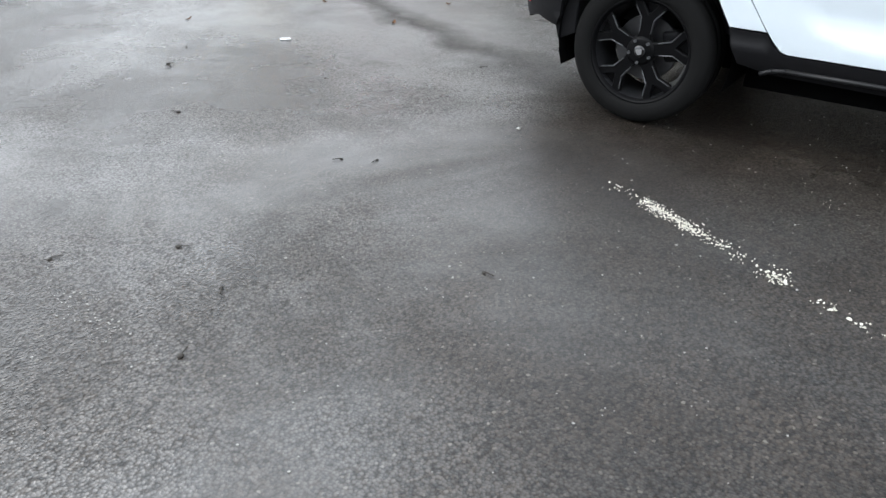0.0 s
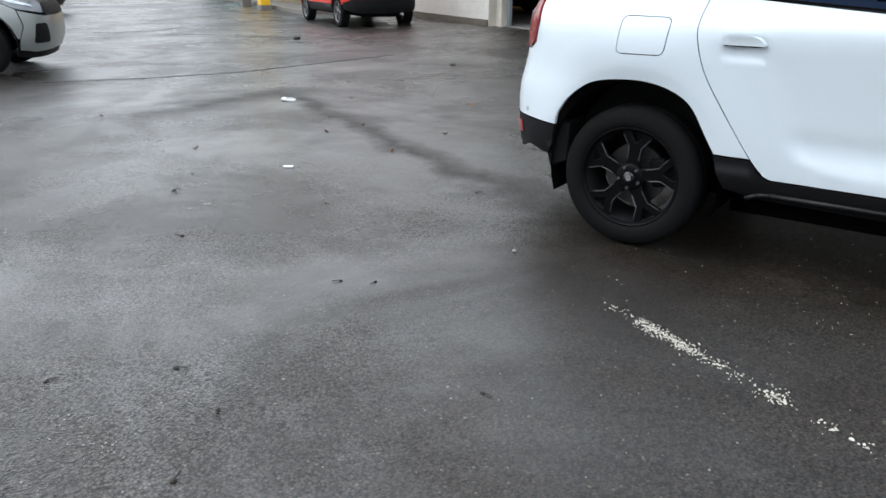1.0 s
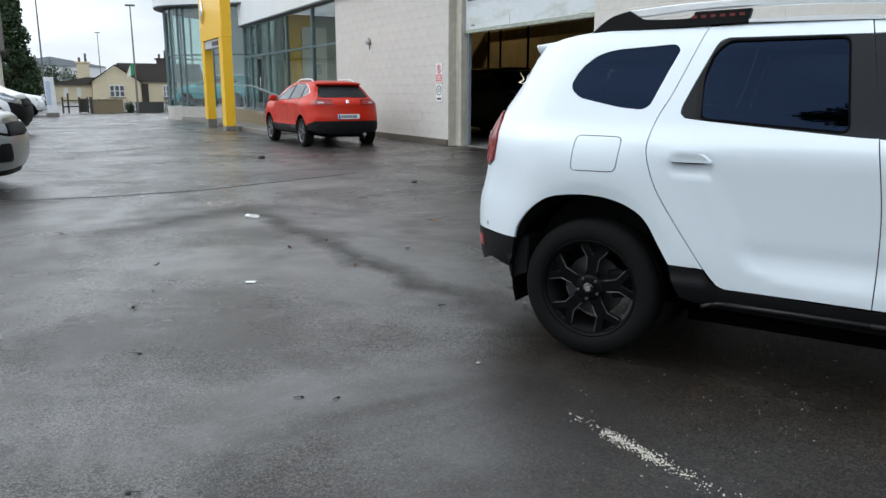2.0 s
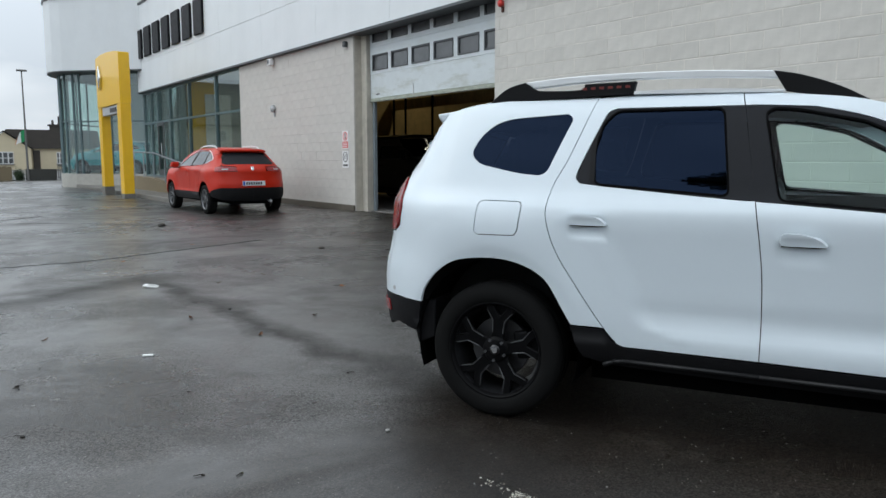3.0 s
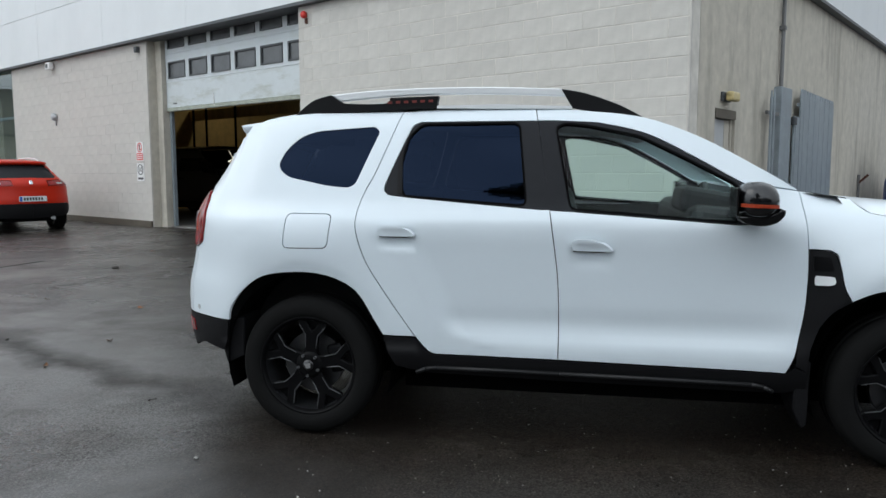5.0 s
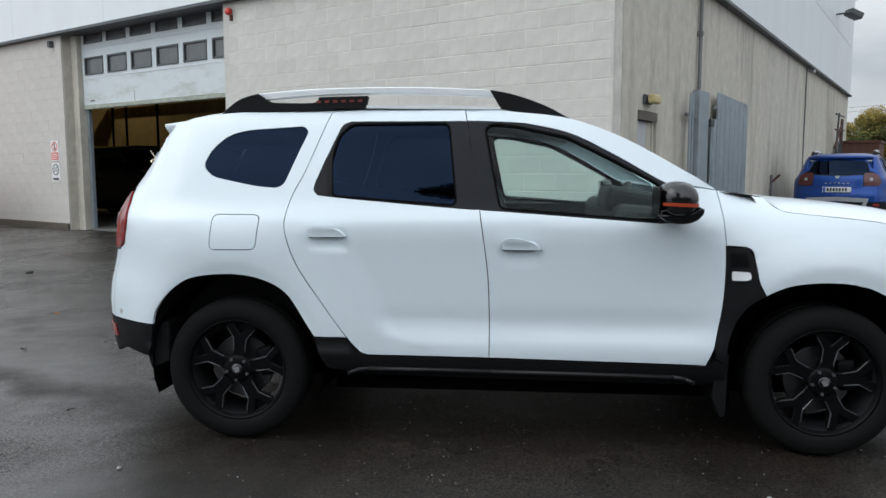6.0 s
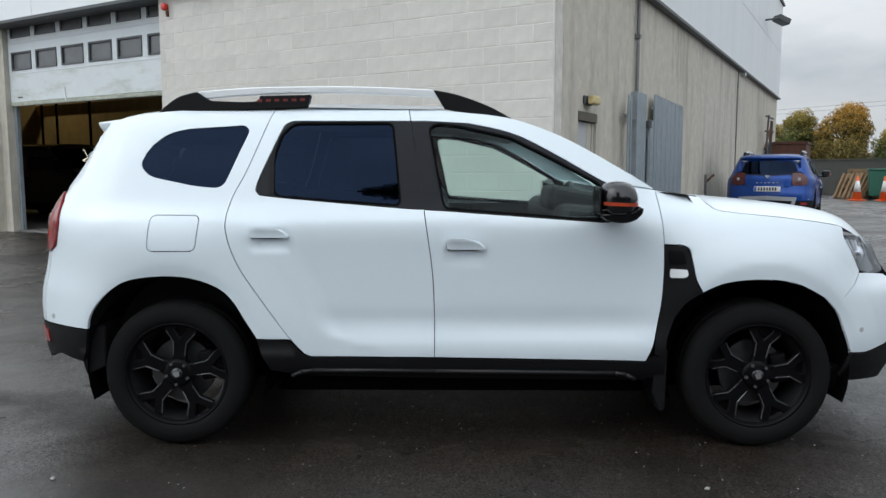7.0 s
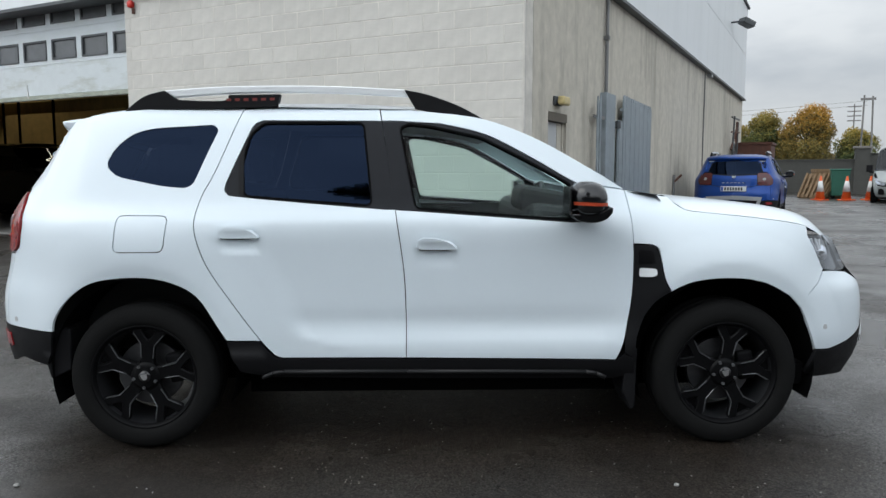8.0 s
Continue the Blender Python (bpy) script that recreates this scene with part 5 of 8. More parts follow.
    panel("front_bumper", outline, paint_mat, car, gap=0.0015, pitch=0.027)
    lower = [(3.086, 0.446), (3.161, 0.442), (3.30, 0.465), (3.45, 0.51), (3.60, 0.555), (3.9, 0.57), (S_NOSE, 0.57), (S_NOSE, 0.30), (3.8, 0.29), (3.45, 0.28), (3.25, 0.295), (3.14, 0.30), (3.06, 0.33)]
    panel("bumper_cladding", lower, M_BLACKP, car, out=0.004)
    panel("skid_trim", rounded([(3.44, 0.44), (3.44, 0.48), (3.62, 0.53), (3.62, 0.47)], 0.01), M_SKID, car, out=0.012)
    panel("grille", [(3.56, 0.70), (3.52, 0.80), (3.55, 0.92), (S_NOSE, 0.92), (S_NOSE, 0.62), (3.62, 0.60)], M_BLACKP, car, out=0.002)
    head = rounded([(3.055, 0.978), (3.30, 0.965), (3.53, 0.93), (3.50, 0.81), (3.34, 0.79), (3.20, 0.806), (3.14, 0.83)], 0.03)
    hl = panel("headlight", head, M_GLOSSBLACK, car, out=-0.03)
    for h, lens in zip(hl, panel("lens", head, M_LENS, car, out=0.003, thick=0.02)):
        lens.parent = h
    for sy, h in zip((1, -1), hl):
        bm = bmesh.new()
        bmesh.ops.create_uvsphere(bm, u_segments=20, v_segments=12, radius=0.042)
        c = skin(3.24, 0.875, 0.045)
        part("reflector", put(bm, Matrix.Translation((c.x, c.y if sy > 0 else 2 * MID_Y - c.y, c.z)) @ Matrix.Diagonal((1, 0.6, 1.1, 1))), M_CHROME, h, smooth=True)
        for k in range(3):
            a, b = skin(3.10 + 0.05 * k, 0.955 - 0.003 * k, 0.012), skin(3.14 + 0.03 * k, 0.90, 0.02)
            if sy < 0:
                a.y, b.y = 2 * MID_Y - a.y, 2 * MID_Y - b.y
            part("light_guide", tube(a, b, 0.006, seg=8), M_SILVER, h)
    # black sill, wing vent and rear bumper base
    sill = [(0.387, 0.509), (0.54, 0.503), (0.572, 0.459), (0.609, 0.432), (0.634, 0.426), (1.195, 0.420), (2.152, 0.408), (2.19, 0.44), (2.235, 0.42), (2.245, 0.34), (2.15, 0.31), (1.2, 0.318), (0.58, 0.330), (0.44, 0.36), (0.40, 0.44)]
    panel("sill_cladding", sill, M_BLACKP, car, out=0.0, thick=0.05)
    for yy in (-0.036, 2 * MID_Y + 0.036):
        bm = bmesh.new()
        ends = [(0.54, 0.335), (0.585, 0.355), (0.64, 0.362), (1.2, 0.360), (2.02, 0.353), (2.07, 0.345), (2.11, 0.325)]
        for a, b in zip(ends, ends[1:]):
            add_tube(bm, (a[0], yy + 0.022 * (1 if yy < 0 else -1), a[1]), (b[0], yy + 0.022 * (1 if yy < 0 else -1), b[1]), 0.010, seg=10)
        part("side_step", bm, M_STEP, car, smooth=True)
    vent = [(2.19, 0.512), (2.223, 0.715), (2.227, 0.940), (2.318, 0.938)] + spl([(2.335, 0.915), (2.350, 0.865), (2.365, 0.783), (2.396, 0.728)]) + spl(F_ARCH[2::-1]) + [(2.245, 0.52), (2.235, 0.425), (2.19, 0.445)]
    vt = panel("wing_vent", vent, M_BLACKP, car, out=0.004)
    for v0, gl in zip(vt, panel("vent_inlay", rounded([(2.245, 0.855), (2.245, 0.915), (2.31, 0.912), (2.325, 0.855)], 0.008), M_RIM, car, out=0.009, gap=0)):
        gl.parent = v0
    for v0, gl in zip(vt, panel("side_repeater", rounded([(2.25, 0.795), (2.252, 0.835), (2.325, 0.832), (2.33, 0.805), (2.31, 0.795)], 0.01), M_PLATE, car, out=0.014, gap=0)):
        gl.parent = v0
    rb = panel("rear_bumper", [(-0.683, 0.566), (-0.683, 0.80), (-0.66, 0.895), (-0.98, 0.895), (S_TAIL, 0.80), (S_TAIL, 0.566)], paint_mat, car)
    low = [(-0.388, 0.552), (-0.539, 0.561), (-0.673, 0.561), (S_TAIL, 0.562), (S_TAIL, 0.33), (-0.85, 0.355), (-0.66, 0.405), (-0.56, 0.425), (-0.431, 0.395), (-0.405, 0.45)]
    panel("rear_bumper_cladding", low, M_BLACKP, car, out=0.0)
    panel("rear_reflector", rounded([(-0.64, 0.47), (-0.66, 0.53), (-0.80, 0.53), (-0.80, 0.48)], 0.01), M_REDLENS, car, out=0.006, gap=0)
    panel("skid_plate", [(-0.93, 0.46), (-0.88, 0.64), (S_TAIL, 0.67), (S_TAIL, 0.58), (-0.97, 0.56), (-1.02, 0.46)], M_SKID, car, out=0.012, gap=0)
    lamp = rounded([(-0.588, 1.03), (-0.60, 0.935), (-0.66, 0.90), (-0.97, 0.90), (-0.99, 1.03), (-0.97, 1.175), (-0.72, 1.18), (-0.63, 1.125)], 0.03)
    tl = panel("tail_lamp", lamp, lens_mat or M_REDLENS, car, out=0.010, thick=0.05)
    for t0, gl in zip(tl, panel("lamp_core", rounded([(-0.79, 1.01), (-0.79, 1.07), (-0.86, 1.07), (-0.86, 1.01)], 0.02), M_GREYPLAS, car, out=0.014, gap=0)):
        gl.parent = t0
    gate = [(-0.99, 0.90), (S_TAIL, 0.81), (S_TAIL, 1.47), (-0.95, 1.45), (-0.78, 1.42), (-0.77, 1.33), (-0.85, 1.205), (-0.99, 1.18)]
    rw = [(-0.86, 1.20), (-0.86, 1.33), (-0.92, 1.43), (S_TAIL, 1.44), (S_TAIL, 1.13), (-0.98, 1.15)]
    panel("tailgate", gate, paint_mat, car, gap=0.001)
    panel("rear_window", rw, M_PRIVACY, car, out=0.005, gap=0, thick=0.006)
    panel("rear_window_surround", [(-0.83, 1.21), (-0.83, 1.40), (S_TAIL, 1.455), (S_TAIL, 1.10), (-0.99, 1.13)], M_TRIMBLACK, car, holes=[], out=0.0025, gap=0)
    for s, z in ((3.125, 0.555), (-0.60, 0.60)):
        panel("parking_sensor", [(s + 0.012 * math.cos(a), z + 0.012 * math.sin(a)) for a in np.linspace(0, 2 * math.pi, 12, endpoint=False)], M_GREYPLAS0, car, out=0.002, gap=0, thick=0.003, pitch=0.012)
    # roof
    rows = []
    for s in np.linspace(-0.60, 1.62, 24):
        e = skin(s, roof_z(s) - 0.002)
        row = []
        for k in range(15):
            w = k / 14
            bulge = 1 - (2 * w - 1) ** 4
            row.append((e.x - (0.05 * bulge if s < 0 else 0) + 0.06 * smooth01(1.2, 1.62, s) * bulge, e.y + (2 * MID_Y - 2 * e.y) * w, e.z + (0.03 - 0.024 * smooth01(1.0, 1.6, s)) * bulge))
        rows.append(row)
    patch("roof", rows, paint_mat, car)
    patch("roof_lining", [[(x, y, z - 0.05) for x, y, z in row] for row in rows], M_HEADLINER, car)
    # spoiler over the tailgate
    rows = []
    for k in range(15):
        w = k / 14
        y = 0.245 + (2 * MID_Y - 0.49) * w
        sweep = 0.11 * (1 - (2 * w - 1) ** 4)
        x0 = -0.415 - sweep
        rows.append([(x0 + 0.40, y, 1.545 + 0.03 * (1 - (2 * w - 1) ** 4)), (x0 + 0.2, y, 1.527 + 0.025 * (1 - (2 * w - 1) ** 4)), (x0, y, 1.502 + 0.02 * (1 - (2 * w - 1) ** 4)), (x0 + 0.003, y, 1.492), (x0 + 0.035, y, 1.448), (x0 + 0.2, y, 1.44)])
    rows.insert(0, [(p[0], p[1], 1.50) for p in rows[0]])
    rows.append([(p[0], p[1], 1.50) for p in rows[-1]])
    patch("spoiler", rows, paint_mat, car)
    # windscreen
    rows = []
    for s in np.linspace(1.58, 2.20, 14):
        e = skin(s, roof_z(s) - 0.004)
        rows.append([(e.x + (0.05 + 0.10 * smooth01(1.58, 2.2, s)) * (1 - (2 * w - 1) ** 2), e.y + (2 * MID_Y - 2 * e.y) * w, e.z - 0.012 * (1 - (2 * w - 1) ** 2)) for w in (k / 14 for k in range(15))])
    patch("windscreen", rows, M_CLEAR, car)
    rows = [[(x + 0.01, y, z - 0.012) for x, y, z in rows[-1]], [(x + 0.16, y, z - 0.03) for x, y, z in rows[-1]], [(x + 0.2, y, z - 0.08) for x, y, z in rows[-1]]]
    patch("windscreen_cowl", rows, M_BLACKP, car)
    for y0, y1 in ((0.35, 0.9), (0.85, 1.35)):
        part("wiper", tube((2.37, y0, 1.158), (2.36, y1, 1.165), 0.007, seg=6), M_BLACKP, car)
    # bonnet
    rows = []
    for s in np.linspace(2.37, 3.30, 26):
        e = skin(s, hermite(HOOD_EDGE, s))
        row = []
        for k in range(21):
            w = k / 20
            f = 1 - abs(2 * w - 1) ** 5
            g = 1 - (2 * w - 1) ** 2
            zc = hermite(HOOD_MID, s)
            row.append((e.x + 0.15 * smooth01(2.37, 3.3, s) * g, e.y + (2 * MID_Y - 2 * e.y) * w, e.z + (zc - e.z) * f))
        rows.append(row)
    last = rows[-1]
    rows.append([(x + 0.03, y, z - 0.035) for x, y, z in last])
    patch("bonnet", rows, paint_mat, car)
    # wheel wells in near-black, and floor boxes added to block light below
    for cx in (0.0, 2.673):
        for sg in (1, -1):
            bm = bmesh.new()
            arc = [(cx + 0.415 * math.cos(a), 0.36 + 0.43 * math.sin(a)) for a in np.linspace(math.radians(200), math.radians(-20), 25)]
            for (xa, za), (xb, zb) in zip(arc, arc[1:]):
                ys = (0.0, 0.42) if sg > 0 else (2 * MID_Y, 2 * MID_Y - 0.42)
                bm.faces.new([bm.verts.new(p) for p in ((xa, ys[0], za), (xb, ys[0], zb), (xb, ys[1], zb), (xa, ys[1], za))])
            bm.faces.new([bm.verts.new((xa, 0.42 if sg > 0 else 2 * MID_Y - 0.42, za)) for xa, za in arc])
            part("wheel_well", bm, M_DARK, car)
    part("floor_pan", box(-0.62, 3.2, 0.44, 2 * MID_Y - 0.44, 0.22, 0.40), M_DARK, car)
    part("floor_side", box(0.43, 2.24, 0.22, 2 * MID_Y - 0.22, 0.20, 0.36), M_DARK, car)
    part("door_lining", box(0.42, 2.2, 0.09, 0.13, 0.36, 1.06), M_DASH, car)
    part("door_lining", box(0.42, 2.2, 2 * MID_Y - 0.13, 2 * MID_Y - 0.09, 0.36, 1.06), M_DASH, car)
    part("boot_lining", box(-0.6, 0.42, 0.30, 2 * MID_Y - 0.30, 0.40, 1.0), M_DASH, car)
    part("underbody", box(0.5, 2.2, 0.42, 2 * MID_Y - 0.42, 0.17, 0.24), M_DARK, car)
    part("axle", tube((0, 0.1, 0.338), (0, 1.63, 0.338), 0.04), M_DARK, car)
    # mud flaps
    for sg in (1, -1):
        for pts, y0 in ((([(-0.405, 0.56), (-0.335, 0.56), (-0.335, 0.37), (-0.43, 0.325), (-0.45, 0.40)]), 0.02), ([(2.205, 0.46), (2.262, 0.46), (2.255, 0.18), (2.232, 0.165), (2.196, 0.25)], 0.0)):
            bm = prism(pts, y0, y0 + 0.20, 0.006, 1)
            if sg < 0:
                bmesh.ops.scale(bm, vec=(1, -1, 1), verts=bm.verts)
                bmesh.ops.translate(bm, vec=(0, 2 * MID_Y, 0), verts=bm.verts)
                bmesh.ops.reverse_faces(bm, faces=bm.faces)
            part("mud_flap", bm, M_BLACKP, car)
    part("air_dam", box(3.05, 3.14, 0.10, 2 * MID_Y - 0.10, 0.25, 0.36, 0.01), M_BLACKP, car)
    # unseen low boxes, added to keep light off the ground
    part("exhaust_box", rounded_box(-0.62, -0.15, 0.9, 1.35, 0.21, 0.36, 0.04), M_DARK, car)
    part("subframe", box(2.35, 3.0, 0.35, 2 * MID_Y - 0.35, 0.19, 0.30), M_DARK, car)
    # handles and mirrors
    for doors, hs, hz in ((rd, 0.367, 0.972), (fd, 1.251, 0.918)):
        shape = rounded([(hs, hz + 0.002), (hs + 0.001, hz + 0.046), (hs + 0.022, hz + 0.056), (hs + 0.085, hz + 0.054), (hs + 0.138, hz + 0.036), (hs + 0.180, hz + 0.002)], 0.022)
        for d, h in zip(doors, panel("door_handle", shape, paint_mat, car, out=0.024, thick=0.02, gap=0, pitch=0.02)):
            h.parent = d
        # near-black strip that draws the shade beneath the handle
        slot = [(hs + 0.004, hz + 0.002), (hs + 0.006, hz - 0.003), (hs + 0.06, hz - 0.005), (hs + 0.13, hz - 0.005), (hs + 0.172, hz + 0.0)]
        for d, h in zip(doors, panel("handle_gap", slot, M_DARK, car, out=0.0015, thick=0.004, gap=0, pitch=0.02)):
            h.parent = d
    for sg in (1, -1):
        def flip_y(bm):
            if sg < 0:
                bmesh.ops.scale(bm, vec=(1, -1, 1), verts=bm.verts)
                bmesh.ops.translate(bm, vec=(0, 2 * MID_Y, 0), verts=bm.verts)
                bmesh.ops.reverse_faces(bm, faces=bm.faces)
            return bm
        bm = bmesh.new()
        bmesh.ops.create_cube(bm, size=1)
        bmesh.ops.subdivide_edges(bm, edges=bm.edges, cuts=5, use_grid_fill=True)
        for vv in bm.verts:
            c = vv.co
            n = (abs(c.x * 2) ** 2.4 + abs(c.y * 2) ** 2.4 + abs(c.z * 2) ** 2.4) ** (1 / 2.4)
            k = max(abs(c.x), abs(c.y), abs(c.z)) * 2 / max(n, 1e-6)
            vv.co = Vector((c.x * k * 0.165, c.y * k * 0.20, c.z * k * 0.155))
            vv.co.x -= 0.25 * max(0, vv.co.z) * 0.3
        put(bm, Matrix.Translation((1.985, -0.145, 1.150)))
        mirror = part("door_mirror", flip_y(bm), M_GLOSSBLACK, car, "gloss black door mirror with an orange line", smooth=True)
        bm = bmesh.new()
        for k in range(10):
            a0, a1 = k / 10, (k + 1) / 10
            xa, xb = 1.912 + 0.145 * a0, 1.912 + 0.145 * a1
            ya, yb = (-0.2495 + 0.02 * abs(2 * a - 1) ** 3 * 2 for a in (a0, a1))
            bm.faces.new([bm.verts.new(p) for p in ((xa, ya, 1.128 - 0.006 * a0), (xb, yb, 1.128 - 0.006 * a1), (xb, yb, 1.142 - 0.006 * a1), (xa, ya, 1.142 - 0.006 * a0))])
        bmesh.ops.solidify(bm, geom=list(bm.faces), thickness=0.01)
        part("trim_line", flip_y(bm), M_ORANGE, mirror, "thin orange line")
        part("mirror_foot", flip_y(prism(spl([(1.905, 1.082), (1.94, 1.058), (2.00, 1.050), (2.05, 1.062), (2.08, 1.090), (2.084, 1.112)], 4) + spl([(2.066, 1.122), (2.05, 1.104), (2.00, 1.092), (1.905, 1.090)], 3), -0.20, 0.03, 0.006, 2)), M_GLOSSBLACK, mirror)
        part("mirror_pane", flip_y(rounded_box(1.893, 1.903, -0.22, -0.07, 1.09, 1.205, 0.004)), M_GLOSSBLACK, mirror)
        # roof rail
        y0, y1 = 0.250, 0.292
        bar = spl([(0.055, 1.650), (0.3, 1.668), (0.605, 1.674), (0.9, 1.670), (1.184, 1.656)], 5) + spl([(1.205, 1.622), (0.9, 1.637), (0.6, 1.642), (0.35, 1.636), (0.10, 1.618)], 5)
        rail = part("roof_rail", flip_y(prism(bar, y0, y1, 0.004, 1)), M_SILVER, car, "silver roof rail with black ends")
        left = spl([(-0.135, 1.55), (-0.09, 1.59), (-0.03, 1.628), (0.055, 1.650)], 4) + spl([(0.10, 1.617), (0.14, 1.606), (0.33, 1.603), (0.355, 1.63)], 3) + [(0.6, 1.634), (0.585, 1.575), (0.3, 1.566), (0.0, 1.556)]
        part("rail_end", flip_y(prism(left, y0 - 0.002, y1 + 0.002, 0.004, 1)), M_BLACKP, rail, "black plastic rail end")
        right = spl([(1.186, 1.655), (1.3, 1.632), (1.45, 1.578), (1.575, 1.510)], 4) + [(1.4, 1.535), (1.238, 1.566)]
        part("rail_end", flip_y(prism(right, y0 - 0.002, y1 + 0.002, 0.004, 1)), M_BLACKP, rail, "black plastic rail end")
        part("rail_foot", flip_y(prism([(0.59, 1.575), (0.59, 1.588), (0.9, 1.590), (1.235, 1.574), (1.235, 1.562)], y0, y1)), M_SILVER, rail)
        for k in range(6):
            xk = 0.345 + 0.041 * k
            part("letter_bar", flip_y(box(xk, xk + 0.022, y0 - 0.004, y0 - 0.001, 1.601 + 0.0008 * k, 1.613 + 0.0008 * k)), M_DIMRED, rail, "small dull red mark")
    # seats, wheel and dashboard
    for yc in (0.50, 1.234):
        for xs, w in ((1.30, 0.24), (0.46, 0.26)):
            seat = part("seat", rounded_box(xs - 0.02, xs + 0.48, yc - w, yc + w, 0.50, 0.66, 0.04, 3), M_SEAT, car)
            bm = rounded_box(-0.07, 0.07, -w, w, 0.0, 0.60, 0.05, 3)
            part("seat_back", put(bm, pose(xs, yc, 0.58, 0, -14, 0)), M_SEAT, seat)
            part("headrest", put(rounded_box(-0.05, 0.05, -0.13, 0.13, 0.0, 0.19, 0.04, 3), pose(xs - 0.155, yc, 1.20, 0, -10, 0)), M_SEAT, seat)
    part("dashboard", put(rounded_box(-0.30, 0.30, 0.16, 2 * MID_Y - 0.16, -0.25, 0.10, 0.06, 3), pose(2.06, 0, 0.99, 0, 6, 0)), M_DASH, car)
    part("instrument_hood", put(rounded_box(-0.16, 0.16, -0.2, 0.2, -0.04, 0.09, 0.04, 3), pose(1.90, 0.50, 1.09, 0, 10, 0)), M_DASH, car)
    bm = lathe([(0.19 + 0.016 * math.cos(a), 0.016 * math.sin(a)) for a in np.linspace(0, 2 * math.pi, 10, endpoint=False)], 36, closed=True)
    for a in (0, 120, 240):
        add_tube(bm, (0, 0, 0), (0.185 * math.cos(math.radians(a + 90)), 0, 0.185 * math.sin(math.radians(a + 90))), 0.016, seg=8)
    part("steering_wheel", put(bm, pose(1.80, 0.50, 1.03, 0, 0, 90) @ pose(0, 0, 0, 24, 0, 0)), M_DASH, car, smooth=True)
    for x in (0.0, 2.673):
        wheel(car, x, 0.0, turn=-9 if x else -12)
        wheel(car, x, 2 * MID_Y, mirror=True)
    if plate:
        gx = -0.815
        pl = part("number_plate", box(gx - 0.035, gx - 0.015, MID_Y - 0.27, MID_Y + 0.27, 0.765, 0.875, 0.004), M_PLATE, car, "white number plate with dark bars")
        part("plate_band", box(gx - 0.038, gx - 0.033, MID_Y + 0.215, MID_Y + 0.262, 0.772, 0.868), M_PLATEBLUE, pl)
        for k in range(7):
            yk = MID_Y + 0.17 - k * 0.057
            part("plate_bar", box(gx - 0.038, gx - 0.033, yk - 0.018, yk + 0.018, 0.785, 0.855), M_INK, pl)
        part("badge", put(prism(rounded([(-0.05, 0.03), (0.05, 0.03), (0.03, -0.03), (-0.03, -0.03)], 0.01), 0, 0.01), pose(gx - 0.02, MID_Y, 1.085, 0, 0, -90) @ pose(0, -0.03, 0)), M_CHROME, car)
        for k in range(6):
            yk = MID_Y + 0.21 - k * 0.082
            part("letter_bar", box(gx - 0.01, gx + 0.01, yk - 0.022, yk + 0.022, 0.945, 0.963), M_CHROME, car)
    return car


CAR = suv(M_WHITEP, pose(0, 0, 0), "white compact off-road car with black wheels and cladding")

# ---- the other parked vehicles ----
M_SILVERP = paint("silver_car_paint", (0.27, 0.295, 0.29), 0.36, metal=0.3, vary=0.02, scale=3, coat=0.8)
M_WHITEVAN = paint("white_van_paint", (0.74, 0.76, 0.78), 0.35, vary=0.02, coat=0.6)
M_ALLOY = paint("silver_alloy", (0.12, 0.123, 0.128), 0.35, metal=0.6)
M_TEALP = paint("turquoise_car_paint", (0.02, 0.30, 0.36), 0.3, metal=0.3, coat=0.8)
M_WINBLACK = glass("dark_car_glass", (0.10, 0.13, 0.14))


def arch(cx, r, z0, z1=0.36, n=12):
    """The rim of a wheel opening, from its front foot over the top to its rear foot."""
    a0 = math.asin((z0 - z1) / r)
    return [(cx + r * math.cos(a), z1 + r * math.sin(a)) for a in np.linspace(a0, math.pi - a0, n)]


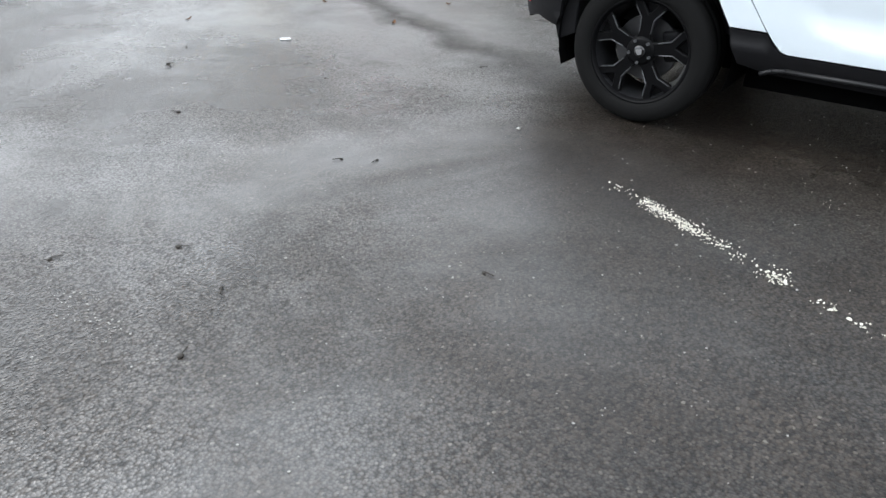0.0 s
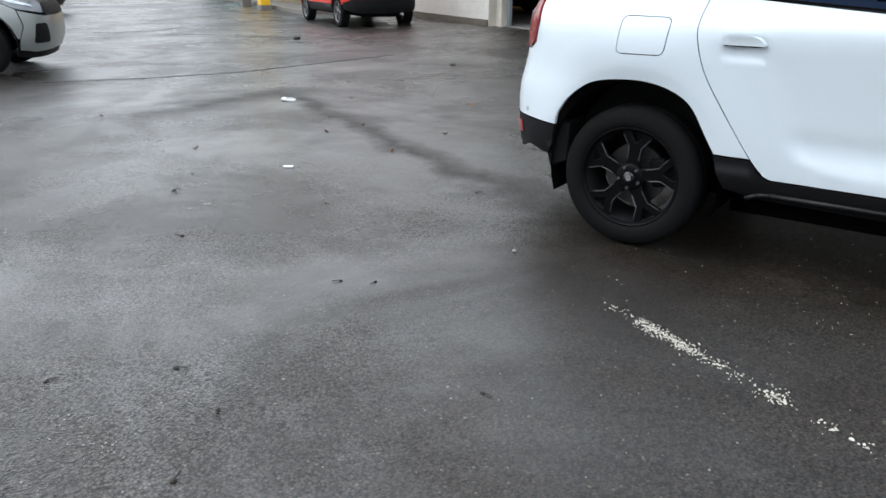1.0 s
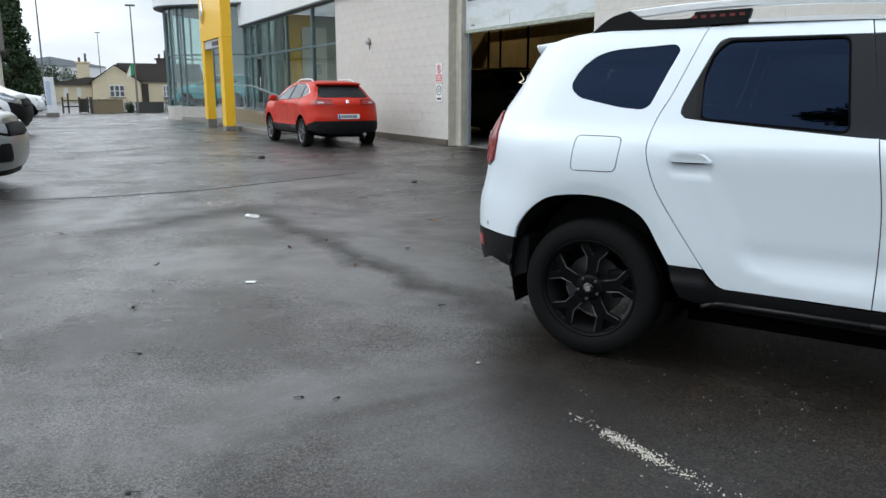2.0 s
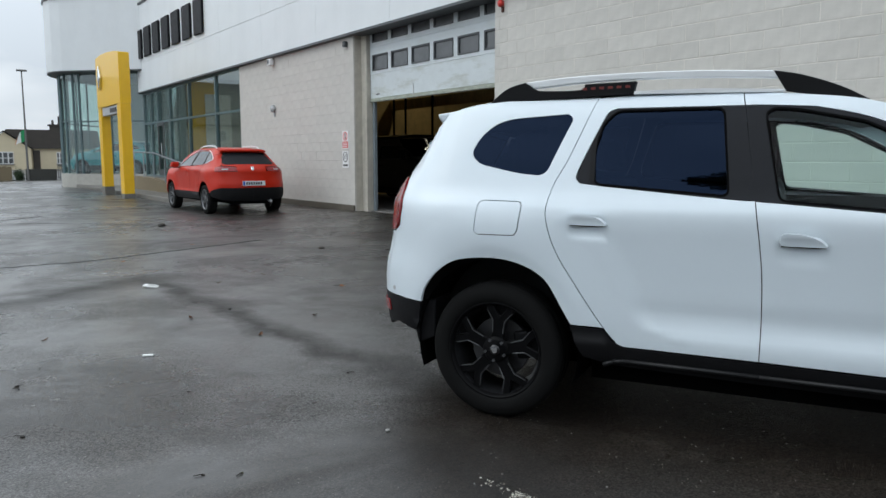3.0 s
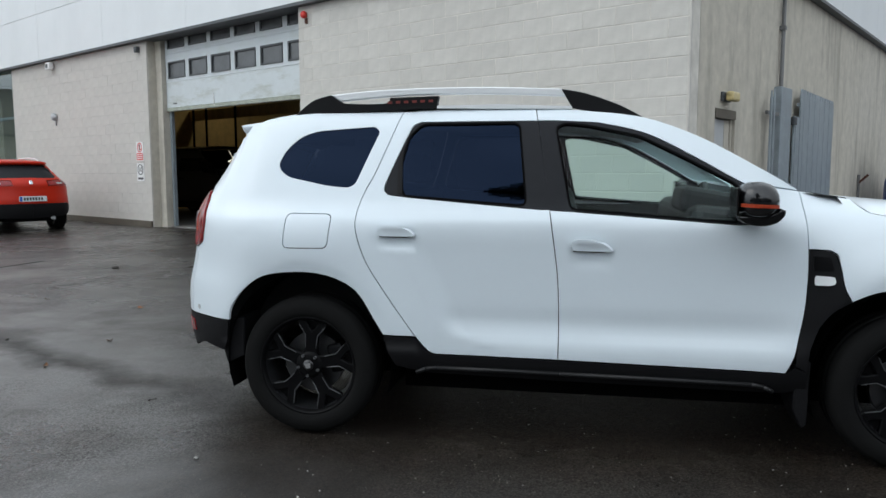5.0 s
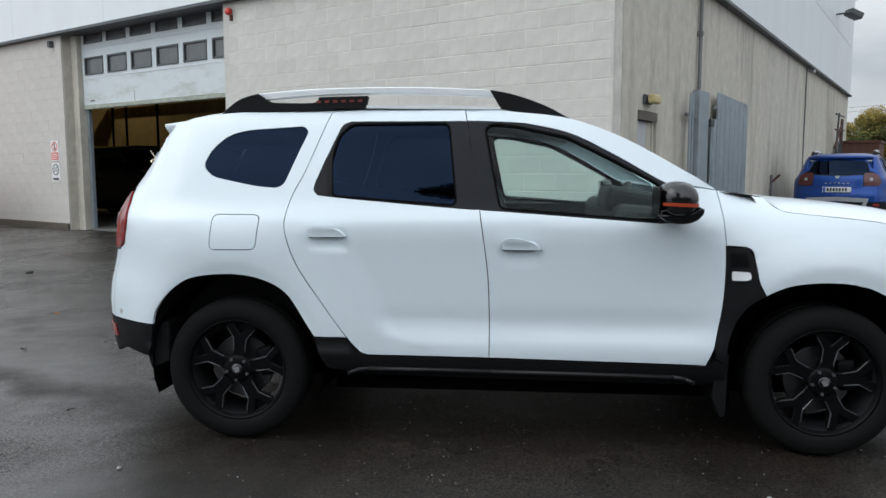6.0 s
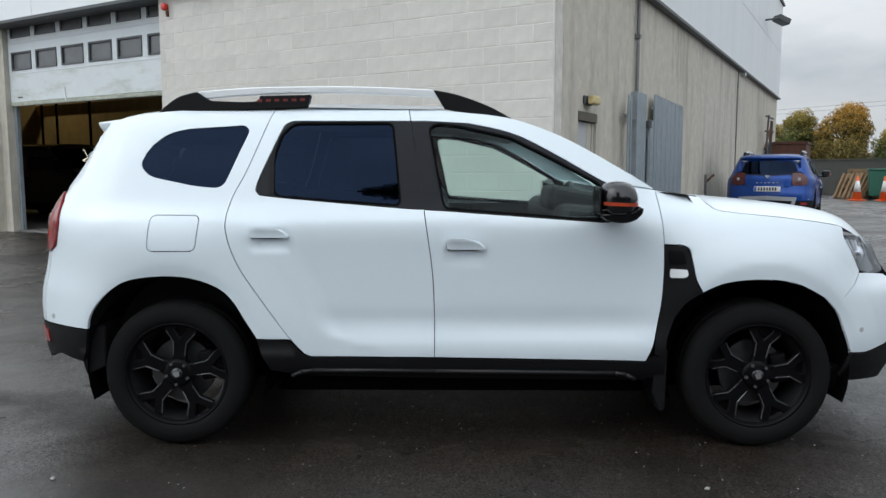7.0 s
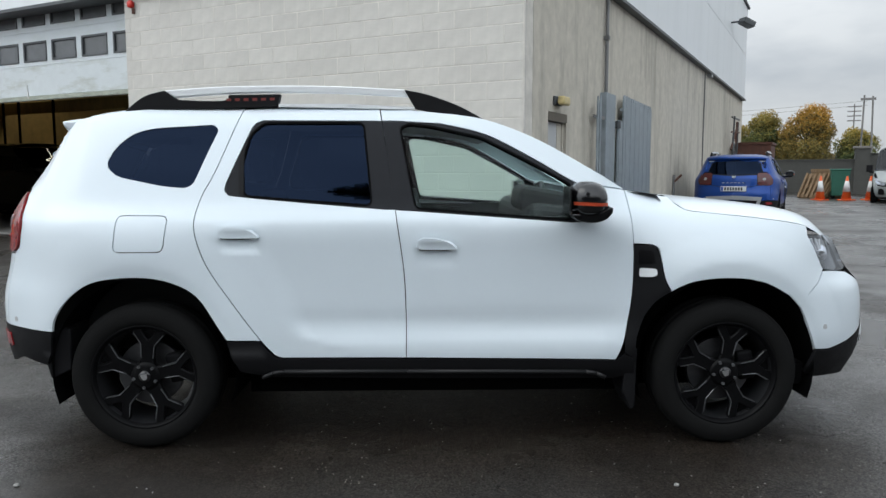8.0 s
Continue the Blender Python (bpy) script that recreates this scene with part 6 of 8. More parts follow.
def crossover(paint_mat, m, label, plate=True):
    car = thing("car", m, label, "car")
    fr, rr = 2.64, 0.0
    low = 0.50
    belt = [(2.12, 1.10), (1.6, 1.115), (1.0, 1.13), (0.4, 1.16), (0.0, 1.20), (-0.30, 1.27)]
    wtop = [(-0.24, 1.36), (0.05, 1.45), (0.4, 1.495), (0.9, 1.505), (1.3, 1.475), (1.7, 1.36), (2.05, 1.16)]
    side = arch(rr, 0.40, low)[::-1] + arch(fr, 0.40, low)[::-1] + [(3.12, 0.5), (3.22, 0.72), (3.10, 0.96), (2.95, 1.02), (2.6, 1.08), (2.3, 1.13), (2.14, 1.16)] + belt + wtop[:1] + [(-0.40, 1.40), (-0.52, 1.44), (-0.66, 1.36), (-0.74, 1.2), (-0.70, 1.12), (-0.56, 1.10), (-0.54, 0.99), (-0.70, 0.95), (-0.70, 0.62), (-0.45, 0.55)]
    body = panel("body_side", side, paint_mat, car, pitch=0.06)
    panel("door_seam", [(1.13, 0.5), (1.10, 1.11), (1.106, 1.11), (1.136, 0.5)], M_DARK, car, out=0.001, gap=0, thick=0.002)
    panel("door_seam", [(0.42, 0.62), (0.28, 0.9), (0.24, 1.16), (0.246, 1.16), (0.286, 0.9), (0.426, 0.62)], M_DARK, car, out=0.001, gap=0, thick=0.002)
    for hs in (0.40, 1.22):
        panel("door_handle", rounded([(hs, 0.97), (hs, 1.0), (hs + 0.17, 0.99), (hs + 0.17, 0.96)], 0.01), paint_mat, car, out=0.03, thick=0.02, gap=0)
    panel("side_window", belt + wtop, M_WINBLACK, car, out=-0.004, gap=0.0, thick=0.004)
    for s0, s1 in ((1.12, 1.2), (0.22, 0.30)):
        panel("window_pillar", [(s0, 1.12), (s0 - 0.02, 1.50), (s1 - 0.02, 1.50), (s1, 1.12)], M_TRIMBLACK, car, out=0.002, gap=0)
    edge = [skin(s, z, -0.006) for s, z in spl([(2.05, 1.17), (1.7, 1.375), (1.3, 1.49), (0.9, 1.52), (0.4, 1.51), (0.05, 1.465), (-0.26, 1.37), (-0.32, 1.27), (0.0, 1.195), (0.4, 1.155), (1.0, 1.125), (2.1, 1.095)], 3)]
    for sg in (0, 1):
        bm = bmesh.new()
        for a, b in zip(edge, edge[1:]):
            a2, b2 = (a, b) if not sg else (Vector((a.x, 2 * MID_Y - a.y, a.z)), Vector((b.x, 2 * MID_Y - b.y, b.z)))
            add_tube(bm, a2, b2, 0.009, seg=6)
        part("window_line", bm, M_CHROME, car)
    rail = wtop[::-1] + [(-0.26, 1.365), (-0.42, 1.42), (-0.55, 1.46)] + [(s, roof_z(s)) for s in (-0.5, -0.35, -0.13, 0.08, 0.5, 0.8, 1.07, 1.36, 1.57, 1.81, 2.06)]
    panel("roof_side", rail, paint_mat, car, gap=0.0)
    panel("sill_cladding", arch(rr, 0.40, low)[:1] + [(0.38, 0.33), (2.26, 0.31), (2.26, low - 0.005), (1.3, low - 0.005)], M_BLACKP, car, gap=0, thick=0.04)
    panel("rear_bumper", [(-0.43, 0.545), (-0.69, 0.62), (S_TAIL, 0.62), (S_TAIL, 0.30), (-0.75, 0.33), (-0.42, 0.42)], M_BLACKP, car)
    panel("front_bumper", [(3.05, 0.5), (3.14, 0.5), (3.24, 0.72), (3.12, 0.90), (S_NOSE, 0.85), (S_NOSE, 0.30), (3.2, 0.30), (3.05, 0.36)], paint_mat, car)
    panel("grille", rounded([(3.55, 0.55), (3.55, 0.82), (S_NOSE, 0.82), (S_NOSE, 0.55)], 0.05), M_BLACKP, car, out=0.008)
    panel("headlight", rounded([(3.08, 0.96), (3.12, 0.86), (3.50, 0.80), (3.52, 0.90)], 0.03), M_CHROME, car, out=0.006)
    panel("tail_lamp", rounded([(-0.55, 0.99), (-0.56, 1.10), (-0.72, 1.12), (-1.10, 1.10), (-1.12, 1.0)], 0.02), M_REDLENS, car, out=0.01)
    panel("lamp_core", rounded([(-0.74, 1.03), (-0.74, 1.06), (-0.90, 1.06), (-0.90, 1.03)], 0.01), M_GREYPLAS, car, out=0.014, gap=0)
    panel("tailgate", [(-0.70, 0.62), (-0.70, 0.95), (-0.56, 0.985), (-1.13, 0.99), (-1.11, 1.11), (-0.74, 1.13), (-0.75, 1.22), (-0.67, 1.37), (-0.55, 1.47), (-0.9, 1.50), (S_TAIL, 1.51), (S_TAIL, 0.62)], paint_mat, car, gap=0)
    panel("rear_window", rounded([(-0.72, 1.19), (-0.66, 1.40), (-0.75, 1.45), (S_TAIL - 0.0, 1.46), (S_TAIL, 1.17), (-0.85, 1.16)], 0.0), M_TRIMBLACK, car, out=0.005, gap=0)
    rows = []
    for s in np.linspace(-0.64, 1.62, 20):
        e = skin(s, roof_z(s) - 0.002)
        rows.append([(e.x - (0.05 if s < 0 else 0) * (1 - (2 * w - 1) ** 4), e.y + (2 * MID_Y - 2 * e.y) * w, e.z + 0.02 * (1 - (2 * w - 1) ** 4)) for w in (k / 12 for k in range(13))])
    patch("roof", rows, paint_mat, car)
    rows = []
    for k in range(11):
        w = k / 10
        y = 0.25 + (2 * MID_Y - 0.5) * w
        b = 1 - (2 * w - 1) ** 4
        rows.append([(-0.30, y, 1.55), (-0.52 - 0.08 * b, y, 1.515 + 0.02 * b), (-0.50 - 0.08 * b, y, 1.48), (-0.35, y, 1.46)])
    patch("spoiler", rows, paint_mat, car)
    rows = []
    for s in np.linspace(1.58, 2.20, 10):
        e = skin(s, roof_z(s) - 0.004)
        rows.append([(e.x + 0.10 * (1 - (2 * w - 1) ** 2), e.y + (2 * MID_Y - 2 * e.y) * w, e.z) for w in (k / 10 for k in range(11))])
    patch("windscreen", rows, M_WINBLACK, car)
    rows = []
    for s in np.linspace(2.2, 3.3, 16):
        e = skin(s, 1.15 - 0.12 * smooth01(2.2, 3.0, s) - 0.13 * smooth01(2.9, 3.3, s))
        rows.append([(e.x + 0.15 * (1 - (2 * w - 1) ** 2), e.y + (2 * MID_Y - 2 * e.y) * w, e.z + 0.05 * (1 - abs(2 * w - 1) ** 4)) for w in (k / 10 for k in range(11))])
    patch("bonnet", rows, paint_mat, car)
    for sg in (1, -1):
        y = 0.27 if sg > 0 else 2 * MID_Y - 0.27
        bm = bmesh.new()
        pts = [(-0.15, 1.57), (0.0, 1.615), (0.5, 1.635), (1.1, 1.62), (1.3, 1.565)]
        for a, b in zip(pts, pts[1:]):
            add_tube(bm, (a[0], y, a[1]), (b[0], y, b[1]), 0.016, seg=8)
        part("roof_rail", bm, M_SILVER, car)
        ym = -0.14 if sg > 0 else 2 * MID_Y + 0.14
        part("door_mirror", rounded_box(1.93, 2.08, ym - 0.1, ym + 0.1, 1.08, 1.22, 0.04), paint_mat, car)
        part("mirror_foot", box(1.96, 2.04, min(ym, 0.1 if sg > 0 else 2 * MID_Y - 0.1), max(ym, 0.1 if sg > 0 else 2 * MID_Y - 0.1), 1.06, 1.09), M_BLACKP, car)
    for cx in (rr, fr):
        for y0, y1 in ((0.03, 0.40), (2 * MID_Y - 0.40, 2 * MID_Y - 0.03)):
            bm = bmesh.new()
            pts = arch(cx, 0.42, 0.3)
            for a, b in zip(pts, pts[1:]):
                bm.faces.new([bm.verts.new(p) for p in ((a[0], y0, a[1]), (b[0], y0, b[1]), (b[0], y1, b[1]), (a[0], y1, a[1]))])
            yb = y1 if y0 < 0.5 else y0
            bm.faces.new([bm.verts.new((a[0], yb, a[1])) for a in pts])
            part("wheel_well", bm, M_DARK, car)
    part("floor_pan", box(-0.7, 3.2, 0.42, 2 * MID_Y - 0.42, 0.24, 0.5), M_DARK, car)
    part("cabin_floor", box(0.43, 2.2, 0.1, 2 * MID_Y - 0.1, 0.28, 0.9), M_DARK, car)
    for yc in (0.5, 1.23):
        for xs in (1.2, 0.4):
            seat = part("seat_back", put(rounded_box(-0.07, 0.07, -0.25, 0.25, 0, 0.6, 0.05), pose(xs, yc, 0.8, 0, -12, 0)), M_SEAT, car)
            part("headrest", put(rounded_box(-0.05, 0.05, -0.12, 0.12, 0.0, 0.17, 0.04), pose(xs - 0.14, yc, 1.34, 0, -10, 0)), M_SEAT, seat)
    for x in (rr, fr):
        wheel(car, x, -0.01, spokes=5, rim_mat=M_ALLOY, turn=7)
        wheel(car, x, 2 * MID_Y + 0.01, mirror=True, spokes=5, rim_mat=M_ALLOY)
    gx = -0.815
    pl = part("number_plate", box(gx - 0.03, gx - 0.012, MID_Y - 0.27, MID_Y + 0.27, 0.665, 0.775, 0.004), M_PLATE, car, "white number plate with dark bars")
    part("plate_band", box(gx - 0.033, gx - 0.029, MID_Y + 0.215, MID_Y + 0.262, 0.672, 0.768), M_PLATEBLUE, pl)
    for k in range(7):
        yk = MID_Y + 0.17 - k * 0.057
        part("plate_bar", box(gx - 0.033, gx - 0.029, yk - 0.018, yk + 0.018, 0.69, 0.75), M_INK, pl)
    part("badge", box(gx + 0.0, gx + 0.03, MID_Y - 0.035, MID_Y + 0.035, 1.02, 1.11, 0.01), M_CHROME, car)
    part("exhaust", tube((gx + 0.02, 0.45, 0.30), (gx + 0.3, 0.45, 0.30), 0.035), M_GREYPLAS, car)
    # lower roof, cabin drawn in above the belt, tail raked forward
    for ob in car.children:
        if ob.name.startswith(("wheel", "floor", "cabin")):
            continue
        for vv in ob.data.vertices:
            c = vv.co
            k = max(0.0, c.z - 1.0)
            if k > 0:
                c.y = MID_Y + (c.y - MID_Y) * (1 - 0.24 * k)
                c.x += 0.55 * k * smooth01(0.9, -0.5, c.x) - 0.1 * k * smooth01(1.2, 2.2, c.x)
                c.z = 1.0 + k * 0.93
    return car


def make_skin(plan, side, nose, n0, n1):
    """A skin function for another vehicle: plan outline, side and nose sections."""
    n = len(plan)
    run = [0.0]
    for a, b in zip(plan, plan[1:]):
        run.append(run[-1] + math.hypot(b[0] - a[0], b[1] - a[1]))
    k0 = min(range(n), key=lambda i: abs(plan[i][0] - 1.5))
    run = [r - run[k0] + plan[k0][0] for r in run]

    def fn(s, z, more=0.0):
        s = min(max(s, run[0]), run[-1])
        i = max(0, min(n - 2, sum(1 for r in run if r <= s) - 1))
        k = (s - run[i]) / (run[i + 1] - run[i])
        a, b = plan[i], plan[i + 1]
        tx, ty = b[0] - a[0], b[1] - a[1]
        ln = math.hypot(tx, ty)
        w = smooth01(n0, n1, s)
        d = hermite(side, z) * (1 - w) + hermite(nose, z) * w + more
        return Vector((a[0] + k * tx - ty / ln * d, a[1] + k * ty + tx / ln * d, z))
    return fn, run[0], run[-1]


def van(paint_mat, m, label, height=1.95, dark_nose=False):
    """A panel van: sliding sides, short sloping bonnet, tall cab."""
    mid = MID_Y
    car = thing("van", m, label, "van")
    plan = spl([(-0.95, mid), (-0.94, 0.3), (-0.85, 0.06), (-0.6, 0.0), (0.5, -0.01), (1.5, -0.01), (2.6, -0.01), (3.2, 0.0), (3.55, 0.05), (3.78, 0.17), (3.93, 0.38), (3.99, 0.62), (4.0, mid)], 8)
    top = height
    side = [(0.2, 0.08), (0.38, 0.01), (0.7, 0.0), (1.0, 0.01), (1.15, 0.035), (1.3, 0.07), (top - 0.35, 0.14), (top - 0.12, 0.2), (top, 0.34)]
    nose = [(0.2, 0.1), (0.40, 0.01), (0.62, 0.0), (0.75, 0.03), (0.86, 0.09), (0.96, 0.17), (1.1, 0.34), (1.3, 0.5)]
    fn, s0, s1 = make_skin(plan, side, nose, 2.9, 3.7)
    P = lambda name, o, mat, **kw: panel(name, o, mat, car, fn=fn, **kw)
    screen = [(2.95, 1.28), (2.75, 1.42), (2.45, top - 0.35), (2.2, top - 0.12)]
    body = arch(0.0, 0.42, 0.42)[::-1] + arch(3.26, 0.42, 0.42)[::-1] + [(3.73, 0.42), (3.78, 0.56), (3.74, 0.74), (3.50, 0.86), (3.22, 0.99), (3.05, 1.08), (2.98, 1.24), (2.9, 1.30), (2.35, 1.22), (1.5, 1.22), (1.45, top - 0.32), (2.2, top - 0.32), (2.42, top - 0.36), (2.2, top - 0.14), (2.0, top - 0.06), (-0.6, top - 0.06), (s0, top - 0.06), (s0, 0.42)]
    P("body_side", body, paint_mat, pitch=0.08)
    P("cab_window", [(2.87, 1.30), (2.35, 1.225), (1.505, 1.225), (1.455, top - 0.325), (2.2, top - 0.325), (2.42, top - 0.365)], M_WINBLACK, out=-0.004, gap=0)
    P("window_bar", [(2.36, 1.23), (2.40, 1.23), (2.36, top - 0.35), (2.32, top - 0.35)], M_TRIMBLACK, out=0.003, gap=0)
    P("door_seam", [(1.46, 0.42), (1.42, 1.22), (1.43, 1.22), (1.47, 0.42)], M_DARK, out=0.001, gap=0, thick=0.002)
    P("door_handle", rounded([(1.52, 1.0), (1.52, 1.04), (1.7, 1.04), (1.7, 1.0)], 0.01), M_BLACKP, out=0.02, gap=0)
    bump = M_BLACKP if dark_nose else paint_mat
    P("front_bumper", [(3.735, 0.42), (3.79, 0.56), (3.75, 0.73), (3.88, 0.70), (4.1, 0.66), (s1, 0.66), (s1, 0.27), (3.95, 0.26), (3.72, 0.30)], bump, pitch=0.05)
    P("bumper_lip", [(3.70, 0.295), (3.95, 0.255), (s1, 0.265), (s1, 0.19), (3.9, 0.19), (3.7, 0.22)], M_BLACKP, out=-0.02)
    P("fog_recess", rounded([(3.90, 0.36), (3.94, 0.58), (4.12, 0.58), (4.17, 0.36)], 0.04), M_BLACKP, out=0.006, gap=0)
    P("headlight", rounded([(3.26, 0.985), (3.50, 0.86), (3.76, 0.74), (4.12, 0.69), (4.16, 0.80), (3.85, 0.90), (3.55, 0.97)], 0.02), M_GREYPLAS, out=-0.012)
    P("headlight_lens", rounded([(3.26, 0.985), (3.50, 0.86), (3.76, 0.74), (4.12, 0.69), (4.16, 0.80), (3.85, 0.90), (3.55, 0.97)], 0.02), M_LENS, out=0.002, thick=0.012)
    P("light_bar", [(3.40, 0.925), (3.70, 0.82), (3.98, 0.76), (3.98, 0.785), (3.71, 0.85), (3.42, 0.945)], M_CHROME, out=-0.004, gap=0, thick=0.004)
    P("grille", [(4.15, 0.67), (4.18, 0.80), (s1, 0.82), (s1, 0.67)], M_BLACKP, out=0.0)
    rows = []
    for s in np.linspace(2.98, 3.95, 14):
        z = 1.26 - 0.14 * smooth01(2.9, 3.3, s) - 0.17 * smooth01(3.1, 3.6, s) - 0.09 * smooth01(3.5, 3.95, s)
        e = fn(s, z)
        rows.append([(e.x + 0.05 * (1 - (2 * w - 1) ** 2), e.y + (2 * mid - 2 * e.y) * w, e.z + 0.07 * (1 - abs(2 * w - 1) ** 3)) for w in (k / 12 for k in range(13))])
    front = rows[-1]
    rows.append([(x + 0.05, y, z - 0.05) for x, y, z in front])
    rows.append([(x + 0.04, y, z - 0.13) for x, y, z in front])
    patch("bonnet", rows, paint_mat, car)
    rows = []
    for s, z in spl(screen, 4):
        e = fn(s, z)
        rows.append([(e.x + 0.25 * (1 - (2 * w - 1) ** 2), e.y + (2 * mid - 2 * e.y) * w, e.z) for w in (k / 12 for k in range(13))])
    patch("windscreen", rows, M_WINBLACK, car)
    e0, e1 = fn(2.2, top - 0.1), fn(-0.8, top - 0.06)
    patch("roof", [[(x, e1.y + (2 * mid - 2 * e1.y) * w, top - 0.06 + 0.06 * (1 - (2 * w - 1) ** 4)) for w in (k / 10 for k in range(11))] for x in np.linspace(-0.92, 2.3, 6)], paint_mat, car)
    part("sill", box(0.42, 2.68, 0.02, 2 * mid - 0.02, 0.24, 0.42), M_BLACKP, car)
    part("floor_pan", box(-0.9, 3.5, 0.45, 2 * mid - 0.45, 0.26, 0.9), M_DARK, car)
    for yc in (0.5, 2 * mid - 0.5):
        part("seat_back", put(rounded_box(-0.08, 0.08, -0.26, 0.26, 0, 0.75, 0.05), pose(1.5, yc, 0.75, 0, -10, 0)), M_SEAT, car)
    part("cargo_wall", box(0.9, 0.95, 0.2, 2 * mid - 0.2, 0.4, top - 0.15), M_DARK, car)
    for ys in (-0.13, 2 * mid + 0.13):
        mir = part("door_mirror", rounded_box(2.62, 2.74, ys - 0.11, ys + 0.11, 1.22, 1.50, 0.03), M_BLACKP, car)
        part("mirror_arm", box(2.64, 2.70, min(ys, mid * 0.12 if ys < 0 else 2 * mid - 0.11), max(ys, 0.11 if ys < 0 else 2 * mid - 0.12), 1.18, 1.23), M_BLACKP, mir)
    for cx in (0.0, 3.26):
        for y0, y1 in ((0.03, 0.42), (2 * mid - 0.42, 2 * mid - 0.03)):
            bm = bmesh.new()
            pts = arch(cx, 0.43, 0.3)
            for a, b in zip(pts, pts[1:]):
                bm.faces.new([bm.verts.new(p) for p in ((a[0], y0, a[1]), (b[0], y0, b[1]), (b[0], y1, b[1]), (a[0], y1, a[1]))])
            bm.faces.new([bm.verts.new((a[0], y1 if y0 < 0.5 else y0, a[1])) for a in pts])
            part("wheel_well", bm, M_DARK, car)
        wheel(car, cx, 0.005, spokes=5, rim_mat=M_ALLOY, turn=12)
        wheel(car, cx, 2 * mid - 0.005, mirror=True, spokes=5, rim_mat=M_ALLOY)
    return car


suv(M_BLUEP, pose(9.30, 13.42, 0.05, 0, 0, 61.2), "blue compact off-road car parked beside the wall", plate=True, lens_mat=paint("dark_red_lens", (0.07, 0.006, 0.008), 0.2, vary=0.2, scale=30, coat=0.3))
# the red car stands along the showroom wall, nose to the street
crossover(M_REDP, pose(-10.31, 11.47, 0.0, 0, 0, 151.2), "orange-red crossover car parked along the block wall")
crossover(M_TEALP, pose(-25.9, 22.6, 0.5, 0, 0, 195), "turquoise car on show behind the glazing")
crossover(M_WHITEVAN, pose(-39.9, 16.2, 0.0, 0, 0, 54), "white car parked near the street gate")
MID_Y = 0.95
van(paint("black_car_paint", (0.01, 0.01, 0.012), 0.3, coat=0.8), FRONT @ pose(-4.6, 2.3, 0.075, 0, 0, 8), "black van inside the dim workshop", height=1.9)
van(M_SILVERP, pose(-10.80, -1.86, 0.0, 0, 0, 51.5) @ Matrix.Scale(1.08, 4), "silver van with a black fog lamp recess")
van(M_WHITEVAN, pose(-23.62, 4.16, 0.0, 0, 0, 51.5) @ Matrix.Scale(1.33, 4), "white panel van with a dark lower nose", height=2.3, dark_nose=True)
MID_Y = 0.867

# ---- yard, street and distance ----
M_CREAM = paint("cream_render", (0.62, 0.54, 0.38), 0.8, vary=0.06, scale=2)
M_SLATE = paint("brown_slate", (0.055, 0.048, 0.042), 0.8, vary=0.2, scale=3)
M_YARDWALL = paint("grey_yard_wall", (0.055, 0.055, 0.05), 0.9, vary=0.2, scale=3, bump=0.4, bump_scale=20)
M_BARK = paint("bark", (0.07, 0.055, 0.04), 0.9, vary=0.3, scale=10)
M_WOOD = paint("pallet_wood", (0.22, 0.145, 0.08), 0.85, vary=0.25, scale=8)
M_CONE = paint("cone_orange", (0.75, 0.12, 0.02), 0.5)
M_GREEN = paint("green_bin", (0.02, 0.12, 0.08), 0.5)
M_POLE = paint("pole_grey", (0.16, 0.155, 0.15), 0.7)
M_WHITEFLAT = paint("white_panel", (0.72, 0.74, 0.76), 0.4)
M_FLAGGREEN = paint("flag_green", (0.02, 0.28, 0.10), 0.7)
M_FLAGORANGE = paint("flag_orange", (0.65, 0.20, 0.03), 0.7)
M_CURTAIN = paint("white_window", (0.70, 0.71, 0.70), 0.5)


def leaves(name, dark, light, turned=None):
    m = bpy.data.materials.new(name)
    m.use_nodes = True
    nt = m.node_tree
    b = nt.nodes["Principled BSDF"]
    g = node(nt, "ShaderNodeNewGeometry")
    r = node(nt, "ShaderNodeValToRGB")
    r.color_ramp.elements[0].color, r.color_ramp.elements[1].color = (*dark, 1), (*light, 1)
    nt.links.new(g.outputs["Random Per Island"], r.inputs[0])
    col = r.outputs[0]
    if turned:
        # the outer, upper leaves have turned first
        co = node(nt, "ShaderNodeTexCoord")
        sz = node(nt, "ShaderNodeSeparateXYZ")
        nt.links.new(co.outputs["Generated"], sz.inputs[0])
        add = nt.nodes.new("ShaderNodeMath")
        add.operation = "MULTIPLY_ADD"
        nt.links.new(g.outputs["Random Per Island"], add.inputs[0])
        add.inputs[1].default_value = 0.5
        nt.links.new(sz.outputs["Z"], add.inputs[2])
        mr = node(nt, "ShaderNodeMapRange", From_Min=0.72, From_Max=1.35)
        nt.links.new(add.outputs[0], mr.inputs[0])
        mx = nt.nodes.new("ShaderNodeMix")
        mx.data_type = "RGBA"
        nt.links.new(mr.outputs[0], mx.inputs[0])
        nt.links.new(col, mx.inputs[6])
        mx.inputs[7].default_value = (*turned, 1)
        col = mx.outputs[2]
    nt.links.new(col, b.inputs["Base Color"])
    b.inputs["Roughness"].default_value = 0.7
    return m


L_AUTUMN = leaves("autumn_leaves", (0.06, 0.06, 0.014), (0.25, 0.18, 0.035), (0.50, 0.25, 0.025))
L_YELLOW = leaves("yellowing_leaves", (0.03, 0.06, 0.02), (0.13, 0.15, 0.04), (0.38, 0.26, 0.04))
L_GREEN = leaves("green_leaves", (0.012, 0.03, 0.012), (0.05, 0.085, 0.03))


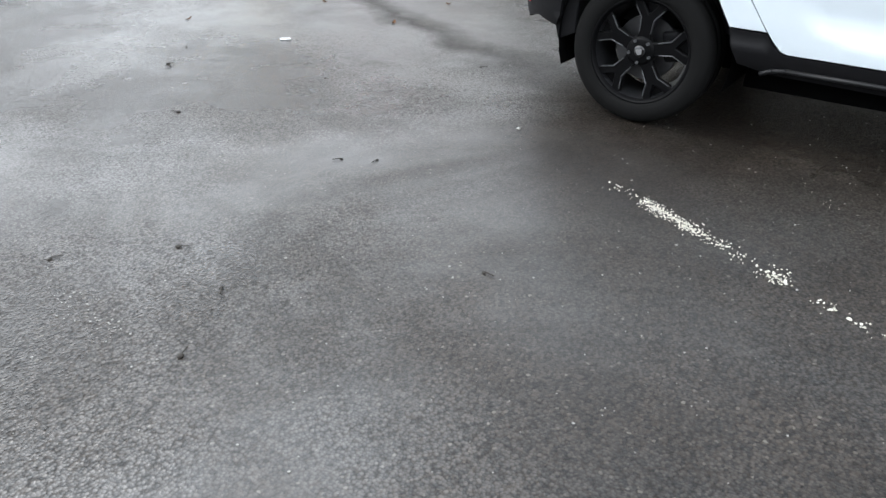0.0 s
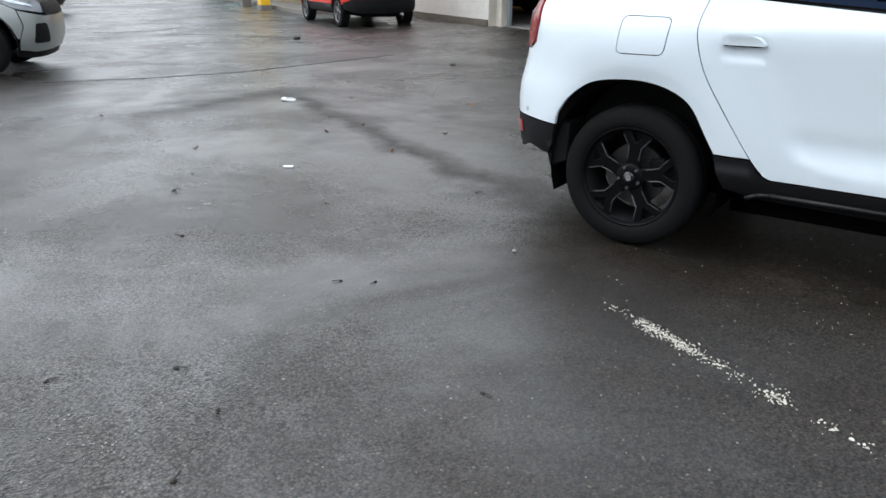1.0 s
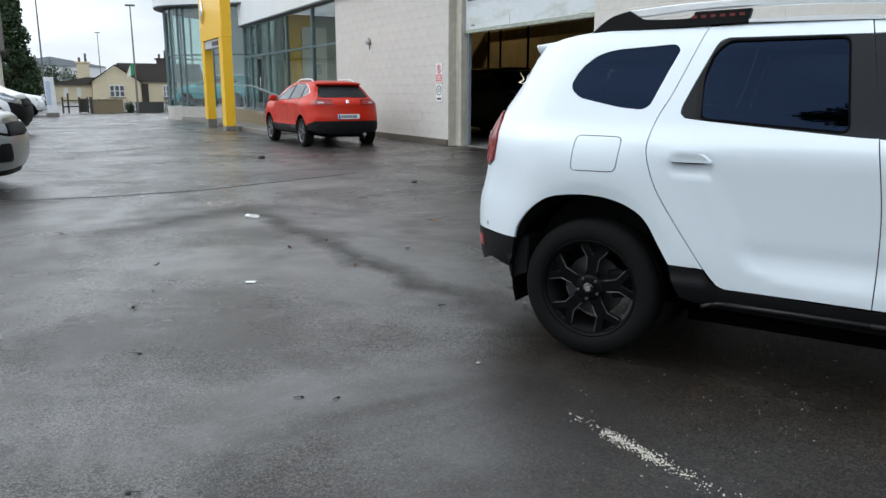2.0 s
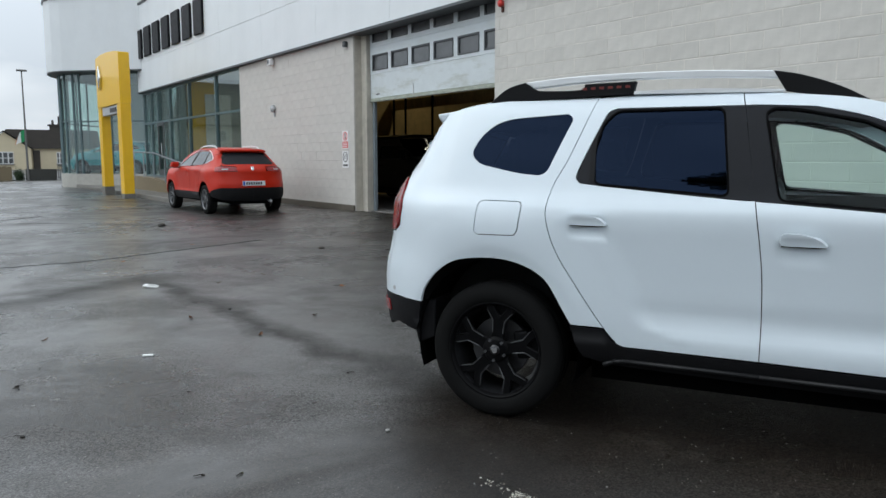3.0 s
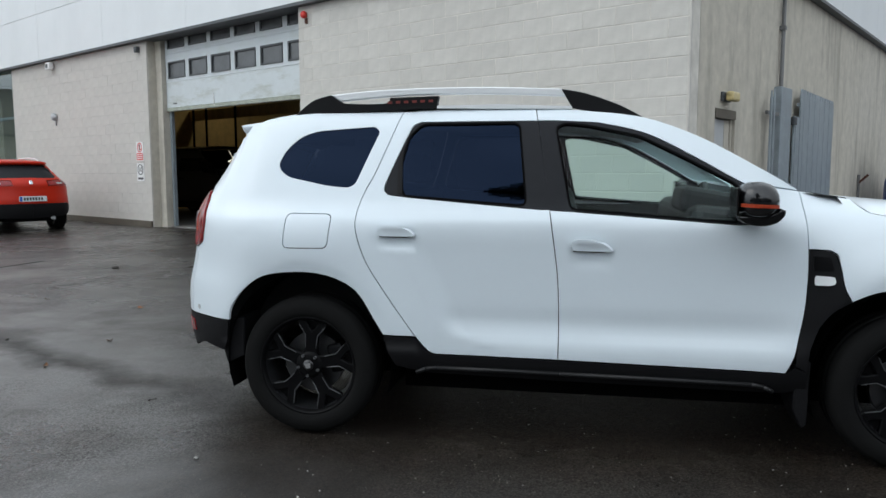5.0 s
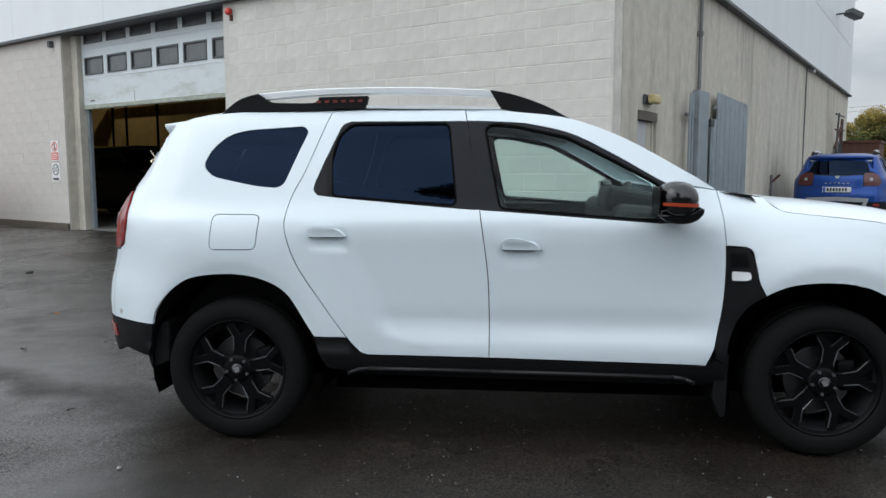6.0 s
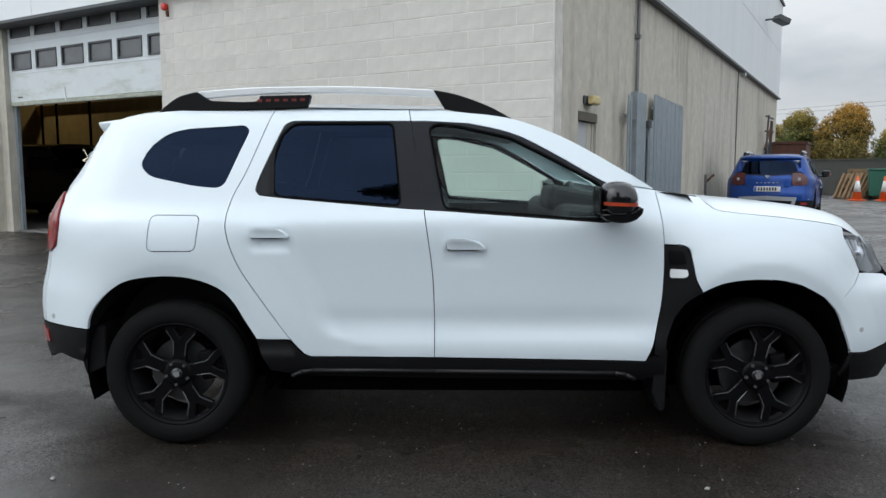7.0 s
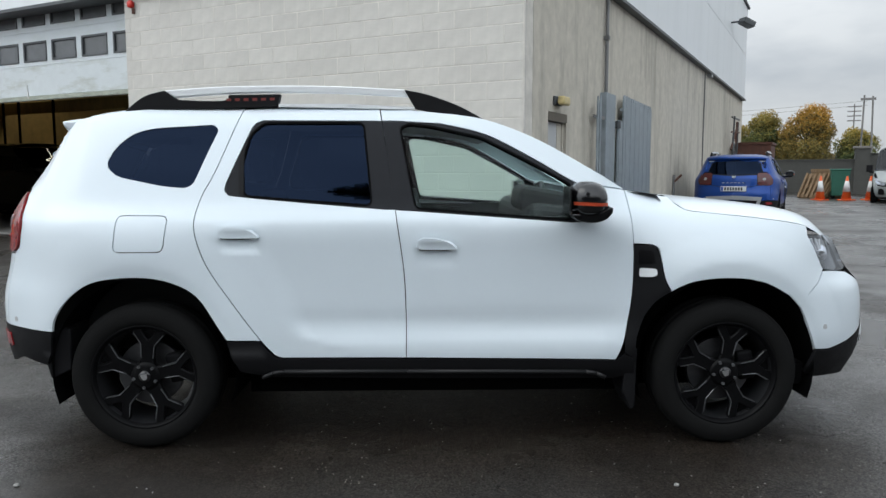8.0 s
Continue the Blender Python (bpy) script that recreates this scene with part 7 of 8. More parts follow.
def tree(x, y, z, height, spread, leaf_mat, label, seed, leaf=0.3, count=2600, trunk=0.22, clumps=16, low=0.32):
    """A tapered trunk with limbs and a crown of small leaf clumps with gaps."""
    rnd = random.Random(seed)
    t = thing("tree", pose(x, y, z), label, "tree")
    bm = bmesh.new()
    add_tube(bm, (0, 0, 0), (0.05 * height * 0.2, 0, height * 0.45), trunk, trunk * 0.6, 10)
    add_tube(bm, (0.01 * height, 0, height * 0.45), (0, 0.02 * height, height * 0.85), trunk * 0.6, trunk * 0.15, 8)
    blobs = []
    for k in range(clumps):
        a = rnd.uniform(0, 6.28)
        up = rnd.uniform(low, 0.95)
        r = spread * (math.sqrt(max(0.05, 1 - ((up - 0.55) / 0.5) ** 2)) if low > 0.2 else 1.1 - up) * rnd.uniform(0.3, 0.85)
        c = Vector((r * math.cos(a), r * math.sin(a), up * height))
        blobs.append((c, rnd.uniform(0.28, 0.5) * spread))
        add_tube(bm, (0, 0, height * rnd.uniform(0.25, 0.6)), c, trunk * 0.28, 0.02, 6)
    part("trunk", bm, M_BARK, t)
    verts, faces = [], []
    for k in range(count):
        c, r = blobs[k % len(blobs)]
        d = Vector((rnd.gauss(0, 1), rnd.gauss(0, 1), rnd.gauss(0, 0.8))).normalized()
        p = c + d * r * rnd.uniform(0.55, 1.05)
        u = Vector((rnd.gauss(0, 1), rnd.gauss(0, 1), rnd.gauss(0, 1))).normalized() * leaf * rnd.uniform(0.5, 1.1)
        w = u.cross(Vector((rnd.gauss(0, 1), rnd.gauss(0, 1), rnd.gauss(0, 1)))).normalized() * leaf * 0.5
        i = len(verts)
        verts += [p - u * 0.5, p + w * 0.5, p + u * 0.5, p - w * 0.5]
        faces.append((i, i + 1, i + 2, i + 3))
    me = bpy.data.meshes.new("crown")
    me.from_pydata(verts, [], faces)
    me.materials.append(leaf_mat)
    cr = new("crown", me)
    cr.parent = t
    return t


def place(px_dir, dist, z=0.0):
    """A spot seen along a heading (degrees left of +y) at a distance from the eye's usual place."""
    a = radians(px_dir)
    return 1.29 - math.sin(a) * dist, -3.33 + math.cos(a) * dist, z


# right-hand yard: wall, cones, pallets, bin, trees, poles
def yard_thing(head, dist):
    x, y, _ = place(head, dist)
    return x, y, ground_z(x, y)


x, y, z = yard_thing(-26.4, 44.0)
wall = thing("yard_wall", pose(x, y, z, 0, 0, -26), "grey block boundary wall with a capped pier", "wall", kind="structure")
part("wall_run", box(-3.2, 2.9, 0, 0.22, -0.2, 1.75), M_YARDWALL, wall)
part("wall_run", box(3.6, 40.0, 0, 0.22, -0.2, 2.05), M_YARDWALL, wall)
part("coping", box(-3.2, 2.9, -0.04, 0.26, 1.75, 1.82), M_YARDWALL, wall)
part("coping", box(3.6, 40.0, -0.04, 0.26, 2.05, 2.12), M_YARDWALL, wall)
pier = part("pier", box(2.9, 3.6, -0.15, 0.40, -0.2, 2.35), M_YARDWALL, wall)
part("pier_cap", box(2.82, 3.68, -0.21, 0.46, 2.35, 2.48, 0.02), M_KERB, pier)


def cone(x, y, z):
    c = thing("traffic_cone", pose(x, y, z), "orange traffic cone with a white sleeve", "cone", "cones in the yard")
    part("base", box(-0.26, 0.26, -0.26, 0.26, 0.0, 0.05, 0.01), M_CONE, c)
    part("cone_body", tube((0, 0, 0.05), (0, 0, 1.0), 0.19, 0.035, 20), M_CONE, c, smooth=True)
    part("sleeve", tube((0, 0, 0.36), (0, 0, 0.80), 0.145, 0.073, 20), M_SIGNWHITE, c, "white reflective sleeve", smooth=True)
    return c


c1 = cone(*yard_thing(-28.2, 34.6))
for head, dist in ((-29.8, 34.7), (-31.2, 35.4)):
    copy_thing(c1, pose(*yard_thing(head, dist)))


def pallet(m, label="weathered wooden pallet in a leaning stack"):
    p = thing("pallet", m, label, "pallet", "pallets in the yard")
    for k in range(5):
        part("board", box(-0.6, 0.6, -0.5 + 0.225 * k, -0.4 + 0.225 * k, 0.12, 0.142), M_WOOD, p)
    for yy in (-0.5, -0.05, 0.4):
        part("bearer", box(-0.6, 0.6, yy, yy + 0.1, 0.022, 0.118), M_WOOD, p)
    for k in range(3):
        part("board", box(-0.6 + 0.5 * k, -0.4 + 0.5 * k, -0.5, 0.5, 0.0, 0.02), M_WOOD, p)
    return p


x, y, z = yard_thing(-28.6, 38.0)
p1 = pallet(pose(x, y, z, 0, 0, -20))
for k in range(1, 9):
    copy_thing(p1, pose(x + 0.02 * (k % 2), y, z + 0.144 * k, 0, 0, -20 + 2 * (k % 3)))
x, y, z = yard_thing(-27.75, 37.0)
for k in range(4):
    copy_thing(p1, pose(x + 0.17 * k, y - 0.05 * k, z + 0.52, 0, -62 + 3 * k, 24 - 5 * k))
x, y, z = yard_thing(-29.35, 36.6)
bin_ = thing("wheelie_bin", pose(x, y, z, 0, 0, -25), "dark green wheeled bin", "bin")
part("body", prism([(-0.31, 0.15), (0.31, 0.15), (0.37, 1.22), (-0.37, 1.22)], -0.4, 0.4, 0.02), M_GREEN, bin_)
part("lid", box(-0.40, 0.40, -0.45, 0.45, 1.22, 1.30, 0.03), M_GREEN, bin_)
for xx in (-0.26, 0.26):
    part("wheel", tube((xx, -0.35, 0.09), (xx, -0.28, 0.09), 0.09, seg=14), M_RUBBER, bin_)
    part("axle", tube((xx, -0.3, 0.09), (xx, 0.3, 0.09), 0.03, seg=8), M_TRIM, bin_)
MID_Y = 0.95
van(M_SILVERP, pose(20.4, 27.9, 0.0, 0, 0, -123.6), "grey van parked in the far yard", height=2.2)
MID_Y = 0.867

for head, dist, h, sp, mat, lab, seed in ((-24.3, 62, 5.2, 1.45, L_YELLOW, "yellow-green autumn tree behind the yard wall", 3), (-27.2, 60, 5.35, 2.0, L_AUTUMN, "orange-brown autumn tree behind the yard wall", 5), (-30.2, 68, 4.0, 1.6, L_YELLOW, "small green tree behind the yard wall", 8), (-25.6, 66, 3.6, 1.6, L_AUTUMN, "small autumn tree behind the yard wall", 11), (-22.9, 66, 4.6, 1.3, L_YELLOW, "slim yellow-green tree behind the yard wall", 14)):
    x, y, _ = place(head, dist)
    tree(x, y, 0.3, h, sp, mat, lab, seed, leaf=0.17, count=20000, clumps=38)
tree(0.3, -11.2, 0.0, 11.2, 1.9, L_GREEN, "dark green tree out of direct view behind the eye", 21, leaf=0.2, count=40000, clumps=60, low=0.25)
# added unseen behind the eye: a wall and trees that block low sky light
back_wall = thing("rear_boundary_wall", pose(0, -13.6, 0), "unseen grey wall added behind the eye to block sky light", "wall", kind="structure")
part("wall_run", box(-13.0, 24.0, -0.25, 0.0, -0.2, 3.0), M_YARDWALL, back_wall)
for k in range(8):
    tree(-10.5 + 4.4 * k, -15.6 - 0.7 * (k % 2), 0.0, 5.4 + 0.6 * (k % 3), 2.4, L_GREEN, "dark green tree out of direct view behind the eye", 60 + k, leaf=0.42, count=4200, clumps=26, low=0.22)
x, y, _ = place(-33.0, 75)
back = thing("hedge_bank", pose(x, y, 0.2, 0, 0, -30), "brown hedge on a low bank", "hedge", kind="structure")
part("bank", box(-14, 30, 0, 4, 0, 2.6, 0.6, 2), M_SLATE, back)

x, y, _ = place(-30.0, 70)
mast = thing("floodlight_mast", pose(x, y, 0.2, 0, 0, -30), "slim mast with rows of floodlights", "mast")
part("mast_pole", tube((0, 0, 0), (0, 0, 6.5), 0.07, 0.045), M_POLE, mast)
for k in range(4):
    part("lamp_row", box(-0.5, 0.5, -0.06, 0.06, 5.1 + 0.38 * k, 5.18 + 0.38 * k), M_POLE, mast)
x, y, _ = place(-30.75, 60)
poles = thing("power_pole", pose(x, y, 0.2, 0, 0, -31), "pair of tall wooden poles with a crossbeam", "pole")
part("pole", tube((-0.32, 0, 0), (-0.22, 0, 6.3), 0.07, 0.055), M_POLE, poles)
part("pole", tube((0.42, 0, 0), (0.30, 0, 6.2), 0.07, 0.055), M_POLE, poles)
part("crossbeam", box(-0.45, 0.5, -0.06, 0.06, 5.95, 6.1), M_POLE, poles)
for z0, z1 in ((5.9, 5.5), (5.6, 5.1)):
    bm = bmesh.new()
    pts = [Vector((0, 0, z0)).lerp(Vector((-60, 10, z1)), k / 10) - Vector((0, 0, 2.0 * (k / 10) * (1 - k / 10))) for k in range(11)]
    for a, b in zip(pts, pts[1:]):
        add_tube(bm, a, b, 0.011, seg=5)
    part("wire", bm, M_POLE, poles)

# left: street front with a cottage, boundary wall, gate, sign totem, lamp posts
HX, HY, _ = place(56.7, 85)
house = thing("cottage", pose(HX, HY, 0.25, 0, 0, 56.7), "cream rendered cottage with a brown slate roof", "house")
part("gable_wall", prism([(-0.9, -0.3), (3.64, -0.3), (3.64, 2.05), (1.37, 3.65), (-0.9, 2.05)], 0, 6.0), M_CREAM, house)
part("side_wall", box(3.64, 9.8, 1.5, 6.0, -0.3, 2.2), M_CREAM, house)
part("roof", prism([(1.2, 2.08), (1.2, 2.2), (1.6, 3.98), (9.9, 3.98), (10.2, 2.2), (10.2, 2.08)], 1.2, 6.4), M_SLATE, house)
for sgn in (-1, 1):
    bm = bmesh.new()
    a = [(1.37, -0.25, 3.80), (1.37, 6.2, 3.80), (1.37 + sgn * 2.55, 6.2, 1.98), (1.37 + sgn * 2.55, -0.25, 1.98)]
    bm.faces.new([bm.verts.new(p) for p in a])
    bmesh.ops.solidify(bm, geom=list(bm.faces), thickness=0.12)
    part("roof_slope", bm, M_SLATE, house)
for cx, z1, mat in ((-1.65, 4.35, M_CREAM), (6.2, 4.85, M_SLATE)):
    ch = part("chimney", box(cx - 0.6, cx + 0.6, 2.6, 3.5, 1.5, z1 - 0.4), mat, house)
    part("chimney_cap", box(cx - 0.75, cx + 0.75, 2.5, 3.6, z1 - 0.4, z1 - 0.25), mat, ch)
    for k in (-0.3, 0.3):
        part("chimney_pot", tube((cx + k, 3.05, z1 - 0.25), (cx + k, 3.05, z1 + 0.2 + 0.4 * (k > 0)), 0.13, 0.1), M_SLATE, ch)
for x0, x1, y0 in ((0.69, 2.1, -0.02), (5.98, 6.78, 1.48)):
    w = part("window", box(x0, x1, y0 - 0.03, y0 + 0.02, 0.52, 1.75), M_CURTAIN, house)
    part("window_sill", box(x0 - 0.08, x1 + 0.08, y0 - 0.12, y0 - 0.03, 0.44, 0.52), M_KERB, w)
    for k in range(3):
        for j in range(2):
            ww = (x1 - x0) / 3
            part("pane", box(x0 + ww * k + 0.07, x0 + ww * (k + 1) - 0.05, y0 - 0.05, y0 - 0.03, 0.60 + 0.56 * j, 1.08 + 0.56 * j), M_GREYPANE, w)
part("door", box(3.85, 4.5, 1.44, 1.5, 0.0, 1.9), M_SLATE, house)
part("annex", box(-4.4, -0.95, 1.5, 5.0, -0.3, 1.75), M_CREAM, house)
part("annex_roof", prism([(-4.7, 1.72), (-4.7, 1.84), (-1.4, 2.5), (-0.6, 2.5), (-0.6, 1.72)], 1.2, 5.2), M_SLATE, house)
for xx in (-3.4, -2.2):
    part("window", box(xx - 0.2, xx + 0.2, 1.46, 1.5, 0.5, 1.45), M_CURTAIN, house)

BX, BY, _ = place(55.5, 50)
bw = thing("boundary_wall", pose(BX, BY, 0.02, 0, 0, 55.5), "low stone boundary wall along the street", "wall", kind="structure")
part("wall_run", box(-1.64, 0.05, 0, 0.3, -0.2, 0.76), M_STONE, bw, "mossy rubble wall")
part("wall_run", box(0.75, 2.38, 0, 0.3, -0.2, 0.66), M_YARDWALL, bw)
part("wall_run", box(3.55, 14.0, 0, 0.3, -0.2, 0.72), M_YARDWALL, bw)
part("pier", box(-1.80, -1.64, -0.05, 0.35, -0.2, 0.95), M_YARDWALL, bw)
for k in range(7):
    part("coping_stone", box(-1.64 + 0.242 * k, -1.41 + 0.242 * k, -0.03, 0.33, 0.76, 0.82 + 0.02 * (k % 2), 0.02), M_STONE, bw)
bush = random.Random(9)
verts, faces = [], []
for k in range(900):
    c = Vector((0.4 + bush.gauss(0, 0.14), 0.1 + bush.gauss(0, 0.12), abs(bush.gauss(0.25, 0.18))))
    u = Vector((bush.gauss(0, 1), bush.gauss(0, 1), bush.gauss(0, 1))).normalized() * 0.05
    w = u.cross(Vector((bush.gauss(0, 1), bush.gauss(0, 1), bush.gauss(0, 1)))).normalized() * 0.03
    i = len(verts)
    verts += [c - u, c + w, c + u, c - w]
    faces.append((i, i + 1, i + 2, i + 3))
me = bpy.data.meshes.new("shrub")
me.from_pydata(verts, [], faces)
me.materials.append(L_GREEN)
shrub = new("shrub", me)
shrub.matrix_world = pose(BX, BY, 0.02, 0, 0, 55.5)
tagged(shrub, "small green shrub at the end of the stone wall", "shrub")
gatef = thing("street_gate", pose(BX, BY, 0.02, 0, 0, 55.5), "dark iron railing gate at the street", "gate")
for k in range(12):
    part("bar", box(2.42 + 0.095 * k, 2.46 + 0.095 * k, -0.35, -0.29, 0.0, 0.95), M_TRIM, gatef)
for z in (0.15, 0.82):
    part("rail", box(2.40, 3.52, -0.36, -0.28, z, z + 0.06), M_TRIM, gatef)
for k, xx in enumerate((-3.25, -2.95, -2.36, -1.9)):
    post = link_mesh("fence_post", box(-0.05, 0.05, -0.05, 0.05, 0, 0.95 + 0.22 * (k == 1), 0.01), M_SLATE)
    post.matrix_world = pose(BX, BY, 0.02, 0, 0, 55.5) @ pose(xx, 0.0, 0)
    tagged(post, "dark timber fence post at the street", "post", "fence posts at the street")
fr = thing("street_fence", pose(BX, BY, 0.02, 0, 0, 55.5), "timber rail fence beside the gate", "fence")
for z in (0.35, 0.7):
    part("rail", box(-3.3, -1.8, 0.06, 0.11, z, z + 0.08), M_SLATE, fr)
part("panel", box(-2.34, -1.95, 0.12, 0.18, 0.05, 0.86), M_SLATE, fr)

tx, ty, _ = place(59.9, 44)
tot = thing("sign_totem", pose(tx, ty, 0.0, 0, 0, 62), "white sign totem with a pale blue panel", "sign")
part("board", prism([(-0.20, 0.2), (-0.26, 2.02), (0.20, 2.0), (0.27, 0.2)], -0.08, 0.08, 0.02), M_WHITEFLAT, tot)
part("panel_face", box(-0.20, 0.02, -0.094, -0.08, 0.6, 1.8), paint("pale_blue_panel", (0.45, 0.52, 0.66), 0.4), tot)
part("foot", box(-0.28, 0.32, -0.15, 0.15, 0.0, 0.2), M_KERB, tot)
for head, dist, h, lab in ((54.5, 50, 6.3, "street lamp post with a small flag"), (60.2, 60, 11.0, "tall street lamp post"), (56.7, 100, 8.1, "slim far street lamp post")):
    x, y, _ = place(head, dist)
    lp = thing("street_lamp", pose(x, y, 0.0, 0, 0, head), lab, "lamp post")
    part("post", tube((0, 0, 0), (0, 0, h), 0.07, 0.035), M_POLE, lp)
    part("lamp_head", box(-0.28, 0.28, -0.12, 0.12, h, h + 0.1, 0.03), M_POLE, lp)
    if "flag" in lab:
        fl = part("flag", prism([(-0.55, 2.1), (-0.1, 2.3), (-0.1, 2.95), (-0.3, 2.8)], -0.02, 0.02), M_SIGNWHITE, lp, "green, white and orange flag")
        part("green_band", prism([(-0.24, 2.2), (-0.07, 2.3), (-0.07, 3.0), (-0.25, 2.85)], -0.03, 0.03), M_FLAGGREEN, fl)
        part("orange_band", prism([(-0.58, 2.08), (-0.54, 2.1), (-0.40, 2.55), (-0.42, 2.52)], -0.025, 0.025), M_FLAGORANGE, fl)
# grey house, tree and pale sheds beyond the vans
x, y, _ = place(64.95, 58)
gh = thing("grey_house", pose(x, y, 0.1, 0, 0, 62), "grey rendered house with a dark roof", "house")
part("wall", box(-14, 2.4, 0, 7, -0.2, 3.8), M_RENDER, gh)
part("roof", put(prism([(-0.4, 3.7), (-0.4, 3.85), (3.5, 7.4), (7.4, 3.85), (7.4, 3.7)], -2.7, 14.4), pose(0, 0, 0, 0, 0, 90)), M_SLATE, gh)
win = part("window", box(0.3, 1.2, -0.06, 0.0, 2.45, 3.45), M_CURTAIN, gh)
part("pane", box(0.38, 1.12, -0.08, -0.06, 2.53, 3.37), M_GREYPANE, win)
x, y, _ = place(61.9, 68)
tree(x, y, 0.0, 9.5, 1.75, L_GREEN, "dark green conifer beside the grey house", 31, leaf=0.35, count=16000, clumps=70, low=0.05)
x, y, _ = place(60.0, 110)
shed = thing("white_shed", pose(x, y, 0.3, 0, 0, 60), "long white shed in the distance", "shed")
part("wall", box(-6, 7, 0, 8, -0.3, 4.2), M_WHITEFLAT, shed)
part("roof", prism([(-6.2, 4.2), (0.5, 5.4), (7.2, 4.2)], -0.2, 8.2), M_STEEL, shed)
for head, dist, h, sp, seed in ((60.6, 90, 3.8, 2.4, 41), (61.6, 85, 3.4, 2.2, 42), (59.0, 92, 3.2, 2.0, 43)):
    x, y, _ = place(head, dist)
    tree(x, y, 0.2, h, sp, L_GREEN, "low green bush by the far fence", seed, leaf=0.3, count=1500, trunk=0.1)

# ---- on the ground: worn line, leaves, chips ----
M_LINE = paint("worn_road_paint", (0.56, 0.54, 0.47), 0.6, vary=0.1, scale=40)
M_CHIP = paint("pale_stone_chip", (0.26, 0.255, 0.24), 0.7, vary=0.2)
M_LEAFB = paint("brown_leaf", (0.13, 0.055, 0.02), 0.6, vary=0.3, scale=30)
M_LEAFO = paint("orange_leaf", (0.32, 0.12, 0.03), 0.6, vary=0.3, scale=30)
M_TWIG = paint("dark_twig", (0.02, 0.016, 0.012), 0.7)


def scatter(name, spots, mat, label, category, lift=0.003):
    """Many tiny flat chips as one mesh."""
    rnd = random.Random(7)
    verts, faces = [], []
    for x, y, r in spots:
        k = len(verts)
        n = rnd.choice((5, 6, 7))
        a0 = rnd.uniform(0, 6.28)
        z = ground_z(x, y)
        ring = [(x + r * rnd.uniform(0.55, 1.2) * math.cos(a0 + 6.283 * j / n), y + r * rnd.uniform(0.55, 1.2) * math.sin(a0 + 6.283 * j / n)) for j in range(n)]
        verts += [(a, b, z - 0.002) for a, b in ring] + [(x + (a - x) * 0.85, y + (b - y) * 0.85, z + lift) for a, b in ring]
        faces.append(tuple(range(k + n, k + 2 * n)))
        faces += [(k + j, k + (j + 1) % n, k + n + (j + 1) % n, k + n + j) for j in range(n)]
    me = bpy.data.meshes.new(name)
    me.from_pydata(verts, [], faces)
    me.materials.append(mat)
    return tagged(new(name, me), label, category, kind="stuff")


rnd = random.Random(4)
spots = []
for k in range(1500):
    t = rnd.uniform(-0.05, 1.12)
    wear = max(0.05, 0.30 + 1.1 * noise.noise((t * 11.0 + 3.1, 0.3, 0.0)) + 0.25 * math.exp(-((t - 0.45) / 0.22) ** 2) - 0.3 * math.exp(-((t - 0.30) / 0.04) ** 2))
    if t < 0.05:
        wear *= 0.4
    if t > 0.76:
        wear *= 0.12
    if rnd.random() > wear:
        continue
    off = rnd.gauss(0, 0.021)
    spots.append((0.24 + 0.97 * t + 0.42 * off, -0.70 - 0.46 * t + 0.91 * off, rnd.uniform(0.0013, 0.0040) + rnd.random() ** 2 * 0.006 * math.exp(-(off / 0.014) ** 2)))
for k in range(12):
    t = rnd.random()
    spots.append((0.78 + 0.26 * t + rnd.gauss(0, 0.02), -0.18 - 0.27 * t + rnd.gauss(0, 0.025), rnd.uniform(0.001, 0.0022)))
scatter("road_marking", spots, M_LINE, "worn flaking white paint line on the tarmac", "road marking", 0.0022)
spots = []
for k in range(1500):
    spots.append((rnd.uniform(-3.5, 4.2), rnd.uniform(-2.9, 1.0), abs(rnd.gauss(0, 0.0021)) + 0.001))
for k in range(45):
    spots.append((-0.62 + rnd.gauss(0, 0.13), -2.42 + rnd.gauss(0, 0.03) - 0.0, rnd.uniform(0.002, 0.005)))
scatter("stone_chips", spots, M_CHIP, "pale loose stone chips on the tarmac", "gravel", 0.002)


def leaf_mesh(name, mat, w, h, curl):
    bm = bmesh.new()
    rows = []
    for k in range(6):
        t = k / 5
        half = w * math.sin(math.pi * (0.08 + 0.88 * t)) * 0.5
        zz = curl * (t - 0.4) ** 2 * 4
        rows.append([bm.verts.new((-half, h * (t - 0.5), zz + 0.3 * curl)), bm.verts.new((0, h * (t - 0.5), zz)), bm.verts.new((half, h * (t - 0.5), zz + 0.3 * curl))])
    for a, b in zip(rows, rows[1:]):
        for j in range(2):
            bm.faces.new((a[j], a[j + 1], b[j + 1], b[j]))
    bmesh.ops.solidify(bm, geom=list(bm.faces), thickness=0.001)
    me = bpy.data.meshes.new(name)
    bm.to_mesh(me)
    bm.free()
    me.materials.append(mat)
    return me


M_TAR = paint("tar_joint", (0.008, 0.008, 0.008), 0.6, vary=0.3, scale=20, spec=0.2)


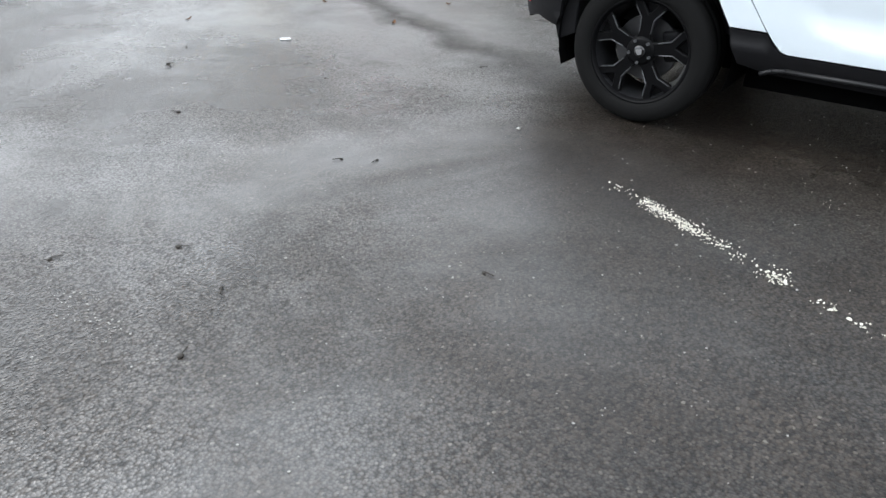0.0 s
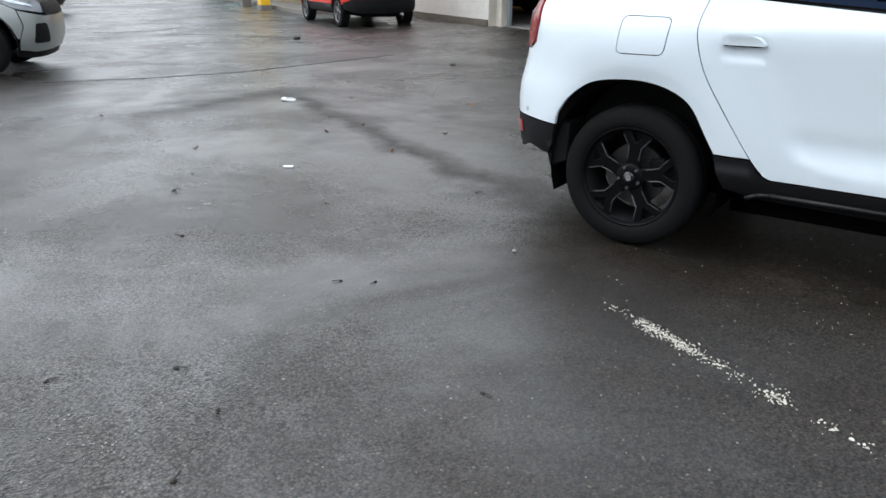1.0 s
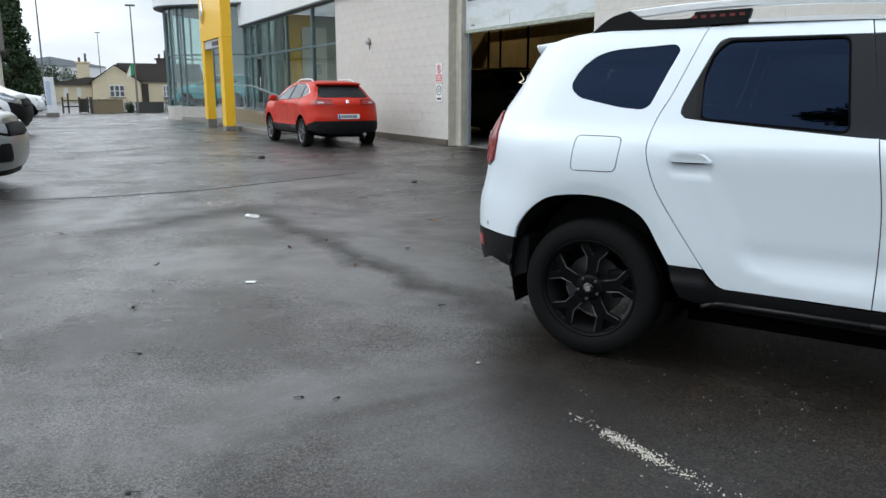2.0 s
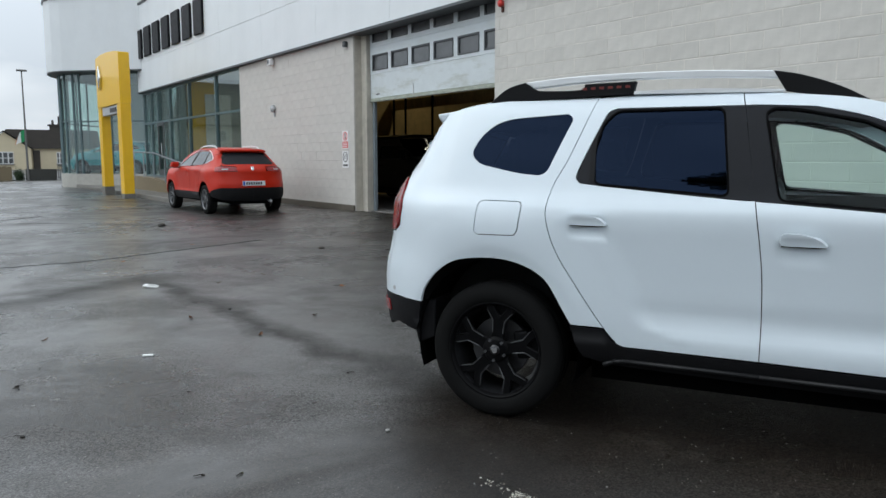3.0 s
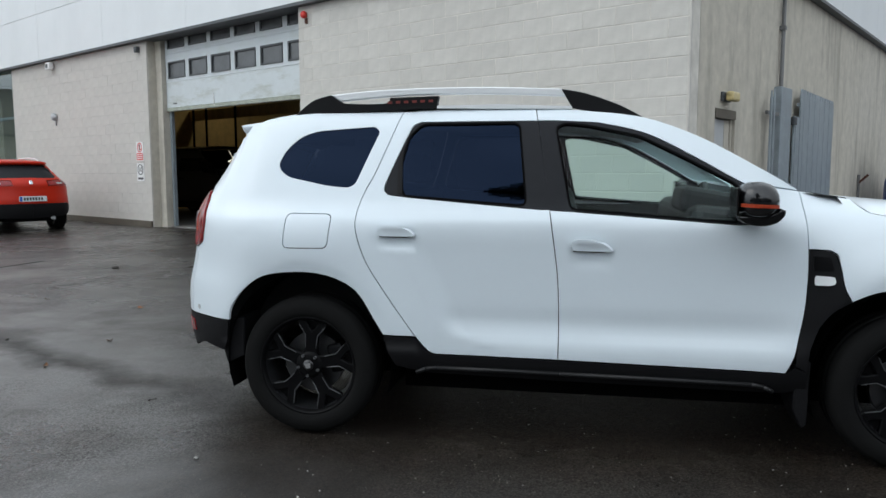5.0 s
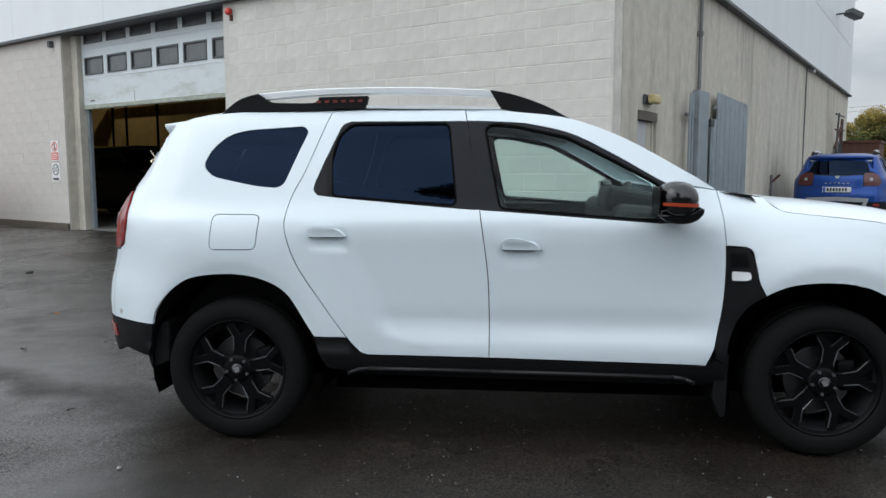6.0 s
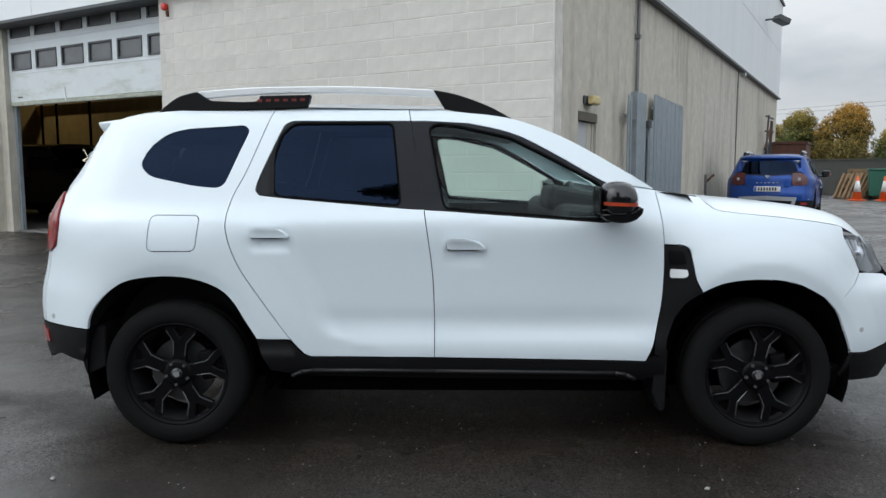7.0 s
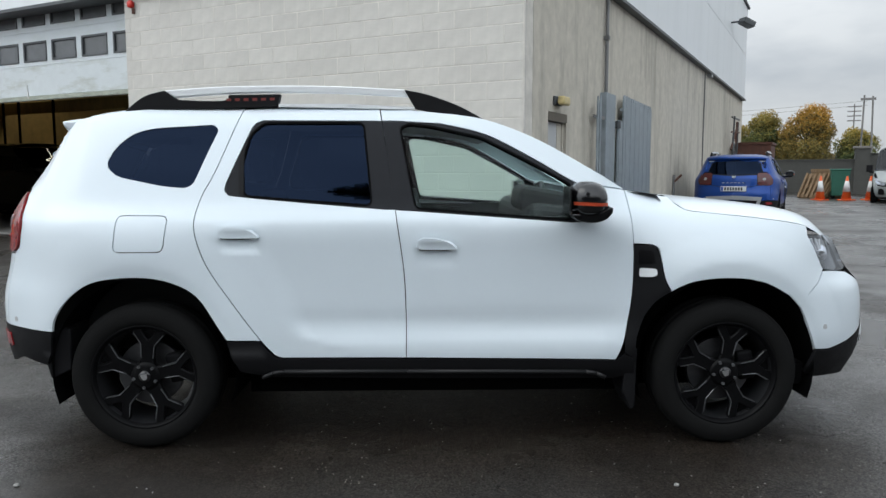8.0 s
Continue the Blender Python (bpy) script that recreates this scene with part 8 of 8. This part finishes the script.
def joint(pts, width, seed):
    """A raised tar seam that wavers along its line."""
    rnd = random.Random(seed)
    line = spl(pts, 10)
    verts, faces = [], []
    for i, (x, y) in enumerate(line):
        a, b = line[max(i - 1, 0)], line[min(i + 1, len(line) - 1)]
        d = Vector((b[0] - a[0], b[1] - a[1])).normalized()
        w = width * rnd.uniform(0.35, 1.2)
        ox = rnd.uniform(-0.02, 0.02)
        for k, (side, up) in enumerate(((-1, -0.002), (-0.7, 0.005), (0.7, 0.005), (1, -0.002))):
            px, py = x - d.y * (w * side + ox), y + d.x * (w * side + ox)
            verts.append((px, py, ground_z(px, py) + up))
        if i:
            j = 4 * i
            faces += [(j - 4 + k, j - 3 + k, j + 1 + k, j + k) for k in range(3)]
    me = bpy.data.meshes.new("tar_seam")
    me.from_pydata(verts, [], faces)
    me.materials.append(M_TAR)
    return tagged(new("tar_seam", me), "dark wavering tar seam in the tarmac", "seam", kind="structure")


joint([(-7.75, 1.2), (-7.37, 1.78), (-7.05, 2.24), (-6.88, 2.66), (-6.65, 3.1), (-6.5, 4.2), (-6.3, 6.0)], 0.022, 1)
joint([(-14.9, 4.9), (-14.52, 5.27), (-13.81, 5.93), (-13.63, 6.62), (-13.7, 7.17), (-13.85, 7.75)], 0.05, 2)
joint([(-12.6, 6.3), (-11.4, 6.9), (-9.6, 7.3)], 0.02, 3)

LEAF_B, LEAF_O = leaf_mesh("leaf", M_LEAFB, 0.03, 0.055, 0.012), leaf_mesh("leaf", M_LEAFO, 0.045, 0.07, 0.01)
for k, (x, y) in enumerate(((-3.42, 0.08), (-2.77, 2.88), (-3.97, 3.14), (-4.03, 2.5), (-5.49, 7.42), (-2.2, 1.6), (-4.7, 4.1), (-6.2, 3.2), (-1.9, 4.4), (-5.2, 0.4), (-6.8, 5.0), (-3.1, 5.3), (-7.4, 7.9), (-0.9, 3.6), (-2.16, 0.87), (-3.04, 1.09), (-6.1, 6.6))):
    lf = new("fallen_leaf", LEAF_O if k % 3 == 1 else LEAF_B)
    lf.matrix_world = pose(x, y, ground_z(x, y) + 0.003, 0, 0, 53 * k)
    tagged(lf, "small fallen autumn leaf on wet tarmac", "leaf", "fallen leaves")
bits = thing("white_scrap", pose(-4.47, 2.02, ground_z(-4.47, 2.02)), "crumpled white paper scrap on the tarmac", "litter")
part("sheet", put(rounded_box(-0.07, 0.07, -0.04, 0.04, 0, 0.022, 0.008), pose(0, 0, 0, 4, 8, 30)), M_SIGNWHITE, bits)
part("fold", put(rounded_box(-0.03, 0.05, -0.03, 0.03, 0.018, 0.03, 0.005), pose(0, 0, 0, -10, 5, 55)), M_SIGNWHITE, bits)
bits = thing("pale_scrap", pose(-2.45, 0.10, 0), "pale flat scrap on the tarmac", "litter")
part("sheet", put(rounded_box(-0.035, 0.035, -0.018, 0.018, 0, 0.01, 0.004), pose(0, 0, 0, 0, 0, 35)), M_SIGNWHITE, bits)
for k, (x, y, r) in enumerate(((-0.75, -2.03, 0.007), (-1.02, -2.33, 0.006), (-0.25, -2.40, 0.007), (-0.72, -2.72, 0.007), (-1.86, -1.19, 0.008), (-4.78, 5.43, 0.028), (-9.54, 7.05, 0.05), (-0.38, -0.40, 0.012), (0.18, -1.56, 0.006), (2.30, -0.46, 0.010), (-2.6, -0.7, 0.008), (-3.0, 1.5, 0.010), (-2.82, -0.40, 0.005), (-2.54, -0.73, 0.005), (-0.81, -1.15, 0.005), (-0.68, -1.07, 0.005), (-0.43, -2.11, 0.005), (-1.66, -0.36, 0.005), (-1.07, 0.33, 0.005))):
    light = k in (7, 9)
    cl = thing("debris", pose(x, y, ground_z(x, y), 0, 0, 40 * k + 20), "pale stone lying on the tarmac" if light else "dark bud-like twig lying on the tarmac", "stone" if light else "twig", "bits on the tarmac")
    bm = bmesh.new()
    bmesh.ops.create_icosphere(bm, subdivisions=2, radius=r if light else r * 1.35)
    for vv in bm.verts:
        vv.co *= 1 + 0.25 * noise.noise(vv.co * 60 + Vector((k, 0, 0)))
    bmesh.ops.scale(bm, vec=(1.2, 0.9, 0.55), verts=bm.verts)
    bmesh.ops.translate(bm, vec=(0, 0, r * 0.45), verts=bm.verts)
    part("lump", bm, M_CHIP if light else M_TWIG, cl)
    if not light and r < 0.03:
        part("stalk", tube((0, 0, 0.006), (0.038, 0.010, 0.006), 0.002, seg=6), M_TWIG, cl)

# ---- blocks of the walls and sheets of the cladding ----
COURSE, LENGTH, JOINT = 0.2252, 0.450, 0.012


def lay_blocks(wall, s_from, s_to, mat, joint):
    """Courses of blocks in running bond, each block an object of its own."""
    rows = [(0.0, 0.118)] + [(0.118 + COURSE * k, 0.118 + COURSE * (k + 1)) for k in range(18)]
    for r, (z0, z1) in enumerate(rows):
        z1 = min(z1, 4.083)
        if z1 - z0 < 0.05:
            continue
        start = 11.506 if r % 2 == 0 else 11.731
        k = math.ceil((s_from - start) / LENGTH - 1e-6)
        cuts = [s_from]
        while start + k * LENGTH < s_to - 0.05:
            c = start + k * LENGTH
            if c > s_from + 0.05:
                cuts.append(c)
            k += 1
        cuts.append(s_to)
        for a, b in zip(cuts, cuts[1:]):
            me = shared_box(PIECES, "block" if mat == M_BLOCK else "old_block", b - a - (joint if mat == M_BLOCK else 0.002), 0.05, z1 - z0 - joint, mat, 0.004 if mat == M_BLOCK else 0.0025)
            piece("block", wall, me, pose(a + joint / 2, random.uniform(-0.0008, 0.0008), z0 + joint / 2, 0, 0, random.uniform(-0.08, 0.08)))


lay_blocks(WALL_R, 5.08, 11.99, M_BLOCK, JOINT)
lay_blocks(WALL_L, -7.2, 0.0, M_BLOCKOLD, 0.006)
for k in range(9):
    a = -18.95 + 3.45 * k
    for z0, z1 in ((4.142, 5.30), (5.308, 6.48), (6.488, 7.70)):
        me = shared_box(PIECES, "cladding_sheet", 3.444, 0.05, z1 - z0, M_CLAD, 0.004)
        piece("cladding_sheet", CLAD_F, me, pose(a + 0.004, -0.10, z0))
for k in range(7):
    a = 0.29 + 3.4 * k
    for z0, z1 in ((4.142, 5.88), (5.888, 7.69)):
        me = shared_box(PIECES, "side_sheet", 3.39, 0.05, z1 - z0, M_CLAD, 0.004)
        piece("cladding_sheet", CLAD_S, me, pose(12.09, a, z0, 0, 0, 90))
